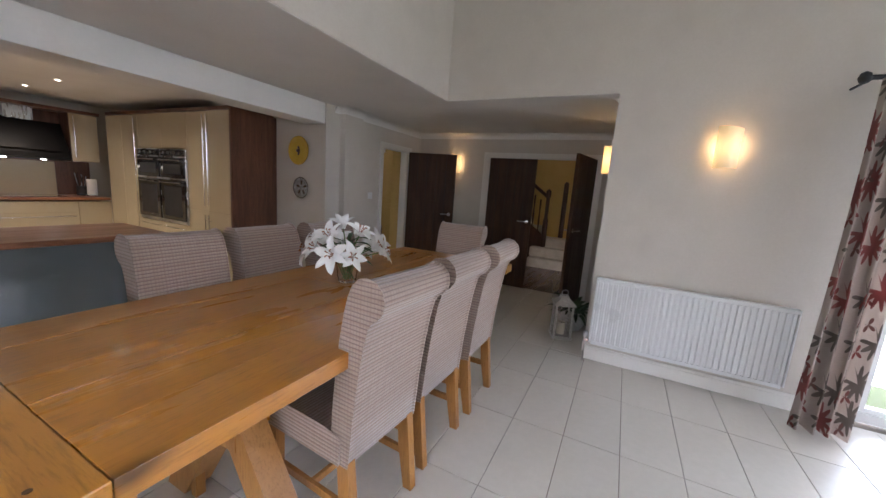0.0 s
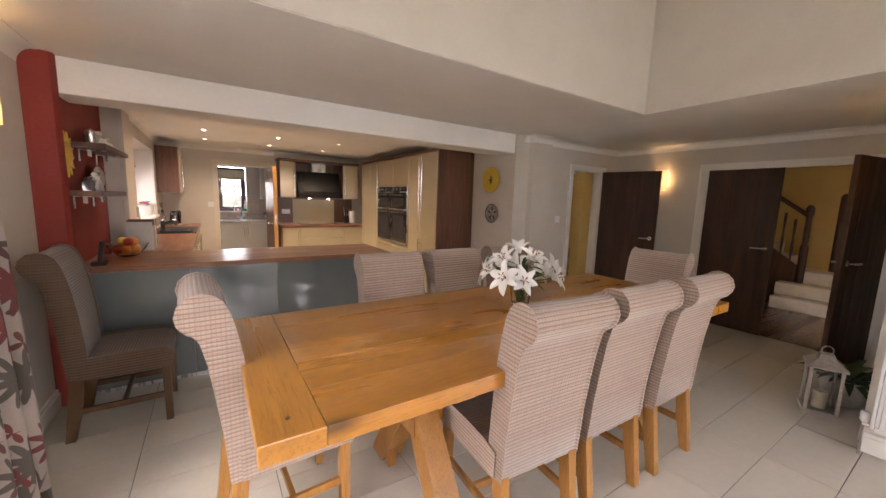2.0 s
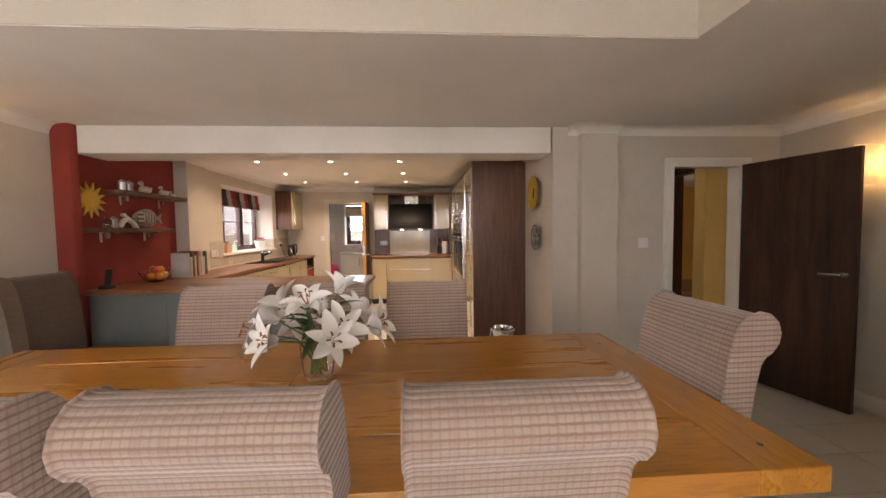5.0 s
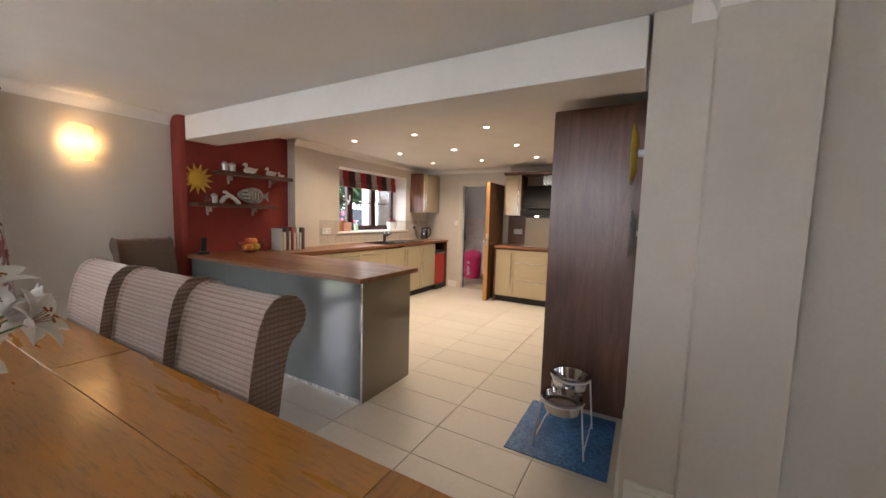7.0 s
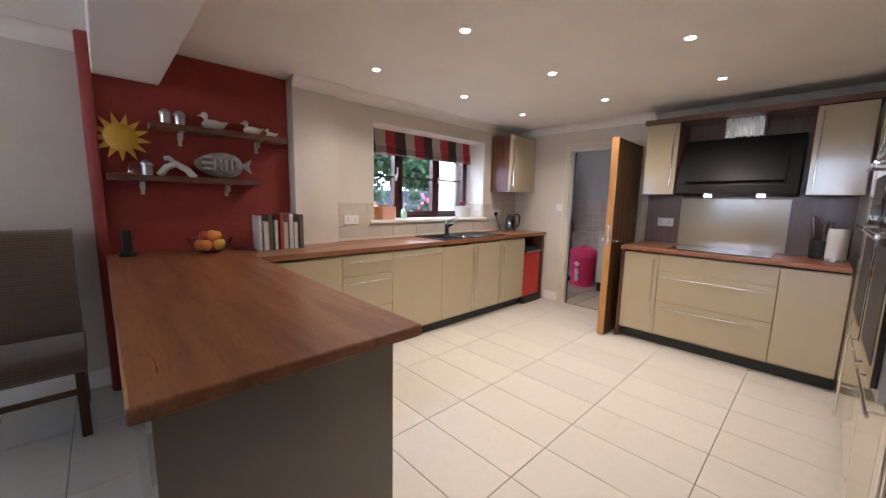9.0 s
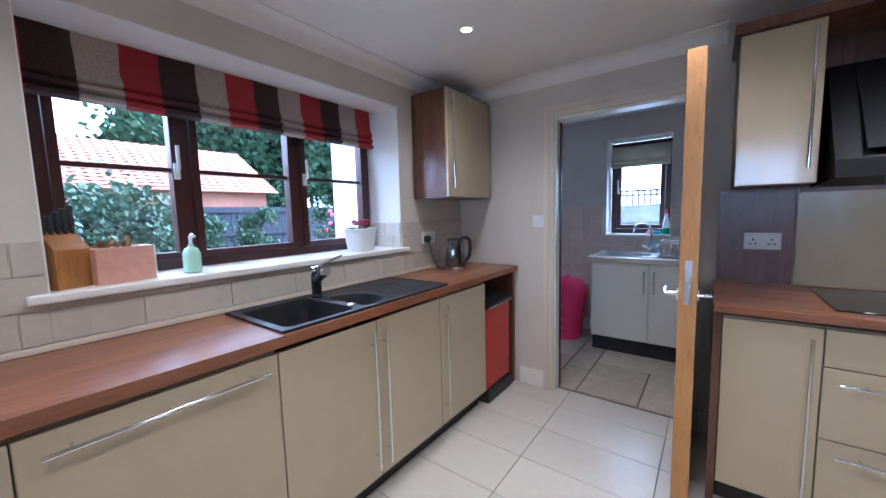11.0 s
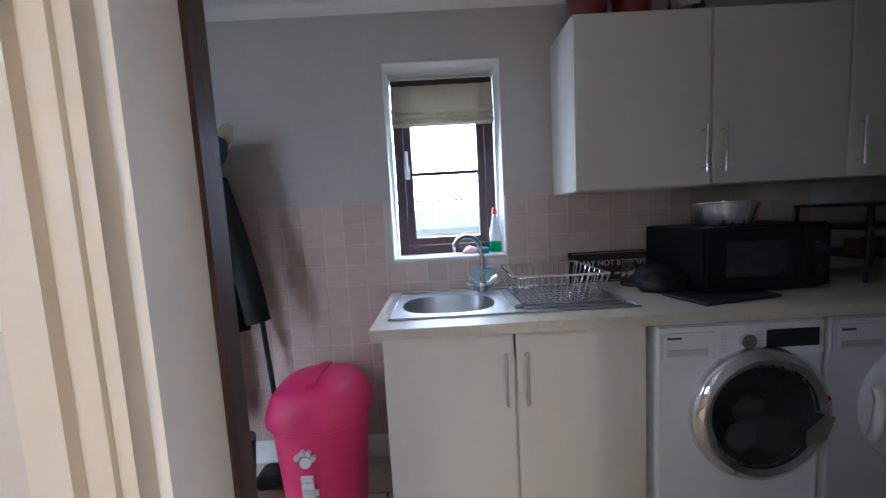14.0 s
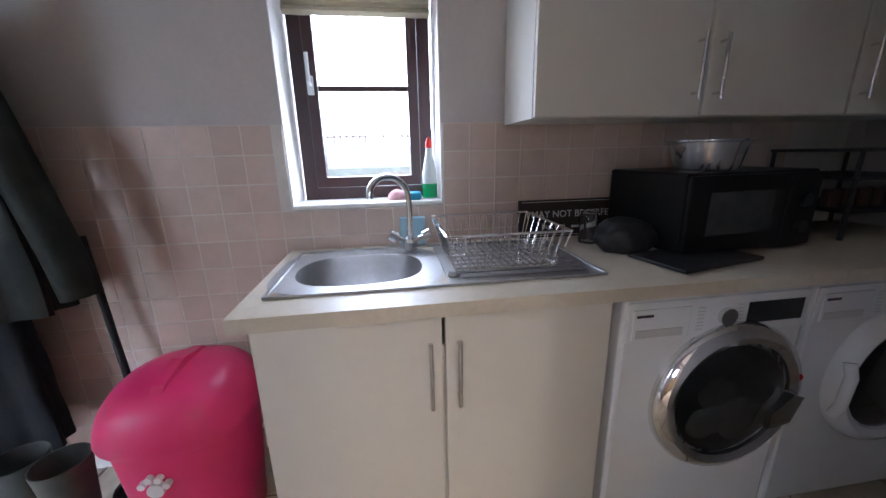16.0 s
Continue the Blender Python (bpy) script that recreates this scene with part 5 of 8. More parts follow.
def plate_switch(name, label, m, w, h, kind):
    """A white wall plate: socket holes or a rocker; local -y looks into the room."""
    t = thing(name, label, "switch" if kind == "switch" else "socket", m)
    part("plate", B(-w / 2, w / 2, -0.008, 0, -h / 2, h / 2, bev=0.003), WPLASTIC, t)
    if kind == "switch":
        part("rocker", B(-0.012, 0.012, -0.014, -0.008, -0.016, 0.016, bev=0.002), WPLASTIC, t)
        for sx in (-1, 1):
            part("screw", rod(bmesh.new(), (sx * w * 0.4, -0.0085, 0), (sx * w * 0.4, -0.0095, 0), 0.003, 8), STEEL, t)
    else:
        for cx in (-w / 4, w / 4):
            part("rocker", B(cx - 0.02 if cx < 0 else cx + 0.008, cx - 0.008 if cx < 0 else cx + 0.02, -0.012, -0.008, h * 0.15, h * 0.38, bev=0.001), WPLASTIC, t)
            bm = bmesh.new()
            for dx, dz, ww, hh in ((0, 0.008, 0.003, 0.006), (-0.011, -0.014, 0.005, 0.003), (0.011, -0.014, 0.005, 0.003)):
                box(bm, cx + dx - ww, cx + dx + ww, -0.0088, -0.008, dz - hh, dz + hh)
            part("pin_holes", bm, BLACKM, t)
    return t


plate_switch("light_switch", "white light switch on the kitchen wall", pose(-6.88, 1.075, 1.23, 0, 0, 90), 0.088, 0.088, "switch")
plate_switch("light_switch", "white light switch on the hall wall", pose(-2.66, 4.98, 1.22, 0, 0, 90), 0.088, 0.086, "switch")
plate_switch("socket", "white double socket on the tiles by the kettle", pose(-6.43, 0.416, 1.135, 0, 0, 180), 0.146, 0.086, "socket")
plate_switch("socket", "white double socket on the tiles", pose(-4.30, 0.416, 1.10, 0, 0, 180), 0.146, 0.086, "socket")
plate_switch("socket", "white double socket on the walnut upstand", pose(-6.865, 2.28, 1.12, 0, 0, 90), 0.146, 0.086, "socket")
plate_switch("socket", "white double socket low on the dining wall", pose(-2.05, 0.17, 0.45, 0, 0, 180), 0.146, 0.086, "socket")

# wall plates
def hung_plate(z, x, r, material, ink, label, lift):
    """A round wall plate with a raised rim and a painted mark."""
    t = thing("wall_plate", label, "plate", pose(x, 4.163, z, 90, 0, 0))
    part("dish", lathe(bmesh.new(), [(r * 0.4, 0.0), (r * 0.62, 0.004), (r * 0.98, 0.022), (r, 0.026), (r * 0.97, 0.027), (r * 0.62, 0.010), (0.004, 0.008)], 32, cap=False), material, t, smooth=True, m=pose(0, 0, lift))
    part("hanger", lathe(bmesh.new(), [(r * 0.10, 0.0), (r * 0.12, 0.004), (r * 0.12, lift), (r * 0.14, lift + 0.001)], 16), WPLASTIC, t, smooth=True)
    rim = part("rim", lathe(bmesh.new(), [(r * 0.93, 0.0245), (r * 1.0, 0.0275), (r * 0.99, 0.0295), (r * 0.92, 0.0265)], 32, cap=False), ink, t, smooth=True, m=pose(0, 0, lift))
    return t


PY = surface("yellow_glazed_pottery", (0.55, 0.36, 0.04), (0.62, 0.43, 0.07), 18, 0.25, 0.04)
PG = surface("grey_glazed_pottery", (0.16, 0.15, 0.15), (0.40, 0.38, 0.36), 26, 0.3, 0.06)
INK = surface("dark_brown_glaze", (0.05, 0.025, 0.01), (0.09, 0.05, 0.02), 30, 0.3, 0.02)
p1 = hung_plate(1.70, -3.03, 0.165, PY, PY, "yellow glazed wall plate with a painted bee", 0.03)
bm = bmesh.new()
bmesh.ops.create_uvsphere(bm, u_segments=12, v_segments=8, radius=0.02, matrix=Matrix.Translation((-0.02, 0.0, 0.014)) @ Matrix.Diagonal((1.6, 1, 0.4, 1)))
for sy in (-1, 1):
    bmesh.ops.create_uvsphere(bm, u_segments=12, v_segments=8, radius=0.018, matrix=Matrix.Translation((-0.01, sy * 0.03, 0.014)) @ Matrix.Rotation(sy * 0.5, 4, "Z") @ Matrix.Diagonal((0.8, 1.5, 0.3, 1)))
part("painted_bee", bm, INK, p1, "dark brown painted bee", True, m=pose(0, 0, 0.03))
p2 = hung_plate(1.275, -3.01, 0.125, PG, INK, "grey patterned pottery wall plate", 0.012)
for k in range(10):
    a = k * 0.628
    part("petal_mark", B(-0.012, 0.012, 0.035, 0.085, 0.011, 0.0165, bev=0.002), PG if k % 2 else INK, p2, m=pose(0, 0, 0.012) @ Matrix.Rotation(a, 4, "Z"))

# dog bowls and mat
mt = thing("feeding_mat", "bright blue speckled feeding mat on the floor", "mat", pose(-3.08, 3.83, 0))
MATBLUE = surface("blue_speckled_vinyl", (0.004, 0.05, 0.22), (0.10, 0.30, 0.60), 55, 0.4, 0.1, wear=0.3)
wpart("sheet", B(-3.40, -2.76, 3.555, 4.11, 0.001, 0.006, bev=0.001), MATBLUE, mt)
st = thing("bowl_stand", "white wire stand holding two pet bowls", "pet bowl stand", pose(-3.06, 3.84, 0.006))
WIRE = surface("white_coated_wire", (0.62, 0.62, 0.62), (0.68, 0.68, 0.68), 20, 0.35, 0.0)
for x, z in ((-3.17, 0.345), (-2.93, 0.30)):
    bm = bmesh.new()
    tube(bm, [(x + 0.118 * math.cos(a), 3.84 + 0.118 * math.sin(a), z) for a in (k * math.pi / 12 for k in range(25))], 0.005, 6)
    wpart("ring", bm, WIRE, st, smooth=True)
    for sy in (-1, 1):
        sx = -1 if x < -3.0 else 1
        wpart("leg", tube(bmesh.new(), [(x + sx * 0.04, 3.84 + sy * 0.112, z), (x + sx * 0.06, 3.84 + sy * 0.14, 0.006)], 0.005, 6), WIRE, st)
for sy in (-1, 1):
    wpart("brace", tube(bmesh.new(), [(-3.225, 3.84 + sy * 0.137, 0.05), (-2.875, 3.84 + sy * 0.137, 0.05)], 0.004, 6), WIRE, st)
for x, z in ((-3.17, 0.355), (-2.93, 0.31)):
    b = thing("pet_bowl", "polished stainless steel pet bowl", "bowl", pose(x, 3.84, z), group="pet bowls")
    part("dish", lathe(bmesh.new(), [(0.085, -0.075), (0.10, -0.07), (0.112, 0.0), (0.124, 0.004), (0.124, 0.008), (0.108, 0.006), (0.094, -0.064), (0.004, -0.066)], 32, cap=False), CHROME, b, smooth=True)
    if z < 0.32:
        part("food", lathe(bmesh.new(), [(0.095, -0.055), (0.07, -0.045), (0.03, -0.04), (0.003, -0.039)], 20), INK, b)

# lantern and plant in the hall
ln = thing("lantern", "tall distressed white metal candle lantern", "lantern", pose(0.03, 4.70, 0, 0, 0, 20))
LANT = surface("distressed_pale_metal", (0.36, 0.33, 0.30), (0.52, 0.49, 0.45), 40, 0.5, 0.1, wear=0.35)
part("base", B(-0.095, 0.095, -0.095, 0.095, 0, 0.03, bev=0.004), LANT, ln)
for sx in (-1, 1):
    for sy in (-1, 1):
        part("post", B(sx * 0.078 - 0.009, sx * 0.078 + 0.009, sy * 0.078 - 0.009, sy * 0.078 + 0.009, 0.03, 0.34), LANT, ln)
for k in range(4):
    g = part("pane", B(-0.068, 0.068, 0.076, 0.079, 0.03, 0.34), GLASS, ln, m=Matrix.Rotation(k * math.pi / 2, 4, "Z"))
bm = bmesh.new()
prism(bm, [(-0.10, 0.34), (0.10, 0.34), (0.10, 0.355), (0.045, 0.40), (0.035, 0.43), (-0.035, 0.43), (-0.045, 0.40), (-0.10, 0.355)], "y", -0.10, 0.10)
for v in bm.verts:
    if v.co.z > 0.39:
        v.co.y *= abs(v.co.x) / 0.10
part("roof", bm, LANT, ln)
part("ring", tube(bmesh.new(), [(0.03 * math.cos(a), 0, 0.455 + 0.03 * math.sin(a)) for a in (k * math.pi / 8 for k in range(17))], 0.004, 6), LANT, ln, smooth=True)
cd = thing("candle", "cream pillar candle inside the lantern", "candle", pose(0.03, 4.70, 0.031))
part("wax", lathe(bmesh.new(), [(0.038, 0), (0.038, 0.12), (0.033, 0.124), (0.02, 0.115), (0.003, 0.115)], 20), surface("cream_wax", (0.62, 0.56, 0.42), (0.66, 0.60, 0.47), 10, 0.5, 0.0), cd, smooth=True)
part("wick", rod(bmesh.new(), (0, 0, 0.113), (0.002, 0, 0.128), 0.001, 5), BLACKM, cd)
pt = thing("plant_pot", "round pale pot in the hall corner", "plant pot", pose(0.10, 5.02, 0))
part("pot", lathe(bmesh.new(), [(0.09, 0), (0.12, 0.05), (0.135, 0.14), (0.125, 0.20), (0.115, 0.20), (0.12, 0.14), (0.004, 0.15)], 24, cap=False), LANT, pt, smooth=True)
plant = thing("houseplant", "dark green leafy houseplant in a pot", "plant", pose(0.10, 5.02, 0.15))
DARKLEAF = surface("dark_leaf", (0.016, 0.04, 0.014), (0.03, 0.065, 0.022), 30, 0.45, 0.06)
for k in range(34):
    a = k * 2.4
    bm = bmesh.new()
    r0 = rnd.uniform(0.0, 0.05)
    blade(bm, (r0 * math.cos(a), r0 * math.sin(a), 0), (math.cos(a) * 0.8, math.sin(a) * 0.8, rnd.uniform(0.4, 1.6)), (0, 0, 1), rnd.uniform(0.18, 0.34), 0.05, rnd.uniform(0.9, 1.7))
    part("leaf", bm, DARKLEAF, plant, smooth=True)

# ---------- stair hall and living room seen through the doors ----------
DARKFLOOR = wood("dark_oak_floor", (0.085, 0.035, 0.018), (0.05, 0.02, 0.010), "y", 0.25, 10, 0.3)
setting("floor_stair_hall", boxes((-2.4, 1.6, 6.3, 10.0, -0.1, 0.0)), DARKFLOOR, "dark polished wooden floor of the stair hall")
setting("wall_stair_hall", boxes((-2.4, 1.6, 9.9, 10.0, 0, 4.0), (1.5, 1.6, 6.36, 9.9, 0, 4.0), (-2.5, -2.4, 6.36, 9.9, 0, 4.0)), YELLOW, "ochre painted stair hall walls")
# unseen filler above the hall ceiling, added to stop sky light leaking in
setting("wall_stair_hall_sky_block", boxes((-2.4, 1.5, 6.37, 6.45, 2.3, 4.0)), YELLOW, "unseen ochre wall over the doors, added to keep sky light out")
setting("ceiling_stair_hall", boxes((-2.5, 1.6, 6.36, 10.0, 4.0, 4.1)), WHITE, "white stair hall ceiling")
sc_ = thing("staircase", "cream carpeted staircase with dark turned banisters", "staircase", pose(-1.1, 8.4, 0))
CARPET = surface("cream_stair_carpet", (0.50, 0.42, 0.33), (0.58, 0.50, 0.40), 120, 0.95, 0.3)
for k in range(3):
    wpart("step", B(-1.15 - 0.02 * k, -0.25, 8.0 + 0.24 * k, 8.9, 0.18 * k, 0.18 * (k + 1) - 0.001, bev=0.015), CARPET, sc_)
for k in range(4):
    wpart("step", B(-1.16 - 0.24 * (k + 1), -1.161 - 0.24 * k, 8.5, 9.4, 0.0, 0.54 + 0.18 * (k + 1), bev=0.012), CARPET, sc_)
    x = -1.10 - 0.24 * k
    for dx in (0.0, -0.12):
        zb = 0.55 + 0.18 * k + (0.09 if dx else 0)
        wpart("baluster", lathe(bmesh.new(), [(0.018, 0), (0.018, 0.12), (0.011, 0.16), (0.02, 0.3), (0.012, 0.5), (0.018, 0.62), (0.018, 0.76)], 10, (x + dx, 8.47, zb)), DARKDOOR, sc_, smooth=True)
bm = bmesh.new()
prism(bm, [(-0.98, 0.0), (-0.98, 0.60), (-2.2, 1.50), (-2.2, 0.0)], "y", 8.44, 8.49)
wpart("stringer", bm, DARKDOOR, sc_, "dark panelled stair side")
wpart("newel_post", lathe(bmesh.new(), [(0.05, 0), (0.05, 0.9), (0.035, 0.95), (0.035, 1.35), (0.05, 1.38), (0.05, 1.48), (0.02, 1.52)], 14, (-0.96, 8.46, 0)), DARKDOOR, sc_, smooth=True)
wpart("newel_post", lathe(bmesh.new(), [(0.05, 0), (0.05, 1.3), (0.02, 1.34)], 14, (-0.70, 8.9, 0.36)), DARKDOOR, sc_, smooth=True)
wpart("handrail", tube(bmesh.new(), [(-0.96, 8.46, 1.36), (-2.3, 8.46, 2.36)], 0.032, 10), DARKDOOR, sc_, smooth=True)
lamp("stair_hall_light", "POINT", pose(0.4, 7.6, 3.4), 0.7, (1.0, 0.78, 0.5), radius=0.12)

setting("floor_living", boxes((-8.5, -2.78, 4.42, 11.0, -0.1, 0.0)), DARKFLOOR, "dark polished wooden floor of the living room")
setting("wall_living", boxes((-8.5, -2.78, 11.0, 11.1, 0, 2.4), (-8.6, -8.5, 4.42, 6.3, 0, 2.4), (-8.6, -8.5, 7.9, 11.0, 0, 2.4), (-8.6, -8.5, 6.3, 7.9, 0, 0.9), (-8.6, -8.5, 6.3, 7.9, 2.05, 2.4), (-2.79, -2.42, 6.37, 11.0, 0, 2.4), (-8.5, -3.48, 4.31, 4.42, 0, 2.4)), YELLOW, "ochre painted living room walls")
setting("ceiling_living", boxes((-8.6, -2.4, 4.31, 11.1, 2.4, 2.5)), WHITE, "white living room ceiling")
upvc("window_7", "x", -8.58, -8.52, 6.3, 7.9, 0.9, 2.05, (7.1,), (1.5,), MAHOG, "brown framed living room window")
po = thing("timber_post", "dark brown timber post carrying a beam", "post", pose(-4.07, 6.30, 0))
part("shaft", B(-0.07, 0.07, -0.07, 0.07, 0.0, 2.0, bev=0.008), DARKDOOR, po)
setting("beam_living", B(-8.4, -2.95, 6.23, 6.37, 2.001, 2.2, bev=0.01), DARKDOOR, "dark timber ceiling beam")
setting("wall_living_return", boxes((-2.93, -2.79, 5.66, 5.90, 0, 2.4)), YELLOW, "ochre painted return wall beside the door")
setting("baseboard_living", skirting(-2.95, -2.93, 5.66, 5.90, "-x"), GLOSS, "white skirting board")
rg = thing("rug", "cream patterned rug on the living room floor", "rug", pose(-6.3, 6.3, 0))
part("pile", B(-1.5, 1.2, -0.9, 1.2, 0.001, 0.015, bev=0.004), surface("cream_patterned_rug", (0.18, 0.12, 0.08), (0.46, 0.40, 0.31), 9, 0.95, 0.3, wear=0.3), rg)
ct = thing("coffee_table", "dark wooden coffee table with pottery on it", "table", pose(-6.6, 5.75, 0.016))
part("top", B(-0.5, 0.5, -0.3, 0.3, 0.40, 0.44, bev=0.006), DARKDOOR, ct)
part("body", B(-0.46, 0.46, -0.27, 0.27, 0.0, 0.40), DARKDOOR, ct)
sf = thing("sofa", "cream upholstered sofa with rounded arms", "sofa", pose(-7.4, 7.3, 0, 0, 0, -30))
SOFA = surface("cream_sofa_cloth", (0.60, 0.55, 0.47), (0.66, 0.61, 0.53), 80, 0.9, 0.1)
part("seat", B(-0.9, 0.9, -0.4, 0.4, 0.08, 0.44, bev=0.06), SOFA, sf)
part("backrest", B(-0.9, 0.9, 0.28, 0.5, 0.30, 0.85, bev=0.07), SOFA, sf)
for sx in (-1, 1):
    part("arm", B(sx * 0.9 - 0.11, sx * 0.9 + 0.11, -0.4, 0.48, 0.05, 0.62, bev=0.07), SOFA, sf)
lamp("living_room_light", "POINT", pose(-5.4, 8.0, 2.0), 24, (1.0, 0.84, 0.62), radius=0.15)

# ---------- kitchen details ----------
for x in (-4.17, -5.10, -6.02):
    for y in (1.04, 1.92, 2.77):
        d = thing("downlight", "lit recessed ceiling downlight with white rim", "downlight", pose(x, y, LOW), group="kitchen downlights")
        part("rim", lathe(bmesh.new(), [(0.038, 0.0), (0.038, -0.004), (0.029, -0.006), (0.024, -0.001)], 24, cap=False), GLOSS, d, smooth=True)
        part("lens", rod(bmesh.new(), (0, 0, -0.003), (0, 0, -0.001), 0.024, 20), SPOTLIT, d)
        lamp("downlight_beam", "SPOT", look((x, y, LOW - 0.012), (x, y, 0)), 37, (1.0, 0.79, 0.55), radius=0.03, cone=140)
for y in (2.66, 3.02):
    lamp("hood_beam", "SPOT", look((-6.6, y, 1.37), (-6.66, y, 0.9)), 1.3, (1.0, 0.68, 0.42), radius=0.02, cone=110)

kt = thing("kettle", "dark polished steel electric kettle with black handle", "kettle", pose(-6.52, 0.59, 0.904, 0, 0, 150))
part("base", lathe(bmesh.new(), [(0.078, 0), (0.08, 0.012), (0.074, 0.018)], 28), STEEL, kt, smooth=True)
part("body", lathe(bmesh.new(), [(0.074, 0.019), (0.076, 0.03), (0.070, 0.12), (0.062, 0.195), (0.058, 0.205)], 32), SMOKED, kt, smooth=True)
part("lid", lathe(bmesh.new(), [(0.058, 0.205), (0.056, 0.216), (0.03, 0.223), (0.004, 0.224)], 28), BLACKM, kt, smooth=True)
part("handle", tube(bmesh.new(), bend([(0.05, 0, 0.215), (0.09, 0, 0.222), (0.118, 0, 0.20), (0.122, 0, 0.14), (0.108, 0, 0.075), (0.072, 0, 0.05)]), 0.012, 12), BLACKM, kt, "black curved handle", True)
part("water_gauge", B(-0.012, 0.012, -0.0745, -0.066, 0.05, 0.16, bev=0.003), GLASS, kt)
bm = bmesh.new()
prism(bm, [(-0.056, 0.195), (-0.085, 0.20), (-0.064, 0.16)], "y", -0.015, 0.015)
part("spout", bm, STEEL, kt)
cb = thing("plug_and_lead", "black plug with its lead to the kettle", "plug", pose(-6.40, 0.44, 1.07))
wpart("plug", B(-6.415, -6.365, 0.424, 0.46, 1.10, 1.15, bev=0.012), BLACKM, cb)
wpart("lead", tube(bmesh.new(), bend([(-6.39, 0.455, 1.10), (-6.39, 0.475, 1.03), (-6.41, 0.50, 0.945), (-6.44, 0.53, 0.912), (-6.47, 0.56, 0.911)]), 0.004, 8), BLACKM, cb, smooth=True)

fr = thing("small_fridge", "small red fridge with black top in the unit gap", "fridge", pose(-6.62, 0.64, 0))
REDG = surface("red_gloss_enamel", (0.50, 0.018, 0.012), (0.54, 0.024, 0.016), 8, 0.25, 0.0, wear=0.05)
wpart("body", B(-6.80, -6.44, 0.43, 0.84, 0.09, 0.68, bev=0.01), REDG, fr)
wpart("door", B(-6.80, -6.44, 0.845, 0.88, 0.09, 0.66, bev=0.012), REDG, fr, "red gloss door")
bm = bmesh.new()
prism(bm, [(0.43, 0.681), (0.43, 0.71), (0.83, 0.71), (0.90, 0.685), (0.90, 0.665), (0.845, 0.681)], "x", -6.80, -6.44)
wpart("top", bm, BLACKM, fr, "black plastic top with grip")
wpart("grip", tube(bmesh.new(), [(-6.78, 0.905, 0.668), (-6.46, 0.905, 0.668)], 0.006, 8), CHROME, fr)
wpart("foot", B(-6.80, -6.44, 0.45, 0.90, 0.0, 0.088, bev=0.01), BLACKM, fr)

# window sill things
def pot_plant(label_pot, label_plant, x, y, z, r, h, mat, petal, leaves, flowers, spread):
    p = thing("plant_pot", label_pot, "plant pot", pose(x, y, z))
    part("pot", lathe(bmesh.new(), [(r * 0.75, 0), (r * 0.8, 0.004), (r, h * 0.88), (r * 1.04, h * 0.9), (r * 1.04, h), (r * 0.94, h), (r * 0.9, h * 0.85), (0.004, h * 0.84)], 24, cap=False), mat, p, smooth=True)
    t = thing("flowering_plant", label_plant, "plant", pose(x, y, z + h * 0.84))
    for k in range(leaves):
        a = k * 2.4
        bm = bmesh.new()
        blade(bm, (0.3 * r * math.cos(a), 0.3 * r * math.sin(a), 0), (math.cos(a), math.sin(a), rnd.uniform(0.5, 2)), (0, 0, 1), rnd.uniform(0.4, 1.0) * spread, 0.028, 1.0)
        part("leaf", bm, LEAF, t, smooth=True)
    for k in range(flowers):
        a = k * 2.4 + 1
        c = Vector((rnd.uniform(0.1, 0.8) * spread * math.cos(a), rnd.uniform(0.1, 0.8) * spread * math.sin(a), spread * rnd.uniform(0.5, 0.95)))
        bm = bmesh.new()
        for q in range(5):
            b = q * 1.257
            blade(bm, c, (math.cos(b), math.sin(b), 0.5), (0, 0, 1), 0.02, 0.016, 0.5, 3)
        part("flower", bm, petal, t)
    return p


PINKP = surface("pink_petal", (0.62, 0.06, 0.14), (0.70, 0.10, 0.20), 60, 0.6, 0.05)
TERRA = surface("pale_terracotta", (0.56, 0.30, 0.22), (0.64, 0.37, 0.28), 30, 0.7, 0.08)
pot_plant("white ceramic plant pot on the sill", "small pink flowering plant", -5.90, 0.30, 1.086, 0.10, 0.14, WPLASTIC, PINKP, 22, 46, 0.075)
bx_ = thing("planter", "pale terracotta box planter with a white side", "plant pot", pose(-4.745, 0.31, 1.086, 0, 0, 8))
part("trough", frame_ring(bmesh.new(), "y", -0.055, 0.055, -0.085, 0.085, 0.0, 0.125, 0.006), TERRA, bx_)
part("front", B(-0.085, 0.085, 0.0551, 0.061, 0.0, 0.128, bev=0.002), TERRA, bx_)
part("back", B(-0.085, 0.085, -0.061, -0.0551, 0.0, 0.128, bev=0.002), TERRA, bx_)
part("side", B(-0.091, -0.0851, -0.061, 0.061, 0.0, 0.128, bev=0.002), WPLASTIC, bx_, "white side panel")
part("soil", B(-0.078, 0.078, -0.054, 0.054, 0.02, 0.118), INK, bx_)
hb = thing("seedlings", "low dry seedlings in a planter", "plant", pose(-4.745, 0.31, 1.203))
for k in range(18):
    a = k * 2.4
    bm = bmesh.new()
    blade(bm, (rnd.uniform(-0.06, 0.06), rnd.uniform(-0.06, 0.06), 0), (math.cos(a), math.sin(a), 1.5), (0, 0, 1), rnd.uniform(0.04, 0.09), 0.014, 1.0, 3)
    part("leaf", bm, surface("dry_leaf", (0.20, 0.12, 0.05), (0.28, 0.2, 0.08), 30, 0.7, 0.0) if k == 0 else bpy.data.materials["dry_leaf"], hb)
so = thing("soap_bottle", "clear green pump bottle of soap", "bottle", pose(-4.97, 0.33, 1.086))
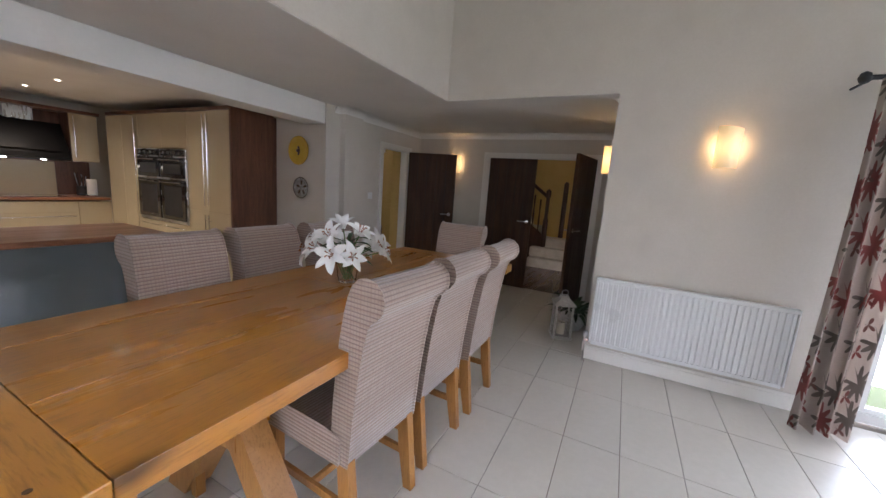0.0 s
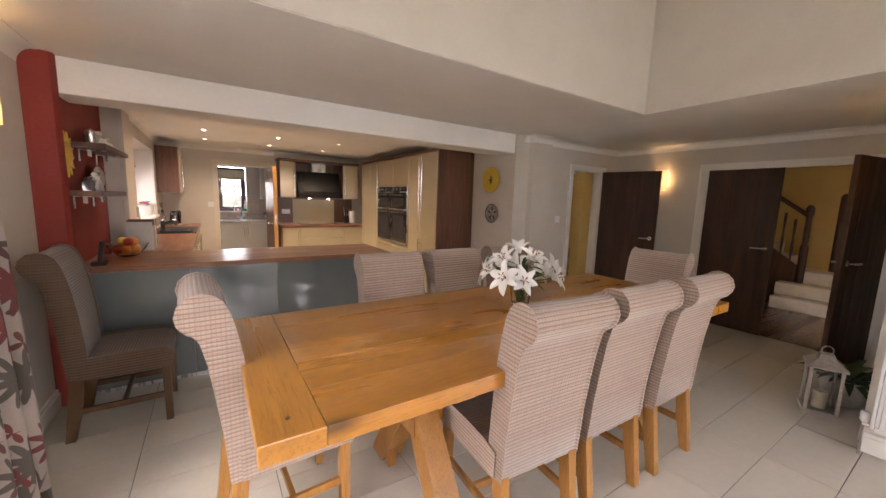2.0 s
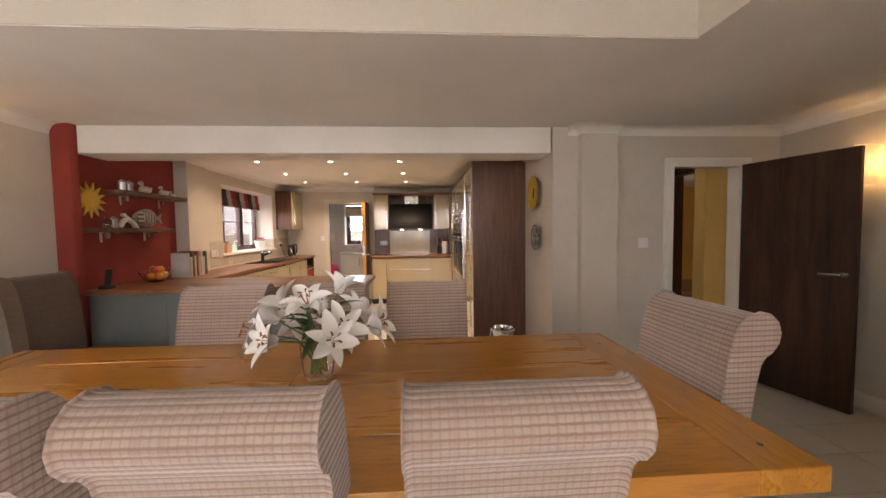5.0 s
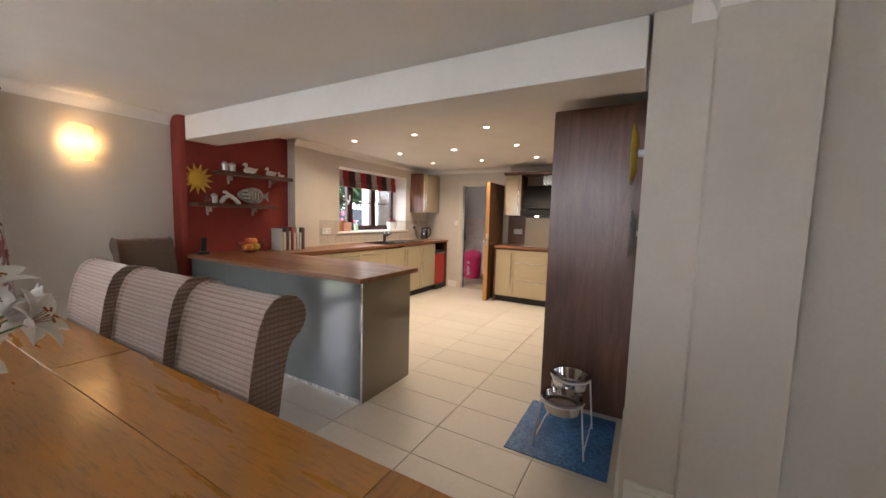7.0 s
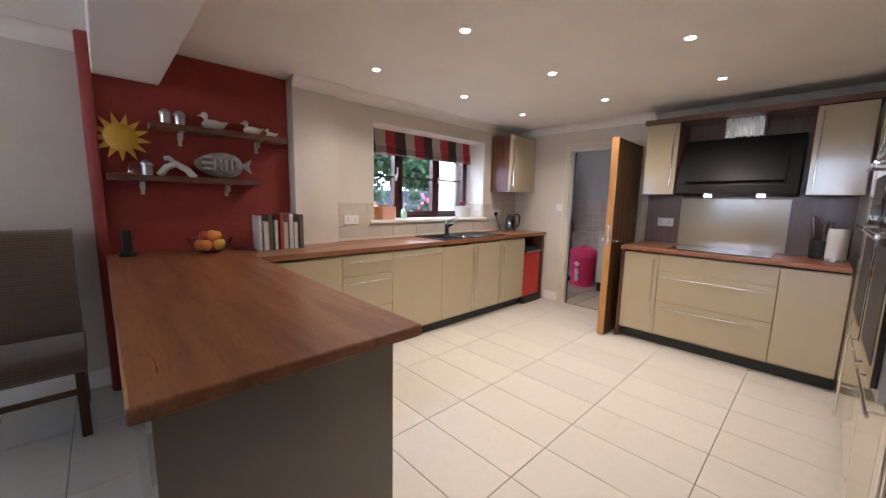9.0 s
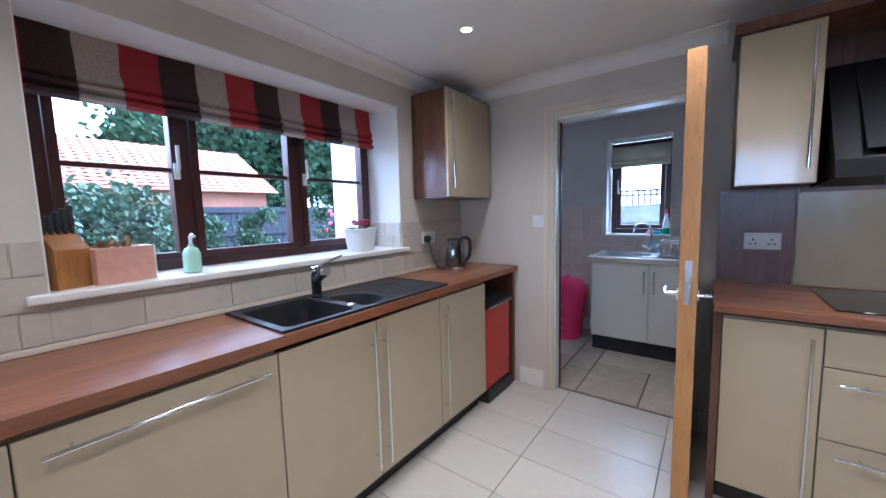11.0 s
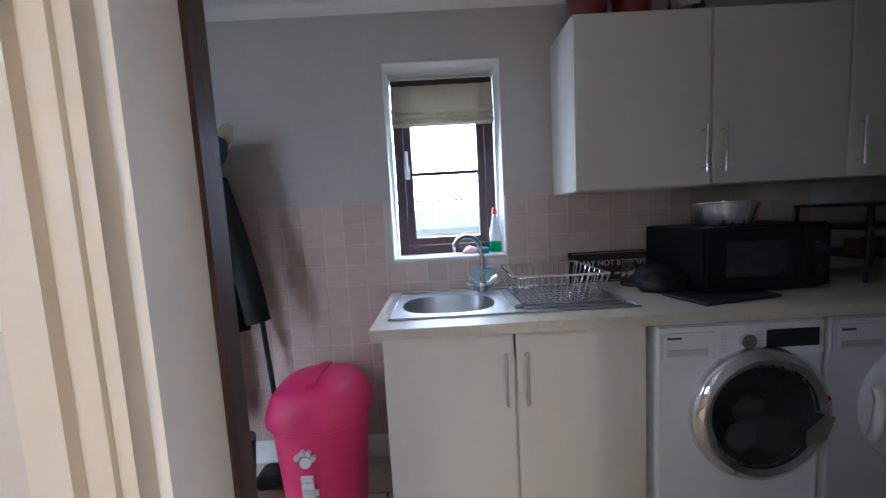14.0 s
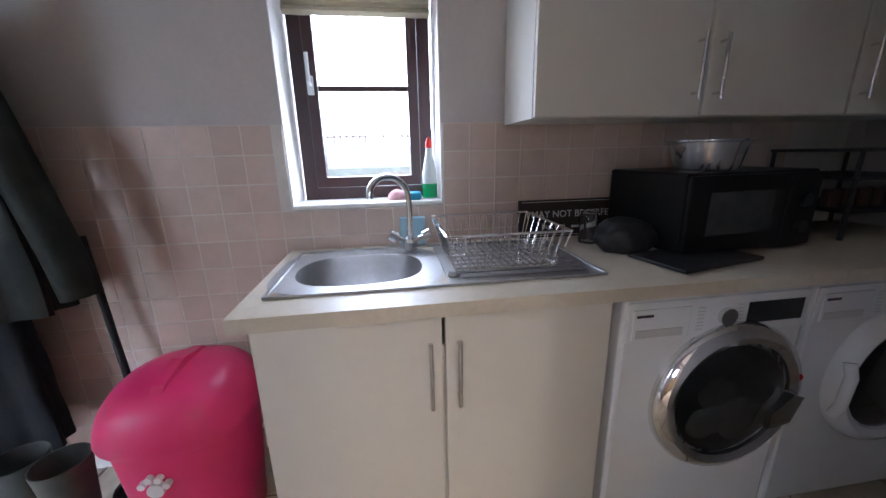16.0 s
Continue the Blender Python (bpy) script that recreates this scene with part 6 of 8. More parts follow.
part("bottle", lathe(bmesh.new(), [(0.028, 0), (0.033, 0.006), (0.033, 0.08), (0.024, 0.10), (0.011, 0.108), (0.011, 0.118)], 20), surface("green_soap", (0.42, 0.66, 0.50), (0.5, 0.72, 0.58), 10, 0.15, 0.0), so, smooth=True)
part("pump", tube(bmesh.new(), [(0, 0, 0.118), (0, 0, 0.15), (0, 0.02, 0.158), (0.0, 0.04, 0.15)], 0.007, 8), WPLASTIC, so, "white pump", True)
kb = thing("knife_block", "pale wooden knife block with black handled knives", "knife block", pose(-4.60, 0.31, 1.086, 0, 0, 25))
bm = bmesh.new()
prism(bm, [(-0.06, 0), (0.05, 0), (0.05, 0.13), (-0.02, 0.20), (-0.06, 0.17)], "x", -0.05, 0.05)
part("block", bm, OAKZ, kb)
for k in range(5):
    part("knife", B(-0.04 + 0.02 * k - 0.006, -0.04 + 0.02 * k + 0.006, -0.02, 0.0, 0.18, 0.28 - 0.012 * k, bev=0.003), BLACKM, kb)
ut = thing("utensil_jar", "dark jar full of kitchen utensils", "jar", pose(-6.68, 3.40, 0.904))
part("jar", lathe(bmesh.new(), [(0.05, 0), (0.055, 0.01), (0.055, 0.14), (0.048, 0.14), (0.045, 0.02), (0.004, 0.02)], 20, cap=False), BLACKM, ut, smooth=True)
for k in range(7):
    a = k * 0.9
    part("utensil", tube(bmesh.new(), [(0.02 * math.cos(a), 0.02 * math.sin(a), 0.03), (0.06 * math.cos(a), 0.06 * math.sin(a), 0.27 + 0.01 * k)], 0.006, 6), STEEL if k % 2 else DARKDOOR, ut)
kr = thing("kitchen_roll", "white paper kitchen roll on a holder", "kitchen roll", pose(-6.60, 3.49, 0.904))
part("base", lathe(bmesh.new(), [(0.07, 0), (0.07, 0.012), (0.01, 0.014)], 24), STEEL, kr)
part("roll", lathe(bmesh.new(), [(0.055, 0.015), (0.057, 0.02), (0.057, 0.235), (0.055, 0.24), (0.02, 0.24)], 28), surface("paper", (0.74, 0.73, 0.70), (0.78, 0.77, 0.74), 60, 0.9, 0.05), kr, smooth=True)

# red wall shelves
SHELFW = wood("shelf_walnut", (0.16, 0.075, 0.045), (0.10, 0.045, 0.028), "x", 0.45, 12)
for z, x0, x1 in ((1.708, -3.738, -2.90), (1.375, -3.517, -2.68)):
    s = thing("wall_shelf", "floating walnut shelf on steel brackets", "shelf", pose((x0 + x1) / 2, 0.37, z), group="red wall shelves")
    wpart("board", B(x0, x1, 0.292, 0.47, z, z + 0.036, bev=0.003), SHELFW, s)
    for f in (0.22, 0.80):
        x = x0 + (x1 - x0) * f
        wpart("bracket", boxes((x - 0.012, x + 0.012, 0.291, 0.296, z - 0.085, z), (x - 0.012, x + 0.012, 0.296, 0.44, z - 0.006, z - 0.001), (x - 0.012, x + 0.012, 0.34, 0.36, z - 0.05, z - 0.006)), STEEL, s)
su = thing("sun_plaque", "yellow pottery sun with pointed rays", "wall ornament", pose(-2.765, 0.292, 1.645, -90, 0, 0))
SUNY = surface("sun_glaze", (0.62, 0.34, 0.03), (0.70, 0.44, 0.06), 26, 0.35, 0.08, wear=0.3)
part("face", lathe(bmesh.new(), [(0.082, 0), (0.085, 0.008), (0.07, 0.022), (0.035, 0.03), (0.003, 0.031)], 28), SUNY, su, smooth=True)
for k in range(13):
    bm = bmesh.new()
    prism(bm, [(-0.018, 0.082), (0.018, 0.082), (0.010, 0.115), (0.0, 0.15), (-0.010, 0.115)], "z", 0.002, 0.013)
    part("ray", bm, SUNY, su, m=Matrix.Rotation(k * 2 * math.pi / 13, 4, "Z"))
fp = thing("fish_plate", "striped pottery fish platter on the shelf", "platter", pose(-3.286, 0.34, 1.412))
bm = bmesh.new()
n = 32
ring_o, ring_i = [], []
pts = []
for k in range(n):
    a = 2 * math.pi * k / n
    pts.append((0.155 * math.cos(a), 0.088 * math.sin(a) * (1 - 0.25 * math.cos(a))))
c0 = bm.verts.new((0, 0.022, 0.10))
outer = [bm.verts.new((x, 0.0, z + 0.10)) for x, z in pts]
inner = [bm.verts.new((x * 0.7, 0.02, z * 0.7 + 0.10)) for x, z in pts]
for k in range(n):
    j = (k + 1) % n
    bm.faces.new((outer[k], outer[j], inner[j], inner[k]))
    bm.faces.new((inner[k], inner[j], c0))
bm.faces.new(outer[::-1])
part("body", bm, PG, fp, smooth=True)
bm = bmesh.new()
prism(bm, [(-0.145, 0.09), (-0.215, 0.045), (-0.195, 0.10), (-0.215, 0.155), (-0.145, 0.11)], "y", 0.0, 0.012)
part("tail", bm, PG, fp)
PALE = surface("pale_glaze", (0.60, 0.57, 0.52), (0.68, 0.65, 0.60), 30, 0.3, 0.03)
for k in range(6):
    z = 0.05 + 0.02 * k
    ww = 0.05 * math.sqrt(max(0.05, 1 - ((z - 0.10) / 0.075) ** 2))
    part("stripe", B(0.06 - ww * 0.4, 0.06 + ww, 0.016, 0.024, z - 0.004, z + 0.004, bev=0.002), PALE if k % 2 else INK, fp)
for k in range(8):
    part("scale_mark", B(-0.10 + 0.018 * k, -0.094 + 0.018 * k, 0.014, 0.0215, 0.065, 0.135, bev=0.001), PALE if k % 2 else INK, fp)


def ornament(x, z, kind, s=1.0):
    """Small pottery animals and pots on the shelves."""
    labels = {"duck": "small glazed pottery duck", "pot": "small steel lidded pot", "horse": "reclining pale pottery figure of a horse", "jar": "small clear glass jar"}
    t = thing("ornament", labels[kind], "ornament", pose(x, 0.38, z))
    bm = bmesh.new()
    if kind == "duck":
        bmesh.ops.create_uvsphere(bm, u_segments=16, v_segments=10, radius=0.04 * s, matrix=Matrix.Translation((0, 0, 0.032 * s)) @ Matrix.Diagonal((1.6, 0.9, 0.8, 1)))
        bmesh.ops.create_uvsphere(bm, u_segments=12, v_segments=8, radius=0.02 * s, matrix=Matrix.Translation((0.045 * s, 0, 0.085 * s)))
        rod(bm, (0.035 * s, 0, 0.05 * s), (0.045 * s, 0, 0.085 * s), 0.012 * s, 10)
        rod(bm, (0.06 * s, 0, 0.083 * s), (0.085 * s, 0, 0.078 * s), 0.008 * s, 8, 0.002)
        rod(bm, (-0.05 * s, 0, 0.04 * s), (-0.085 * s, 0, 0.06 * s), 0.018 * s, 8, 0.003)
        part("figure", bm, PALE, t, smooth=True)
    elif kind == "pot":
        lathe(bm, [(0.028, 0), (0.03, 0.01), (0.03, 0.06), (0.034, 0.065), (0.034, 0.075), (0.02, 0.09), (0.006, 0.10)], 18)
        part("figure", bm, STEEL, t, smooth=True)
    elif kind == "jar":
        lathe(bm, [(0.03, 0), (0.035, 0.02), (0.03, 0.06), (0.018, 0.075), (0.02, 0.09)], 18)
        part("figure", bm, GLASS, t, smooth=True)
    else:
        tube(bm, [(-0.10, 0, 0.0), (-0.06, 0, 0.05), (0.0, 0, 0.085), (0.05, 0, 0.06), (0.09, 0, 0.005)], 0.022, 12)
        tube(bm, [(0.0, 0, 0.085), (0.035, 0, 0.12), (0.06, 0, 0.115)], 0.015, 10)
        part("figure", bm, PALE, t, smooth=True)
    return t


ornament(-2.988, 1.745, "pot"), ornament(-3.065, 1.745, "pot"), ornament(-3.257, 1.745, "duck", 1.1), ornament(-3.507, 1.745, "duck", 0.95), ornament(-3.641, 1.745, "duck", 0.6)
ornament(-2.815, 1.412, "jar"), ornament(-2.873, 1.412, "pot"), ornament(-3.026, 1.412, "horse")
# things on the peninsula
fb = thing("fruit_bowl", "clear glass bowl piled with oranges and lemons", "bowl", pose(-3.17, 0.50, 0.904))
part("glass_bowl", lathe(bmesh.new(), [(0.05, 0), (0.07, 0.01), (0.115, 0.06), (0.135, 0.10), (0.132, 0.10), (0.11, 0.062), (0.066, 0.014), (0.004, 0.008)], 28, cap=False), GLASS, fb, smooth=True)
ORANGE = surface("orange_peel", (0.70, 0.24, 0.03), (0.76, 0.30, 0.05), 120, 0.45, 0.1)
LEMON = surface("lemon_peel", (0.72, 0.50, 0.05), (0.78, 0.56, 0.08), 120, 0.45, 0.1)
REDAP = surface("red_apple", (0.40, 0.03, 0.02), (0.55, 0.10, 0.04), 20, 0.3, 0.02)
for k in range(10):
    a = k * 2.4
    r, z = (0.06, 0.055) if k < 6 else (0.035, 0.115)
    f = thing("fruit", "ripe fruit in a glass bowl", "fruit", pose(-3.17 + r * math.cos(a), 0.50 + r * math.sin(a), 0.904 + z), group="fruit in the bowl")
    bm = bmesh.new()
    bmesh.ops.create_uvsphere(bm, u_segments=16, v_segments=12, radius=0.036, matrix=Matrix.Diagonal((1.0, 1.0, 0.93, 1)))
    part("flesh", bm, (ORANGE, LEMON, REDAP)[k % 3], f, smooth=True)
for k in range(9):
    wd = rnd.uniform(0.016, 0.034)
    h = rnd.uniform(0.20, 0.27) if k else 0.25
    x = -3.46 - 0.036 * k
    b = thing("book", "upright cookery book on the worktop", "book", pose(x, 0.54, 0.904, 0, 0, rnd.uniform(-4, 4)), group="cookery books")
    ink = ((0.62, 0.62, 0.58), (0.60, 0.56, 0.48), (0.10, 0.08, 0.07), (0.66, 0.62, 0.55), (0.35, 0.07, 0.05), (0.5, 0.46, 0.4))[k % 6]
    part("cover", boxes((-wd / 2, -wd / 2 + 0.002, -0.09, 0.09, 0, h), (wd / 2 - 0.002, wd / 2, -0.09, 0.09, 0, h), (-wd / 2, wd / 2, 0.088, 0.09, 0, h)), surface("book_cover", ink, tuple(v * 0.85 for v in ink), 20, 0.4, 0.0), b)
    part("pages", B(-wd / 2 + 0.0025, wd / 2 - 0.0025, -0.086, 0.0875, 0.003, h - 0.003), surface("page_edges", (0.62, 0.58, 0.48), (0.68, 0.64, 0.55), 160, 0.9, 0.05, stretch=(8, 1, 0.1)) if k == 0 else bpy.data.materials["page_edges"], b)
ph = thing("cordless_phone", "black cordless phone standing in its cradle", "telephone", pose(-2.74, 0.41, 0.904))
part("cradle", B(-0.045, 0.045, -0.04, 0.04, 0, 0.03, bev=0.01), BLACKM, ph)
part("handset", B(-0.024, 0.024, -0.012, 0.014, 0.02, 0.17, bev=0.009), BLACKM, ph, m=pose(0, 0, 0, -8, 0, 0))
cd2 = thing("photo_frame", "small framed card beside the books", "picture frame", pose(-3.36, 0.45, 0.904))
part("card", B(-0.05, 0.05, -0.004, 0.004, 0, 0.13, bev=0.001), GLASS, cd2, m=pose(0, 0, 0, -10, 0, 0))

# ---------- utility room ----------
ub = cabinet("base_cabinet", "off-white double sink unit with two doors", pose(-7.845, 1.20, 0, 0, 0, 90), 0.93, 0.56, 0.145, 0.74, [("door", 0, 0.463, 0.15, 0.836, "rs"), ("door", 0.467, 0.93, 0.15, 0.836, "ls")], body=UWHITE, front=UWHITE)
slab("worktop", "cream mottled laminate worktop in the utility room", -8.41, -7.80, 1.165, 3.65, 0.840, 0.878, STONECREAM, (-8.29, -7.96, 1.235, 1.655))
us = thing("steel_sink", "stainless steel sink with oval bowl and drainer", "sink", pose(-8.1, 1.65, 0.878))
bm = bmesh.new()
rim_o, rim_i, low_i = [], [], []
n = 40
cx, cy = -8.125, 1.445
for k in range(n):
    a = 2 * math.pi * k / n
    cc, ss = math.cos(a), math.sin(a)
    sup = (abs(cc) ** 4 + abs(ss) ** 4) ** -0.25
    rim_o.append(bm.verts.new((cx + 0.215 * cc * sup, cy + 0.255 * ss * sup, 0.881)))
    rim_i.append(bm.verts.new((cx + 0.155 * cc * sup ** 0.5, cy + 0.195 * ss * sup ** 0.5, 0.878)))
    low_i.append(bm.verts.new((cx + 0.13 * cc * sup ** 0.5, cy + 0.165 * ss * sup ** 0.5, 0.755)))
for k in range(n):
    j = (k + 1) % n
    bm.faces.new((rim_o[k], rim_o[j], rim_i[j], rim_i[k]))
    bm.faces.new((rim_i[k], rim_i[j], low_i[j], low_i[k]))
bm.faces.new(low_i)
wpart("bowl", bm, SINKSTEEL, us, smooth=True)
wpart("rim", boxes((-8.345, -7.905, 1.215, 1.222, 0.879, 0.886), (-8.345, -7.905, 2.150, 2.157, 0.879, 0.886), (-8.345, -8.338, 1.222, 2.150, 0.879, 0.886), (-7.912, -7.905, 1.222, 2.150, 0.879, 0.886)), SINKSTEEL, us)
wpart("drainer", B(-8.338, -7.912, 1.70, 2.150, 0.8785, 0.8815), SINKSTEEL, us)
for k in range(9):
    wpart("rib", B(-8.31 + 0.043 * k, -8.295 + 0.043 * k, 1.74, 2.12, 0.8815, 0.886, bev=0.002, seg=1), SINKSTEEL, us)
wpart("waste", lathe(bmesh.new(), [(0.035, 0.0), (0.035, 0.004), (0.012, 0.003), (0.003, 0.003)], 20, (cx, cy, 0.756)), CHROME, us)
wpart("overflow_plug", lathe(bmesh.new(), [(0.018, 0.0), (0.02, 0.006), (0.012, 0.016), (0.003, 0.017)], 16, (-7.98, 1.72, 0.8815)), SINKSTEEL, us, smooth=True)
ta = thing("mixer_tap", "chrome swan-neck mixer tap with cross handles", "tap", pose(-8.30, 1.615, 0.884))
part("base", lathe(bmesh.new(), [(0.026, 0), (0.026, 0.03), (0.015, 0.04), (0.014, 0.07)], 20), CHROME, ta, smooth=True)
part("spout", tube(bmesh.new(), bend([(0, 0, 0.06), (0, 0, 0.18), (0.01, -0.015, 0.235), (0.04, -0.05, 0.265), (0.08, -0.095, 0.268), (0.11, -0.125, 0.24), (0.115, -0.13, 0.205)]), 0.011, 12), CHROME, ta, smooth=True)
for sy in (-1, 1):
    bm = bmesh.new()
    rod(bm, (0, 0, 0.025), (0.01, sy * 0.05, 0.05), 0.010, 10)
    rod(bm, (0.01, sy * 0.05, 0.05), (0.014, sy * 0.075, 0.064), 0.019, 12)
    part("cross_handle", bm, CHROME, ta, smooth=True)
dr = thing("dish_rack", "chrome wire dish rack on the drainer", "dish rack", pose(-8.10, 1.875, 0.886))
bm = bmesh.new()
X0, X1, Y0, Y1 = -0.16, 0.13, -0.15, 0.15
top = [(X0 - 0.03, Y0 - 0.03, 0.12), (X1 + 0.03, Y0 - 0.03, 0.12), (X1 + 0.03, Y1 + 0.03, 0.12), (X0 - 0.03, Y1 + 0.03, 0.12), (X0 - 0.03, Y0 - 0.03, 0.12)]
for p, q in zip(top, top[1:]):
    rod(bm, p, q, 0.004, 6)
bot = [(X0, Y0, 0.012), (X1, Y0, 0.012), (X1, Y1, 0.012), (X0, Y1, 0.012), (X0, Y0, 0.012)]
for p, q in zip(bot, bot[1:]):
    rod(bm, p, q, 0.0035, 6)
part("rim", bm, CHROME, dr)
for k in range(15):
    f = k / 14
    y = Y0 + (Y1 - Y0) * f
    yt = Y0 - 0.03 + (Y1 - Y0 + 0.06) * f
    part("wire", tube(bmesh.new(), [(X0 - 0.03, yt, 0.12), (X0, y, 0.012), (X1, y, 0.012), (X1 + 0.03, yt, 0.12)], 0.0022, 5), CHROME, dr)
for k in range(7):
    x = X0 + (X1 - X0) * (k + 0.5) / 7
    xt = x + (x - 0) * 0.12
    part("wire", tube(bmesh.new(), [(xt, Y0 - 0.03, 0.12), (x, Y0, 0.012), (x, Y1, 0.012), (xt, Y1 + 0.03, 0.12)], 0.0022, 5), CHROME, dr)
for k in range(8):
    y = Y0 + 0.02 + (Y1 - Y0 - 0.04) * k / 7
    part("plate_divider", tube(bmesh.new(), [(-0.09, y, 0.014), (-0.05, y + 0.006, 0.07), (-0.02, y, 0.014)], 0.0016, 5), CHROME, dr)


def write(body, size, parent, m, material, align="LEFT"):
    """Raised lettering in the built-in font, made into a mesh part."""
    cu = bpy.data.curves.new("lettering", "FONT")
    cu.body, cu.size, cu.extrude, cu.align_x = body, size, 0.0006, align
    tmp = bpy.data.objects.new("lettering", cu)
    data = bpy.data.meshes.new_from_object(tmp)
    bpy.data.objects.remove(tmp)
    data.materials.append(material)
    ob = new("lettering", data)
    ob.parent = parent
    ob.matrix_basis = m
    return ob


sg = thing("wooden_sign", "dark brown plaque with white lettering leaning on tiles", "sign", pose(-8.385, 2.31, 0.879))
SIGN = surface("dark_brown_sign", (0.030, 0.017, 0.015), (0.045, 0.026, 0.022), 20, 0.5, 0.02)
brd = part("board", B(-0.012, 0.004, -0.245, 0.245, 0.0, 0.155, bev=0.002), SIGN, sg, m=pose(0, 0, 0, 0, -6, 0))
CHALK = surface("white_sign_paint", (0.66, 0.64, 0.60), (0.72, 0.70, 0.66), 40, 0.7, 0.0)
write("I MAY NOT BE PERFECT", 0.039, brd, pose(0.005, -0.215, 0.082, 90, 0, 90), CHALK)
write("but my", 0.036, brd, pose(0.005, -0.15, 0.034, 90, 0, 90), CHALK)
part("text_bar", boxes((0.004, 0.005, -0.02, 0.03, 0.036, 0.046), (0.004, 0.005, 0.045, 0.11, 0.036, 0.046), (0.004, 0.005, 0.125, 0.17, 0.036, 0.046)), CHALK, brd)
part("border", boxes((0.004, 0.005, -0.235, 0.235, 0.145, 0.147), (0.004, 0.005, -0.235, 0.235, 0.008, 0.010)), CHALK, brd)
gj = thing("glass_jar", "small clear glass jar before the sign", "jar", pose(-8.27, 2.30, 0.879))
part("vessel", lathe(bmesh.new(), [(0.032, 0), (0.036, 0.006), (0.036, 0.10), (0.030, 0.115), (0.034, 0.12), (0.031, 0.12), (0.033, 0.10), (0.032, 0.01), (0.004, 0.008)], 24, cap=False), GLASS, gj, smooth=True)
mw = thing("microwave", "black microwave oven with dark glass door", "microwave", pose(-8.20, 2.73, 0.879, 0, 0, 4))
part("body", B(-0.19, 0.17, -0.28, 0.26, 0.008, 0.27, bev=0.008), HOODBLACK, mw)
dd = part("door", B(0.171, 0.186, -0.275, 0.12, 0.015, 0.262, bev=0.004), HOODBLACK, mw)
part("window", B(0.1865, 0.188, -0.20, 0.06, 0.07, 0.21, bev=0.001), surface("grey_mesh_glass", (0.035, 0.038, 0.042), (0.05, 0.053, 0.058), 300, 0.2, 0.02), dd, "grey mesh window")
part("control_panel", B(0.171, 0.184, 0.125, 0.255, 0.015, 0.262, bev=0.003), HOODBLACK, mw)
for z in (0.08, 0.17):
    part("knob", rod(bmesh.new(), (0.184, 0.19, z), (0.20, 0.19, z), 0.022, 16), BLACKM, mw)
sbw = thing("steel_bowl", "steel colander bowl upside on the microwave", "bowl", pose(-8.16, 2.66, 1.15))
part("dish", lathe(bmesh.new(), [(0.09, 0), (0.098, 0.006), (0.118, 0.092), (0.135, 0.096), (0.135, 0.10), (0.114, 0.096), (0.094, 0.01), (0.004, 0.008)], 32, cap=False), STEEL, sbw, smooth=True)
bgc = thing("black_bag", "crumpled black bag on the worktop", "bag", pose(-8.14, 2.36, 0.879))
bm = bmesh.new()
bmesh.ops.create_icosphere(bm, subdivisions=4, radius=0.075)
for v in bm.verts:
    k = 1 + 0.28 * noise.noise(v.co * 14) + 0.12 * noise.noise(v.co * 40)
    v.co = Vector((v.co.x * 1.0 * k, v.co.y * 1.35 * k, max(-0.05, v.co.z * 0.85 * k) + 0.05))
part("cloth", bm, BLACKM, bgc, smooth=True)
bt = thing("black_tray", "thin black tray on the worktop", "tray", pose(-7.99, 2.50, 0.879))
part("sheet", B(-0.10, 0.10, -0.16, 0.19, 0.0, 0.012, bev=0.003), BLACKM, bt, m=pose(0, 0, 0, 0, 0, 12))
rk = thing("black_rack", "dark wire shelf rack behind the microwave", "rack", pose(-8.22, 3.36, 0.879))
for y in (-0.16, 0.22):
    for x in (-0.16, 0.14):
        part("post", rod(bmesh.new(), (x, y, 0), (x, y, 0.33), 0.008, 8), BLACKM, rk)
for z in (0.10, 0.22, 0.32):
    part("shelf", B(-0.17, 0.15, -0.17, 0.23, z, z + 0.012), BLACKM, rk)
for k in range(5):
    part("jar", rod(bmesh.new(), (0.05, -0.12 + 0.07 * k, 0.1125), (0.05, -0.12 + 0.07 * k, 0.18), 0.026, 14), DARKDOOR, rk)
cabinet("wall_cabinet", "off-white wall unit with two doors", pose(-8.14, 2.0, 0, 0, 0, 90), 1.14, 0.275, 1.325, 2.03, [("door", 0, 0.566, 1.325, 2.03, "rs"), ("door", 0.574, 1.14, 1.325, 2.03, "ls")], body=UWHITE, front=UWHITE, kick=False)
cabinet("wall_cabinet", "off-white wall unit with one door", pose(-8.14, 3.145, 0, 0, 0, 90), 0.50, 0.275, 1.325, 2.03, [("door", 0, 0.50, 1.325, 2.03, "ls")], body=UWHITE, front=UWHITE, kick=False)
DRED = surface("dark_red_glaze", (0.16, 0.015, 0.02), (0.22, 0.025, 0.03), 20, 0.3, 0.02)
for y in (2.12, 2.31):
    fpz = thing("flower_pot", "dark red glazed pot on the wall units", "plant pot", pose(-8.25, y, 2.031), group="red pots")
    part("pot", lathe(bmesh.new(), [(0.06, 0), (0.065, 0.005), (0.085, 0.13), (0.09, 0.135), (0.09, 0.16), (0.08, 0.16), (0.06, 0.02), (0.004, 0.02)], 24, cap=False), DRED, fpz, smooth=True)
gl = thing("glass_jug", "clear glass jug on the wall units", "jug", pose(-8.26, 2.55, 2.031))
part("vessel", lathe(bmesh.new(), [(0.06, 0), (0.075, 0.05), (0.06, 0.12), (0.065, 0.15), (0.062, 0.15), (0.056, 0.12), (0.07, 0.05), (0.004, 0.01)], 24, cap=False), GLASS, gl, smooth=True)


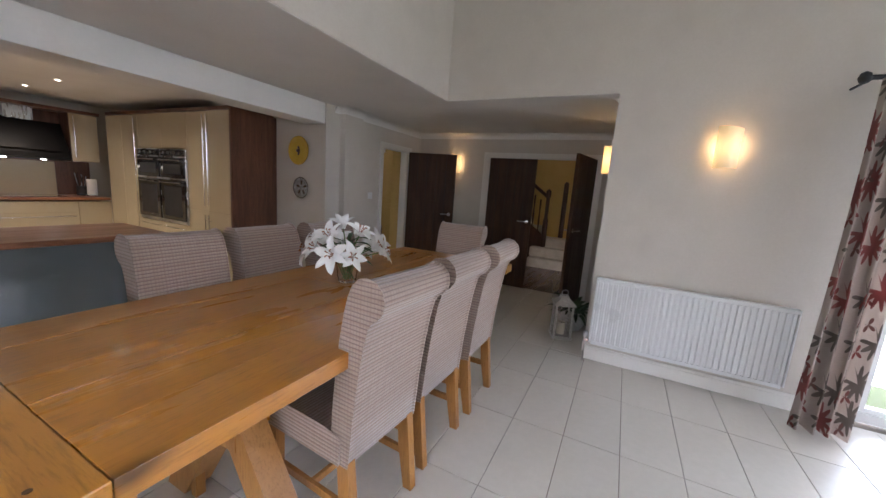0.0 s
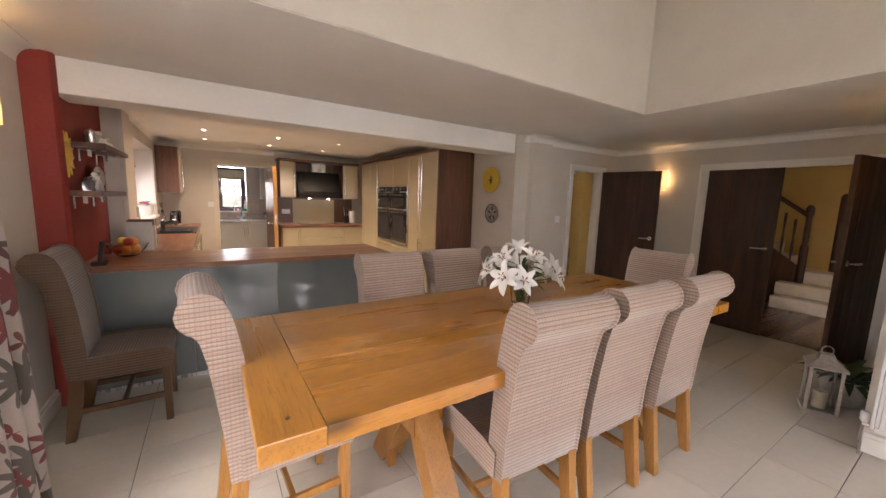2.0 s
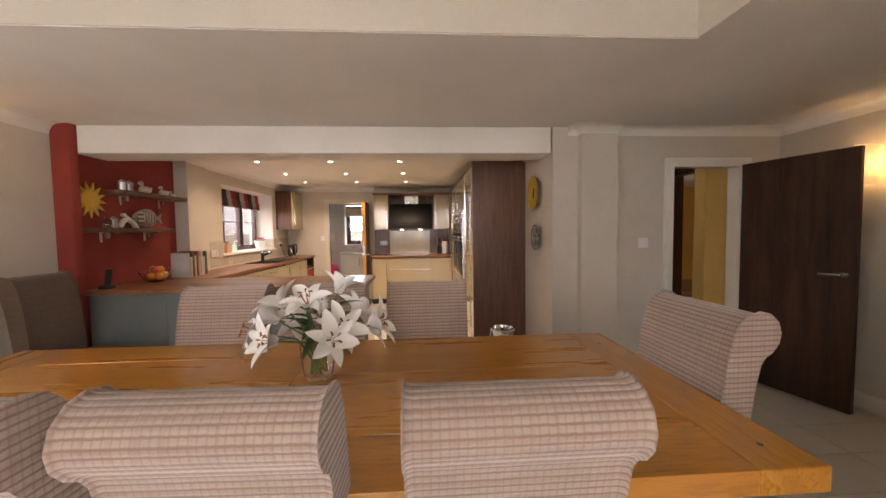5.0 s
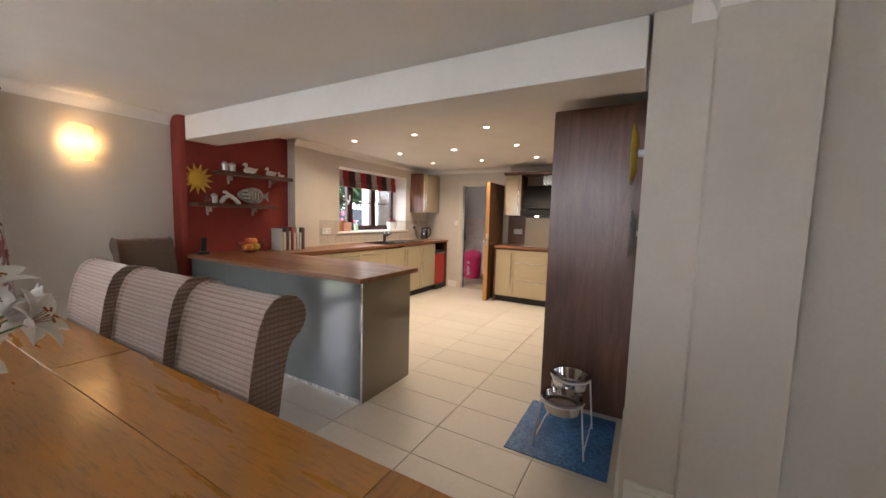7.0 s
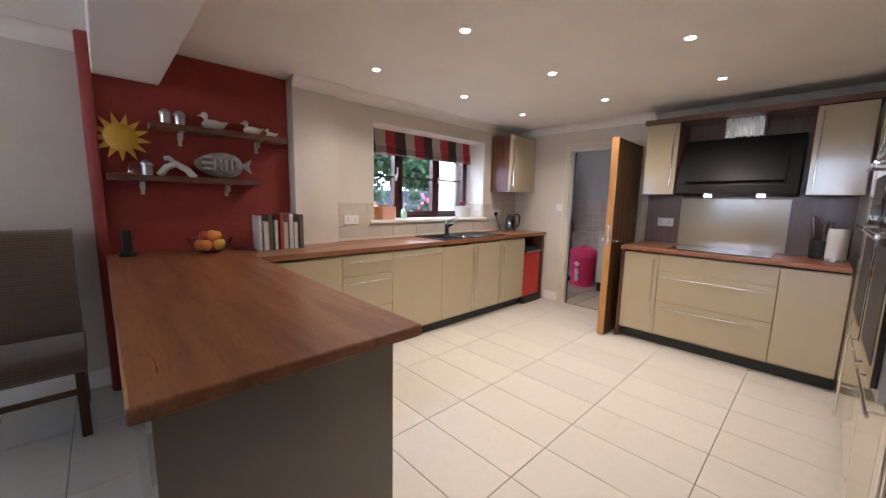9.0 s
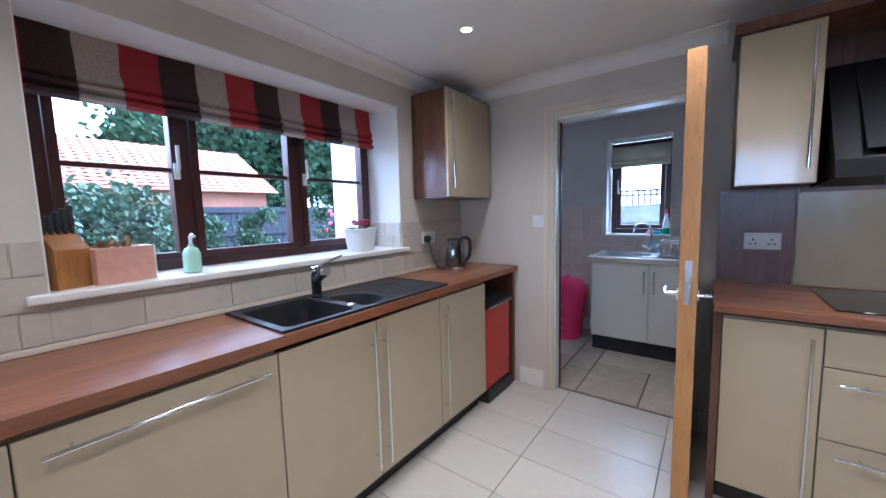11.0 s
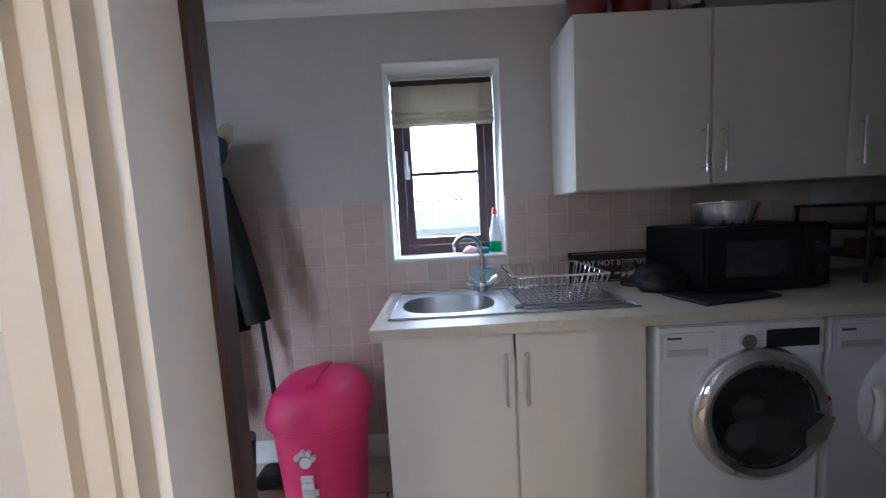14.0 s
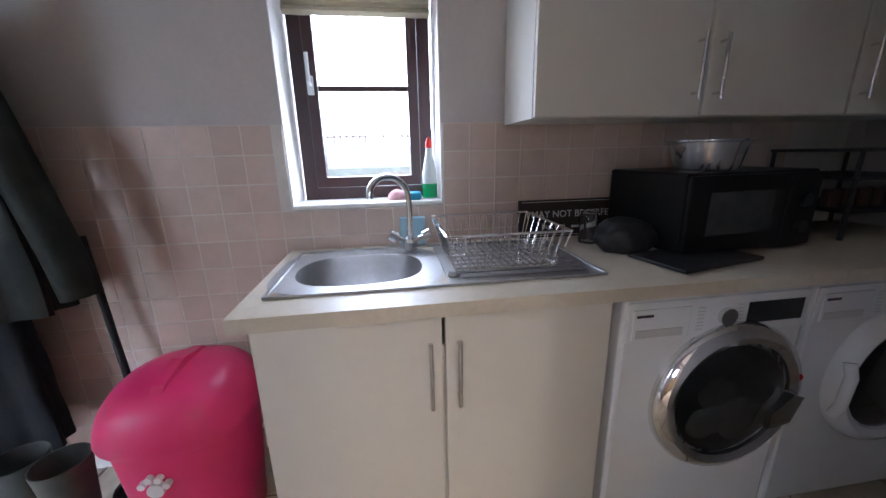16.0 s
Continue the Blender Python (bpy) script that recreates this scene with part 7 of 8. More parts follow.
def laundry(name, label, y0, dark_door):
    """A front-loading machine: white case, fascia with dial and display, chrome-ringed porthole door."""
    t = thing(name, label, name.replace("_", " "), pose(-7.82, y0 + 0.298, 0))
    part("case", B(-0.54, 0.0, -0.298, 0.298, 0.02, 0.832, bev=0.012), ENAMEL, t)
    for sx in (-0.5, -0.06):
        for sy in (-0.24, 0.24):
            part("foot", rod(bmesh.new(), (sx, sy, 0.0), (sx, sy, 0.02), 0.02, 10), BLACKM, t)
    part("fascia", B(0.0, 0.006, -0.29, 0.29, 0.705, 0.825, bev=0.003), ENAMEL, t)
    part("drawer", B(0.006, 0.010, -0.275, -0.10, 0.715, 0.805, bev=0.002), ENAMEL, t)
    part("drawer_grip", B(0.009, 0.011, -0.265, -0.12, 0.72, 0.745, bev=0.001), surface("pale_grey_plastic", (0.45, 0.45, 0.46), (0.5, 0.5, 0.5), 10, 0.3, 0.0) if name == "washing_machine" else bpy.data.materials["pale_grey_plastic"], t)
    part("maker_mark", boxes((0.0102, 0.0108, -0.265, -0.215, 0.782, 0.79)), BLACKM, t, "small dark maker's mark")
    kn = part("dial", rod(bmesh.new(), (0.006, 0.015, 0.765), (0.020, 0.015, 0.765), 0.026, 24), CHROME, t, "chrome programme dial")
    part("display", B(0.006, 0.0085, 0.085, 0.27, 0.735, 0.80, bev=0.002), BLACK, t, "black display")
    bm = bmesh.new()
    for k in range(7):
        for side in (-0.075, 0.05):
            box(bm, 0.006, 0.0066, side, side + 0.022, 0.728 + 0.011 * k, 0.731 + 0.011 * k)
    part("programme_marks", bm, bpy.data.materials["pale_grey_plastic"], t)
    cz, r = 0.497, 0.246
    def ringed(prof, mat, nm, lab="", seg=48):
        bm = bmesh.new()
        lathe(bm, prof, seg, cap=False)
        bmesh.ops.transform(bm, verts=bm.verts[:], matrix=Matrix.Translation((0, 0.062, cz)) @ Matrix.Rotation(math.pi / 2, 4, "Y"))
        return bm, mat, nm, lab
    bm, mt_, nm, lb = ringed([(r, 0.0), (r, 0.018), (r - 0.014, 0.038), (r - 0.034, 0.047), (r - 0.056, 0.038), (r - 0.062, 0.012)], ENAMEL if dark_door else CHROME, "door_ring")
    door = part("door", bm, mt_, t, "white door ring" if dark_door else "wide polished chrome door ring", True)
    bm, *_ = ringed([(r - 0.062, 0.030), (r - 0.075, 0.036), (r - 0.11, 0.042), (0.09, 0.046), (0.05, 0.048), (0.003, 0.049)], GLASS, "glass")
    part("porthole", bm, BLACK if dark_door else GLASS, door, "dark glass porthole" if dark_door else "clear glass porthole", True)
    if not dark_door:
        # shallow drum and pale laundry: the shade inside is put into their dark colours
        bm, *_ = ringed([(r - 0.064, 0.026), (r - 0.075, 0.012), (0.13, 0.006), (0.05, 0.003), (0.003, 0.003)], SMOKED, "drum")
        part("drum", bm, surface("shaded_drum_steel", (0.05, 0.05, 0.052), (0.09, 0.09, 0.093), 40, 0.35, 0.02, 0.8), t, "shallow steel drum with shade put into its colour", True)
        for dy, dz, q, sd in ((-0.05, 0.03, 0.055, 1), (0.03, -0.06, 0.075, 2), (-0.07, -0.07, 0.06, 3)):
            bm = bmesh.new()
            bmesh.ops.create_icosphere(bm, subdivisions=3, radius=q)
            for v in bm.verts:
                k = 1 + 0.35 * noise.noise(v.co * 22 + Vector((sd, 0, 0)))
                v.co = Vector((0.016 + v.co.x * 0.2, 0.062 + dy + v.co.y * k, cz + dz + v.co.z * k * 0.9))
            part("laundry", bm, surface("shaded_laundry_cloth", (0.05, 0.05, 0.05), (0.09, 0.088, 0.085), 40, 0.9, 0.2) if "shaded_laundry_cloth" not in bpy.data.materials else bpy.data.materials["shaded_laundry_cloth"], t, "pale laundry coloured dark as in the drum's shade", True)
    bm, *_ = ringed([(r - 0.054, 0.0205), (r - 0.060, 0.027), (r - 0.068, 0.022)], STEEL, "seal")
    part("inner_ring", bm, STEEL, door, smooth=True)
    bm = bmesh.new()
    if dark_door:
        tube(bm, [(0.045, -0.17, cz + 0.09), (0.06, -0.175, cz + 0.05), (0.06, -0.185, cz - 0.05), (0.045, -0.18, cz - 0.09)], 0.016, 10)
    else:
        prism(bm, [(0.185, cz - 0.10), (0.255, cz - 0.085), (0.285, cz + 0.0), (0.25, cz + 0.012), (0.185, cz - 0.045)], "x", 0.03, 0.058)
    part("door_handle", bm, ENAMEL if dark_door else CHROME, door, smooth=dark_door)
    if not dark_door:
        part("badge", rod(bmesh.new(), (0.038, 0.27, cz + 0.06), (0.045, 0.27, cz + 0.06), 0.011, 14), REDG, door, "small red badge")
    return t


laundry("washing_machine", "white front-loading washing machine with chrome door", 2.158, False)
laundry("tumble_dryer", "white tumble dryer with white ringed door", 2.768, True)

# pink bin
bn = thing("storage_bin", "hot pink plastic food bin with domed lid", "bin", pose(-8.10, 0.875, 0))
def oval(profile, kx, ky, seg=40):
    bm = bmesh.new()
    rings = []
    for r, z in profile:
        row = []
        for k in range(seg):
            a = 2 * math.pi * k / seg
            c, s = math.cos(a), math.sin(a)
            q = (abs(c) ** 2.6 + abs(s) ** 2.6) ** (-1 / 2.6)
            row.append(bm.verts.new((r * kx * c * q, r * ky * s * q, z)))
        rings.append(row)
    for a, b in zip(rings, rings[1:]):
        for k in range(seg):
            bm.faces.new((a[k], a[(k + 1) % seg], b[(k + 1) % seg], b[k]))
    bm.faces.new(rings[0][::-1])
    bm.faces.new(rings[-1])
    return bm
part("tub", oval([(0.76, 0.0), (0.79, 0.01), (0.87, 0.25), (0.95, 0.46), (0.955, 0.47)], 0.205, 0.20), PINK, bn, smooth=True)
lid = part("lid", oval([(1.0, 0.455), (1.03, 0.46), (1.04, 0.475), (1.0, 0.51), (0.93, 0.545), (0.78, 0.585), (0.5, 0.607), (0.1, 0.612)], 0.205, 0.205), PINK, bn, smooth=True)
bm = bmesh.new()
prism(bm, [(-0.17, 0.555), (-0.11, 0.615), (0.0, 0.635), (0.11, 0.615), (0.17, 0.555), (0.10, 0.585), (0.0, 0.60), (-0.10, 0.585)], "y", -0.018, 0.018)
part("lid_grip", bm, PINK, lid)
bm = bmesh.new()
for k, (h0, h1) in enumerate(((0.06, 0.085), (0.09, 0.112), (0.117, 0.14), (0.145, 0.167), (0.172, 0.196), (0.20, 0.228), (0.233, 0.255))):
    box(bm, 0.178 + 0.05 * h0, 0.1865 + 0.05 * h0, -0.035, 0.012 + 0.015 * (k % 3 == 1), h0 + 0.03, h1 + 0.03)
part("brand_bars", bm, WPLASTIC, bn, "white brand marking")
bm = bmesh.new()
rod(bm, (0.186, -0.01, 0.345), (0.2035, -0.01, 0.345), 0.022, 16)
for dy, dz in ((-0.032, 0.02), (-0.012, 0.037), (0.012, 0.035), (0.03, 0.015)):
    rod(bm, (0.188, -0.01 + dy, 0.345 + dz), (0.2045, -0.01 + dy, 0.345 + dz), 0.010, 12)
part("paw_mark", bm, WPLASTIC, bn, "white paw print")

# coats, boots, mop in the corner
COAT = surface("dark_olive_waxed_cloth", (0.013, 0.014, 0.011), (0.026, 0.027, 0.021), 14, 0.6, 0.25, wear=0.4)
COAT.node_tree.nodes["Principled BSDF"].inputs["Specular IOR Level"].default_value = 0.15
NAVY = surface("navy_cloth", (0.006, 0.007, 0.009), (0.012, 0.013, 0.017), 30, 0.85, 0.2)
hk = thing("coat_hook", "small steel coat hook on the wall", "hook", pose(-8.36, 0.11, 1.75))
part("hook", tube(bmesh.new(), [(0, 0.0, 0.03), (0, 0.04, 0.02), (0, 0.055, 0.045)], 0.006, 8), STEEL, hk)


def hung_cloth(name, label, x, y, top, bottom, w0, w1, d0, d1, material, folds, seed):
    """A garment hanging in folds from a point: a closed sleeve of cloth, wider towards its hem."""
    t = thing(name, label, name, pose(x, y, bottom))
    bm = bmesh.new()
    seg, rows = 48, 18
    grid = []
    for j in range(rows + 1):
        h = j / rows
        wide = w1 + (w0 - w1) * h ** 1.6
        deep = d1 + (d0 - d1) * h
        row = []
        for k in range(seg):
            a = 2 * math.pi * k / seg
            f = 1 + 0.16 * (1 - h * 0.6) * math.sin(folds * a + seed + 1.2 * h) + 0.07 * noise.noise(Vector((math.cos(a) * 2, math.sin(a) * 2, h * 5 + seed)))
            row.append(bm.verts.new((deep * math.cos(a) * f, wide * math.sin(a) * f, (top - bottom) * h)))
        grid.append(row)
    for p, q in zip(grid, grid[1:]):
        for k in range(seg):
            bm.faces.new((p[k], p[(k + 1) % seg], q[(k + 1) % seg], q[k]))
    bm.faces.new(grid[0][::-1])
    bm.faces.new(grid[-1])
    part("cloth", bm, material, t, smooth=True)
    return t


c1 = hung_cloth("coat", "dark olive waxed coat hanging on a hook", -8.26, 0.31, 1.66, 0.76, 0.07, 0.17, 0.06, 0.10, COAT, 7, 0.4)
part("sleeve", tube(bmesh.new(), [(0.03, 0.13, 0.70), (0.05, 0.20, 0.45), (0.05, 0.25, 0.20), (0.05, 0.27, 0.06)], 0.052, 14), COAT, c1, smooth=True)
part("sleeve", tube(bmesh.new(), [(0.08, -0.02, 0.72), (0.12, -0.03, 0.45), (0.12, -0.02, 0.1), (0.115, -0.02, 0.0)], 0.05, 14), COAT, c1, smooth=True)
hung_cloth("trousers", "black waterproof trousers hanging under a coat", -8.26, 0.26, 0.80, 0.26, 0.09, 0.10, 0.06, 0.07, NAVY, 5, 2.0)
hat = thing("cap", "navy baseball cap with cream trim on the coat", "cap", pose(-8.24, 0.45, 1.57, 70, 10, 60))
part("crown", lathe(bmesh.new(), [(0.085, 0), (0.086, 0.03), (0.07, 0.08), (0.04, 0.105), (0.004, 0.11)], 24), surface("cap_blue", (0.03, 0.045, 0.09), (0.05, 0.07, 0.13), 30, 0.8, 0.1), hat, smooth=True)
bm = bmesh.new()
prism(bm, [(-0.08, 0.03), (-0.075, 0.10), (-0.04, 0.15), (0.0, 0.16), (0.04, 0.15), (0.075, 0.10), (0.08, 0.03)], "z", -0.004, 0.004)
part("peak", bm, surface("cap_cream", (0.34, 0.28, 0.18), (0.40, 0.33, 0.22), 30, 0.8, 0.1), hat, "cream edged peak")
hel = thing("hat", "dark round felt hat on the coat hook", "hat", pose(-8.17, 0.33, 1.42, 20, 35, 0))
part("crown", lathe(bmesh.new(), [(0.11, 0), (0.112, 0.012), (0.085, 0.02), (0.075, 0.07), (0.04, 0.095), (0.004, 0.1)], 24), COAT, hel, smooth=True)
WELLY = surface("grey_green_rubber", (0.045, 0.05, 0.045), (0.07, 0.076, 0.068), 20, 0.4, 0.05)
for x, y, rz in ((-8.075, 0.385, -20), (-8.045, 0.525, -40)):
    wb = thing("wellington_boot", "dark grey-green rubber boot standing open", "boot", pose(x, y, 0, 0, 0, rz), group="rubber boots")
    part("shaft", lathe(bmesh.new(), [(0.055, 0.05), (0.052, 0.12), (0.066, 0.30), (0.072, 0.36), (0.068, 0.36), (0.06, 0.29), (0.045, 0.1), (0.003, 0.09)], 24, cap=False), WELLY, wb, smooth=True)
    bm = bmesh.new()
    bmesh.ops.create_uvsphere(bm, u_segments=18, v_segments=12, radius=0.055, matrix=Matrix.Translation((0.07, 0, 0.048)) @ Matrix.Diagonal((2.2, 0.95, 0.85, 1)))
    part("foot", bm, WELLY, wb, smooth=True)
    part("sole", B(-0.05, 0.185, -0.045, 0.045, 0.0, 0.012, bev=0.005), BLACKM, wb)
mp_ = thing("mop", "grey handled mop leaning in the corner", "mop", pose(-8.33, 0.56, 0))
part("pole", rod(bmesh.new(), (0.06, 0.05, 0.06), (-0.04, -0.06, 0.98), 0.012, 12), BLACKM, mp_)
part("head", B(0.0, 0.14, -0.08, 0.16, 0.0, 0.07, bev=0.03), BLACKM, mp_)
# on the utility sill
bo = thing("detergent_bottle", "clear bottle of green washing-up liquid with red cap", "bottle", pose(-8.50, 1.715, 1.048))
part("bottle", lathe(bmesh.new(), [(0.027, 0), (0.03, 0.005), (0.03, 0.10), (0.02, 0.15), (0.012, 0.19), (0.012, 0.2)], 18), surface("pale_clear_plastic", (0.62, 0.66, 0.64), (0.7, 0.73, 0.71), 8, 0.15, 0.0), bo, smooth=True)
part("liquid", lathe(bmesh.new(), [(0.0305, 0.004), (0.0308, 0.06), (0.003, 0.06)], 18), surface("green_liquid", (0.02, 0.32, 0.10), (0.03, 0.38, 0.13), 8, 0.15, 0.0), bo, smooth=True)
part("cap", lathe(bmesh.new(), [(0.014, 0.2), (0.014, 0.22), (0.006, 0.24)], 14), REDG, bo, "red cap", smooth=True)
sp_ = thing("sponge", "blue and pink cleaning sponges on the sill", "sponge", pose(-8.47, 1.65, 1.048))
part("foam", B(-0.03, 0.03, -0.035, 0.025, 0.0, 0.03, bev=0.008), surface("blue_foam", (0.03, 0.22, 0.36), (0.05, 0.30, 0.44), 60, 0.9, 0.3), sp_)
dc = thing("dishcloth", "pink cleaning cloth bunched on the sill", "cloth", pose(-8.50, 1.58, 1.048))
bm = bmesh.new()
bmesh.ops.create_icosphere(bm, subdivisions=3, radius=0.04)
for v in bm.verts:
    v.co *= 1 + 0.3 * noise.noise(v.co * 30)
    v.co.z = max(-0.01, v.co.z * 0.7) + 0.01
part("cloth", bm, surface("pink_cloth", (0.55, 0.30, 0.30), (0.62, 0.36, 0.35), 60, 0.9, 0.2), dc, smooth=True)
hs = thing("hand_soap", "pale blue cloth hung behind the tap", "cloth", pose(-8.405, 1.63, 0.879))
part("pad", B(-0.003, 0.02, -0.05, 0.05, 0.0, 0.11, bev=0.006), surface("pale_blue_cloth", (0.30, 0.46, 0.55), (0.36, 0.52, 0.6), 60, 0.9, 0.1), hs)

# ---------- garden seen through the windows ----------
FENCE = wood("dark_stained_fence", (0.030, 0.034, 0.045), (0.018, 0.020, 0.028), "z", 0.8, 10)
fc = thing("garden_fence", "dark stained close-board garden fence", "fence", pose(-5.5, -6.2, -0.16))
share = None
for k in range(90):
    if share is None:
        ob = part("board", B(0, 0.118, -0.012, 0.012, 0.05, 1.72), FENCE, fc, m=pose(-7.5 + 0.125 * k, 0, 0))
        share = ob.data
    else:
        ob = new("board", share)
        ob.parent = fc
        ob.matrix_basis = pose(-7.5 + 0.125 * k, 0.004 * (k % 2), 0)
for z in (0.4, 1.1, 1.6):
    part("rail", B(-7.5, 3.8, 0.02, 0.06, z, z + 0.07), FENCE, fc)
ROOFT = surface("red_pantile", (0.40, 0.19, 0.125), (0.46, 0.23, 0.155), 6, 0.8, 0.1, wear=0.12)
barn = thing("outbuilding", "low brick outbuilding with red pantile roof", "building", pose(-5.0, -10.0, -0.16))
part("wall", B(-4.6, 7.0, -2.0, 2.0, 0, 2.25), surface("red_brick", (0.26, 0.11, 0.07), (0.34, 0.16, 0.10), 8, 0.9, 0.2), barn)
rf = bmesh.new()
for r in range(15):
    y0, z0 = 2.3 - r * 0.156, 2.2 + r * 0.09
    for c in range(60):
        x0 = -4.8 + 0.2 * c
        prism(rf, [(x0, z0 - 0.01), (x0 + 0.06, z0 + 0.02), (x0 + 0.14, z0 + 0.02), (x0 + 0.199, z0 - 0.01), (x0 + 0.199, z0 - 0.05), (x0, z0 - 0.05)], "y", y0 - 0.19, y0)
tagged(part("roof", rf, ROOFT, barn, "red pantile roof"), kind="stuff")
part("rear_slope", prism(bmesh.new(), [(-2.3, 2.1), (0.0, 3.45), (-0.1, 3.35), (-2.3, 2.0)], "x", -4.8, 7.2), ROOFT, barn)


def tree(x, y, h, spread, leaf_mat, label, seed, count=900, trunk=0.14, name="tree"):
    """A tapered trunk with limbs and a loose crown of small leaf clumps with gaps."""
    r = random.Random(seed)
    t = thing(name, label, "tree" if name == "tree" else "shrub", pose(x, y, -0.16))
    bm = bmesh.new()
    rod(bm, (0, 0, 0), (0.05, 0.02, h * 0.7), trunk, 10, trunk * 0.35)
    tips = []
    for k in range(11):
        a = k * 2.4
        z0 = h * (0.18 + 0.05 * k)
        tip = Vector((math.cos(a) * spread * r.uniform(0.4, 0.9), math.sin(a) * spread * r.uniform(0.4, 0.9), z0 + h * r.uniform(0.12, 0.32)))
        rod(bm, (0, 0, z0), tip, trunk * 0.3, 6, trunk * 0.08)
        tips.append(tip)
    part("trunk", bm, surface("bark", (0.06, 0.045, 0.03), (0.11, 0.085, 0.06), 20, 0.9, 0.4) if "bark" not in bpy.data.materials else bpy.data.materials["bark"], t)
    verts, faces = [], []
    for k in range(count):
        c = r.choice(tips) + Vector((r.gauss(0, 0.26), r.gauss(0, 0.26), r.gauss(0, 0.22))) * spread
        for q in range(5):
            s = r.uniform(0.12, 0.26) if name == "tree" else r.uniform(0.03, 0.065)
            d = Vector((r.uniform(-1, 1), r.uniform(-1, 1), r.uniform(-0.6, 1))).normalized()
            u = d.orthogonal().normalized() * s * 0.5
            p = c + d * s * 0.6
            i = len(verts)
            verts += [tuple(p), tuple(p + d * s * 0.5 + u), tuple(p + d * s * 1.3), tuple(p + d * s * 0.5 - u)]
            faces.append((i, i + 1, i + 2, i + 3))
    data = bpy.data.meshes.new("crown")
    data.from_pydata(verts, [], faces)
    data.materials.append(leaf_mat)
    ob = new("crown", data)
    ob.parent = t
    tagged(ob, kind="stuff")
    return t


def foliage(name, a, b):
    m = surface(name, a, b, 3, 0.6, 0.0, wear=0.3)
    nt = m.node_tree
    g = nt.nodes.new("ShaderNodeNewGeometry")
    hsv = nt.nodes.new("ShaderNodeHueSaturation")
    bsdf = nt.nodes["Principled BSDF"]
    src = bsdf.inputs["Base Color"].links[0].from_socket
    nt.links.new(src, hsv.inputs["Color"])
    mr = nt.nodes.new("ShaderNodeMapRange")
    mr.inputs[3].default_value, mr.inputs[4].default_value = 0.6, 1.5
    nt.links.new(g.outputs["Random Per Island"], mr.inputs[0])
    nt.links.new(mr.outputs[0], hsv.inputs["Value"])
    nt.links.new(hsv.outputs[0], bsdf.inputs["Base Color"])
    return m


CONIFER = foliage("conifer_leaves", (0.03, 0.07, 0.038), (0.055, 0.105, 0.05))
SHRUB = foliage("shrub_leaves", (0.06, 0.105, 0.065), (0.12, 0.175, 0.11))
for k, (x, y, h, s) in enumerate(((-10.2, -16, 7.0, 2.3), (-12.6, -15, 7.6, 2.6), (-15.0, -14, 7.2, 2.6), (-17.5, -13, 7.0, 2.6), (-13.5, -19, 8.0, 2.8))):
    tree(x, y, h, s, CONIFER, "tall dark evergreen tree beyond the fence", 20 + k, 4200)
for k, (x, y, h, s) in enumerate(((-4.4, -2.8, 1.8, 0.55), (-5.0, -3.0, 1.9, 0.6), (-5.55, -3.1, 1.7, 0.5), (-6.6, -4.0, 1.45, 0.24), (-7.35, -4.0, 1.6, 0.25), (-8.5, -3.5, 1.6, 0.28))):
    tree(x, y, h, s, SHRUB, "leafy rose bush in the garden", 40 + k, 1100, 0.035, "rose_bush")
rs = thing("rose_blooms", "red and pink roses on the bushes", "flowers", pose(-8.45, -3.3, 1.3))
for k in range(14):
    bm = bmesh.new()
    bmesh.ops.create_icosphere(bm, subdivisions=2, radius=0.035, matrix=Matrix.Translation((rnd.uniform(-0.25, 0.25), rnd.uniform(-0.1, 0.15), rnd.uniform(-0.3, 0.3))))
    for v in bm.verts:
        v.co += Vector((1, 1, 1)) * 0.012 * noise.noise(v.co * 60)
    part("bloom", bm, PINKP, rs)
# west garden beyond the utility room
PALEWOOD = wood("weathered_boards", (0.13, 0.105, 0.085), (0.085, 0.068, 0.055), "z", 0.85, 10)
pf = thing("picket_fence", "weathered picket fence in the near garden", "fence", pose(-11.0, 1.6, -0.16))
for k in range(26):
    bm = bmesh.new()
    prism(bm, [(0.0, 0.0), (0.07, 0.0), (0.07, 0.78), (0.035, 0.84), (0.0, 0.78)], "x", -0.01, 0.01)
    part("picket", bm, PALEWOOD, pf, m=pose(0, -1.6 + 0.125 * k, 0))
for z in (0.25, 0.6):
    part("rail", B(-0.04, -0.012, -1.6, 1.7, z, z + 0.06), PALEWOOD, pf)
for y, mt2, lab2 in ((0.72, surface("green_bin_plastic", (0.03, 0.16, 0.05), (0.04, 0.2, 0.07), 10, 0.5, 0.0), "green wheeled refuse bin"), (1.10, surface("slate_bin_plastic", (0.03, 0.035, 0.045), (0.045, 0.05, 0.06), 10, 0.5, 0.0), "dark grey wheeled refuse bin")):
    wbz = thing("wheelie_bin", lab2, "bin", pose(-12.6, y, -0.16), group="refuse bins")
    bm = bmesh.new()
    prism(bm, [(-0.22, 0.05), (0.22, 0.05), (0.28, 1.0), (-0.28, 1.0)], "y", -0.17, 0.17)
    part("body", bm, mt2, wbz)
    part("lid", B(-0.30, 0.30, -0.18, 0.18, 1.0, 1.06, bev=0.02), mt2, wbz)
    for sy in (-0.18, 0.16):
        part("wheel", rod(bmesh.new(), (-0.2, sy, 0.1), (-0.2, sy + 0.03, 0.1), 0.1, 16), BLACKM, wbz)
for k, y in enumerate((1.75, 2.55)):
    pn = thing("fence_panel", "weathered timber panel leaning in the yard", "panel", pose(-13.0, y, -0.16))
    for q in range(7):
        part("slat", B(-0.012, 0.012, -0.37, 0.37, 0.16 * q, 0.16 * q + 0.145), PALEWOOD, pn, m=pose(0.006 * (q % 2), 0, 0))
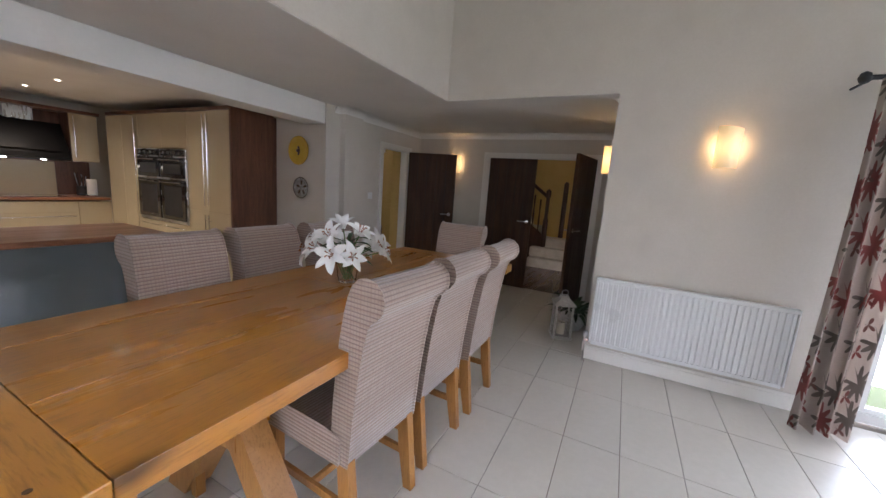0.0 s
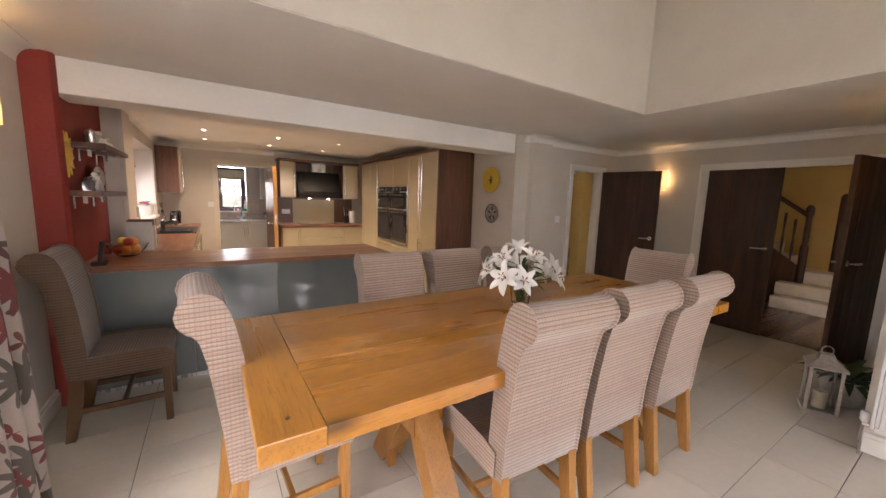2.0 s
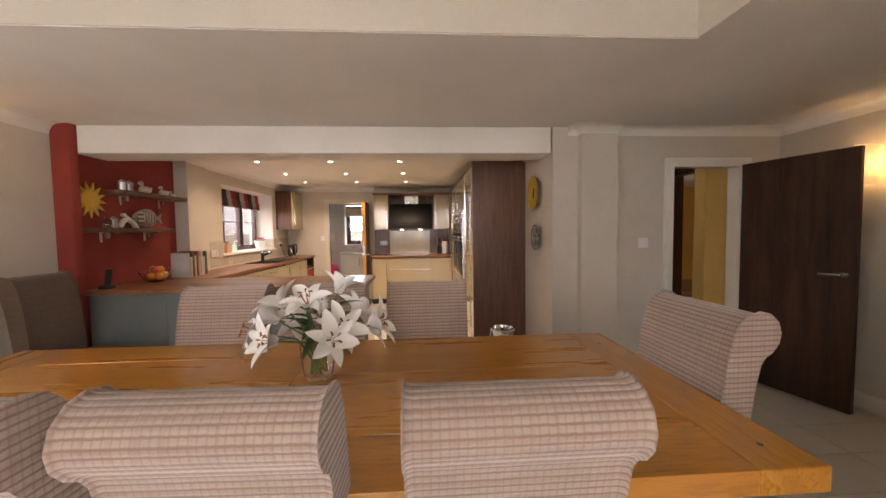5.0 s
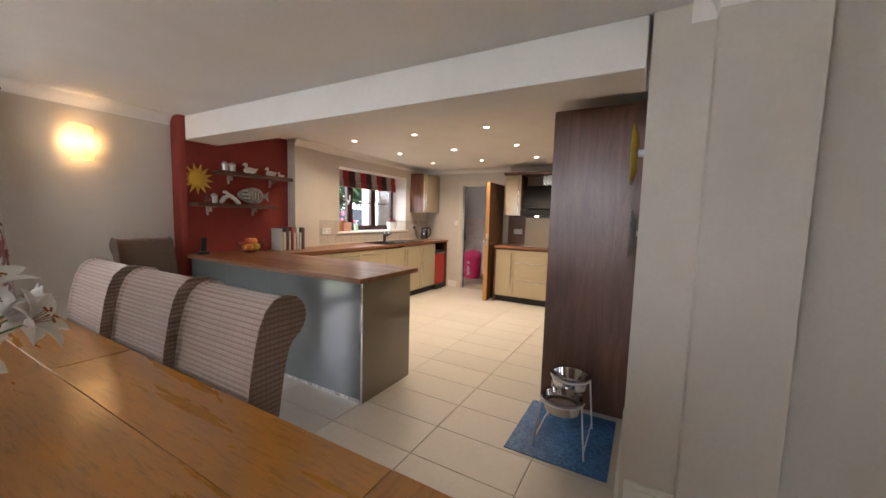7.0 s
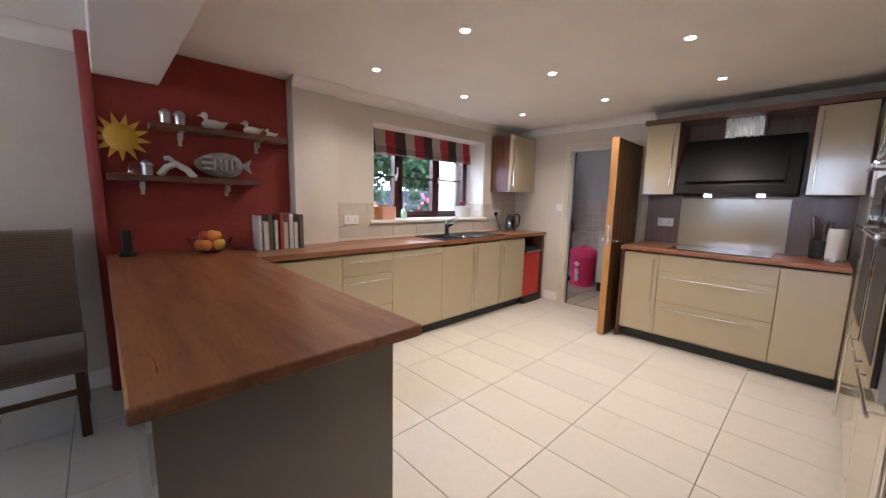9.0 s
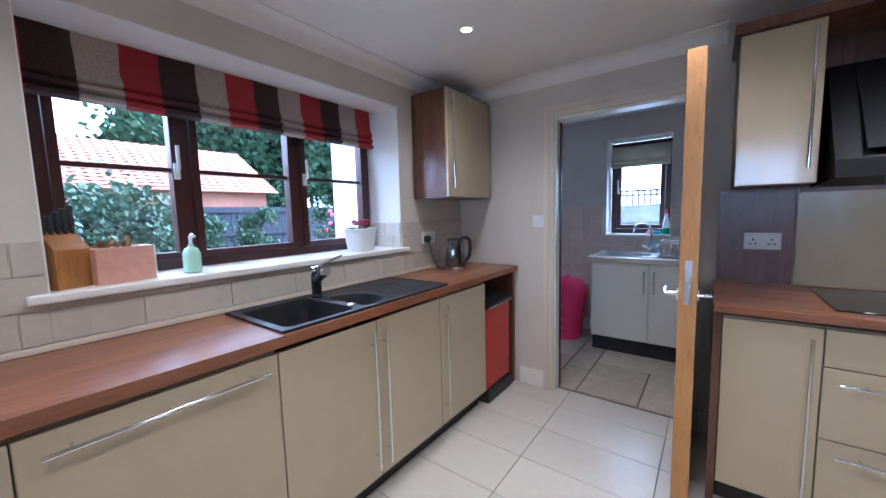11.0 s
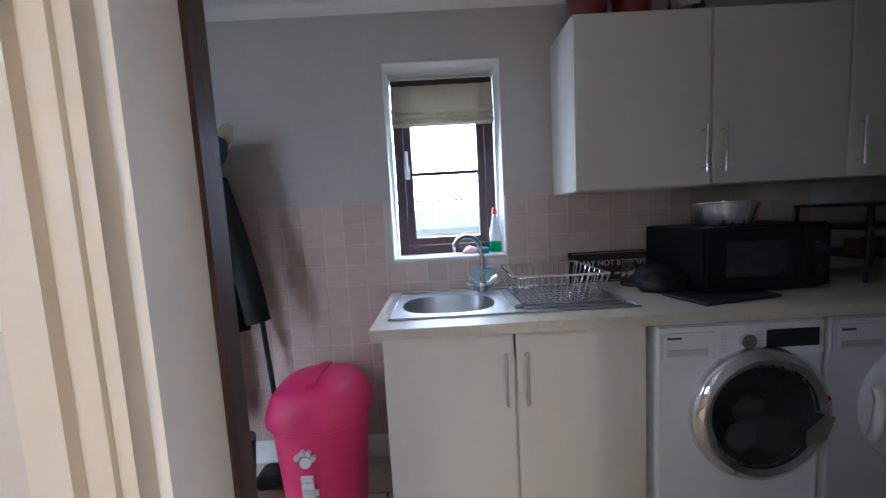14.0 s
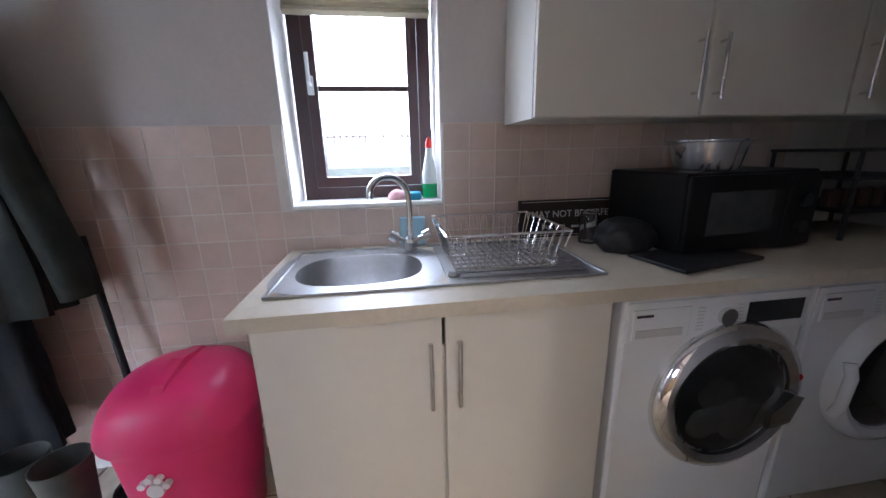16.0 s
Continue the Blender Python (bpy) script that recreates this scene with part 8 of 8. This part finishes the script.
ff = thing("field_fence", "dark railing fence along the far boundary", "fence", pose(-19.0, 1.5, -0.16))
for k in range(44):
    part("paling", B(-0.015, 0.015, 0.0, 0.07, 0.0, 2.1), PALEWOOD, ff, m=pose(0, -3.5 + 0.19 * k, 0))
for z in (0.7, 1.9):
    part("rail", B(-0.05, -0.016, -3.5, 4.9, z, z + 0.08), PALEWOOD, ff)
gb = thing("garden_bank", "dark hedge bank at the end of the yard", "hedge", pose(-15.5, 1.5, -0.16))
bm = bmesh.new()
prism(bm, [(-0.6, 0.0), (0.8, 0.0), (0.5, 1.1), (0.0, 1.45), (-0.5, 1.3)], "y", -6, 7)
bmesh.ops.subdivide_edges(bm, edges=bm.edges[:], cuts=6, use_grid_fill=True)
for v in bm.verts:
    v.co += Vector((noise.noise(v.co * 1.3), 0, noise.noise(v.co * 1.7 + Vector((5, 0, 0))))) * 0.18
part("bank", bm, surface("heathery_bank", (0.05, 0.055, 0.045), (0.10, 0.10, 0.085), 6, 0.95, 0.4), gb)

# ---------- tiles, last ----------
P = 0.304


def piece(name, x0, x1, y0, y1, z0, z1, b):
    """Mesh of one tile: a slab with a chamfered upper edge."""
    data = bpy.data.meshes.new(name)
    v = [(x0, y0, z0), (x1, y0, z0), (x1, y1, z0), (x0, y1, z0), (x0, y0, z1 - b), (x1, y0, z1 - b), (x1, y1, z1 - b), (x0, y1, z1 - b), (x0 + b, y0 + b, z1), (x1 - b, y0 + b, z1), (x1 - b, y1 - b, z1), (x0 + b, y1 - b, z1)]
    f = [(0, 3, 2, 1), (0, 1, 5, 4), (1, 2, 6, 5), (2, 3, 7, 6), (3, 0, 4, 7), (4, 5, 9, 8), (5, 6, 10, 9), (6, 7, 11, 10), (7, 4, 8, 11), (8, 9, 10, 11)]
    data.from_pydata(v, [], f)
    return data


def lay(name, data, material, parent, m):
    if not data.materials:
        data.materials.append(material)
    ob = new(name, data)
    ob.parent = parent
    ob.matrix_basis = m
    return ob


floor_ob = bpy.data.objects["floor"]
g = 0.0022
cache = {}
for i in range(-23, 12):
    for j in range(-5, 6):
        x0, x1 = i * P + g, (i + 1) * P - g
        y0, y1 = 3.12 + j * 2 * P + g, 3.12 + (j + 1) * 2 * P - g
        if y0 >= 4.32:
            x0, x1 = max(x0, -2.655), min(x1, 0.278)
            y1 = min(y1, 6.30)
        else:
            x0, x1 = max(x0, -6.93), min(x1, 3.66)
            y0 = max(y0, 0.16)
            if y1 > 4.32 and not (-2.66 <= x0 and x1 <= 0.28):
                y1 = 4.32
        if x1 - x0 < 0.03 or y1 - y0 < 0.03:
            continue
        key = (round(x1 - x0, 3), round(y1 - y0, 3))
        if key not in cache:
            cache[key] = piece("floor_tile", 0, key[0], 0, key[1], -0.008, 0.0, 0.0012)
        lay("floor_tile", cache[key], TILE, floor_ob, pose(x0, y0, 0))

# random-laid flagstones of the utility room
uf = bpy.data.objects["floor_utility"]
U = 0.20
used = set()
r = random.Random(5)
nx, ny = 8, 25
for ix in range(nx):
    for iy in range(ny):
        if (ix, iy) in used:
            continue
        options = [(2, 2), (2, 3), (1, 1), (2, 1), (1, 2), (3, 2)]
        r.shuffle(options)
        options.sort(key=lambda o: -o[0] * o[1] + r.uniform(0, 3.2))
        for a, b in options + [(1, 1)]:
            cells = [(ix + p, iy + q) for p in range(a) for q in range(b)]
            if all(c not in used and c[0] < nx and c[1] < ny for c in cells):
                used.update(cells)
                key = ("s", a, b)
                if key not in cache:
                    cache[key] = piece("flagstone", 0.006, a * U - 0.006, 0.006, b * U - 0.006, -0.01, 0.0, 0.003)
                lay("flagstone", cache[key], STONE, uf, pose(-8.56 + ix * U, -1.28 + iy * U, 0.0))
                break

# kitchen wall tiles
kw = bpy.data.objects["wall_kitchen_south"]
for row in range(3):
    z0, z1 = 0.926 + 0.109 * row + 0.0015, 0.926 + 0.109 * (row + 1) - 0.0015
    for col in range(-1, 11):
        x0 = -6.88 + 0.3 * (col + (0.5 if row % 2 else 0)) + 0.0015
        x1 = x0 + 0.297
        for a0, a1 in ((-6.88, -6.175), (-6.175, -4.545), (-4.545, -4.162)):
            b0, b1 = max(x0, a0), min(x1, a1)
            top = min(z1, 1.053) if a0 == -6.175 else z1
            if b1 - b0 < 0.02 or top - z0 < 0.015:
                continue
            key = ("k", round(b1 - b0, 3), round(top - z0, 3))
            if key not in cache:
                cache[key] = piece("wall_tile", 0, key[1], 0, key[2], 0.0, 0.010, 0.002)
            lay("wall_tile", cache[key], WTILE, kw, Matrix.Translation((b1, 0.400, z0)) @ Matrix(((-1, 0, 0, 0), (0, 0, 1, 0), (0, 1, 0, 0), (0, 0, 0, 1))))

for row, (z0, z1) in enumerate(((1.0875, 1.163), (1.166, 1.250))):
    for y0, y1 in (((0.122, 0.255), (0.258, 0.396)) if row else ((0.122, 0.19), (0.193, 0.33), (0.333, 0.396))):
        key = ("r", round(y1 - y0, 3), round(z1 - z0, 3))
        if key not in cache:
            cache[key] = piece("wall_tile", 0, key[1], 0, key[2], 0.0, 0.008, 0.0015)
        lay("wall_tile", cache[key], WTILE, kw, Matrix.Translation((-6.166, y0, z0)) @ Matrix(((0, 0, 1, 0), (1, 0, 0, 0), (0, 1, 0, 0), (0, 0, 0, 1))))

# utility wall tiles
uw = bpy.data.objects["wall_utility_west"]
pitch = 0.1025
cache["u"] = piece("wall_tile", 0.0022, pitch - 0.0022, 0.0022, pitch - 0.0022, 0.0, 0.010, 0.0012)
turn = Matrix(((0, 0, 1, 0), (1, 0, 0, 0), (0, 1, 0, 0), (0, 0, 0, 1)))
count = 0
for row in range(11, -1, -1):
    for col in range(0, 31):
        y0, z0 = 0.122 + col * pitch, 0.106 + row * pitch
        hidden = 1.2 < y0 < 3.6 and z0 + pitch < 0.84
        hole = y0 + pitch > 1.186 and y0 < 1.754 and z0 + pitch > 1.035
        if hidden or hole:
            continue
        lay("wall_tile", cache["u"], UTILE, uw, Matrix.Translation((-8.42, y0, z0)) @ turn)
        count += 1
setting("trim_utility_grout", boxes((-8.42, -8.4118, 0.12, 1.184, 0.104, 1.336), (-8.42, -8.4118, 1.756, 3.6, 0.84, 1.336), (-8.42, -8.4118, 1.184, 1.756, 0.84, 1.028)), PALEGROUT, "pale grout between the utility wall tiles")
setting("trim_kitchen_grout", boxes((-6.879, -6.176, 0.40, 0.4045, 0.926, 1.253), (-6.176, -4.544, 0.40, 0.4045, 0.926, 1.053), (-4.544, -4.163, 0.40, 0.4045, 0.926, 1.253)), PALEGROUT, "pale grout between the kitchen wall tiles")
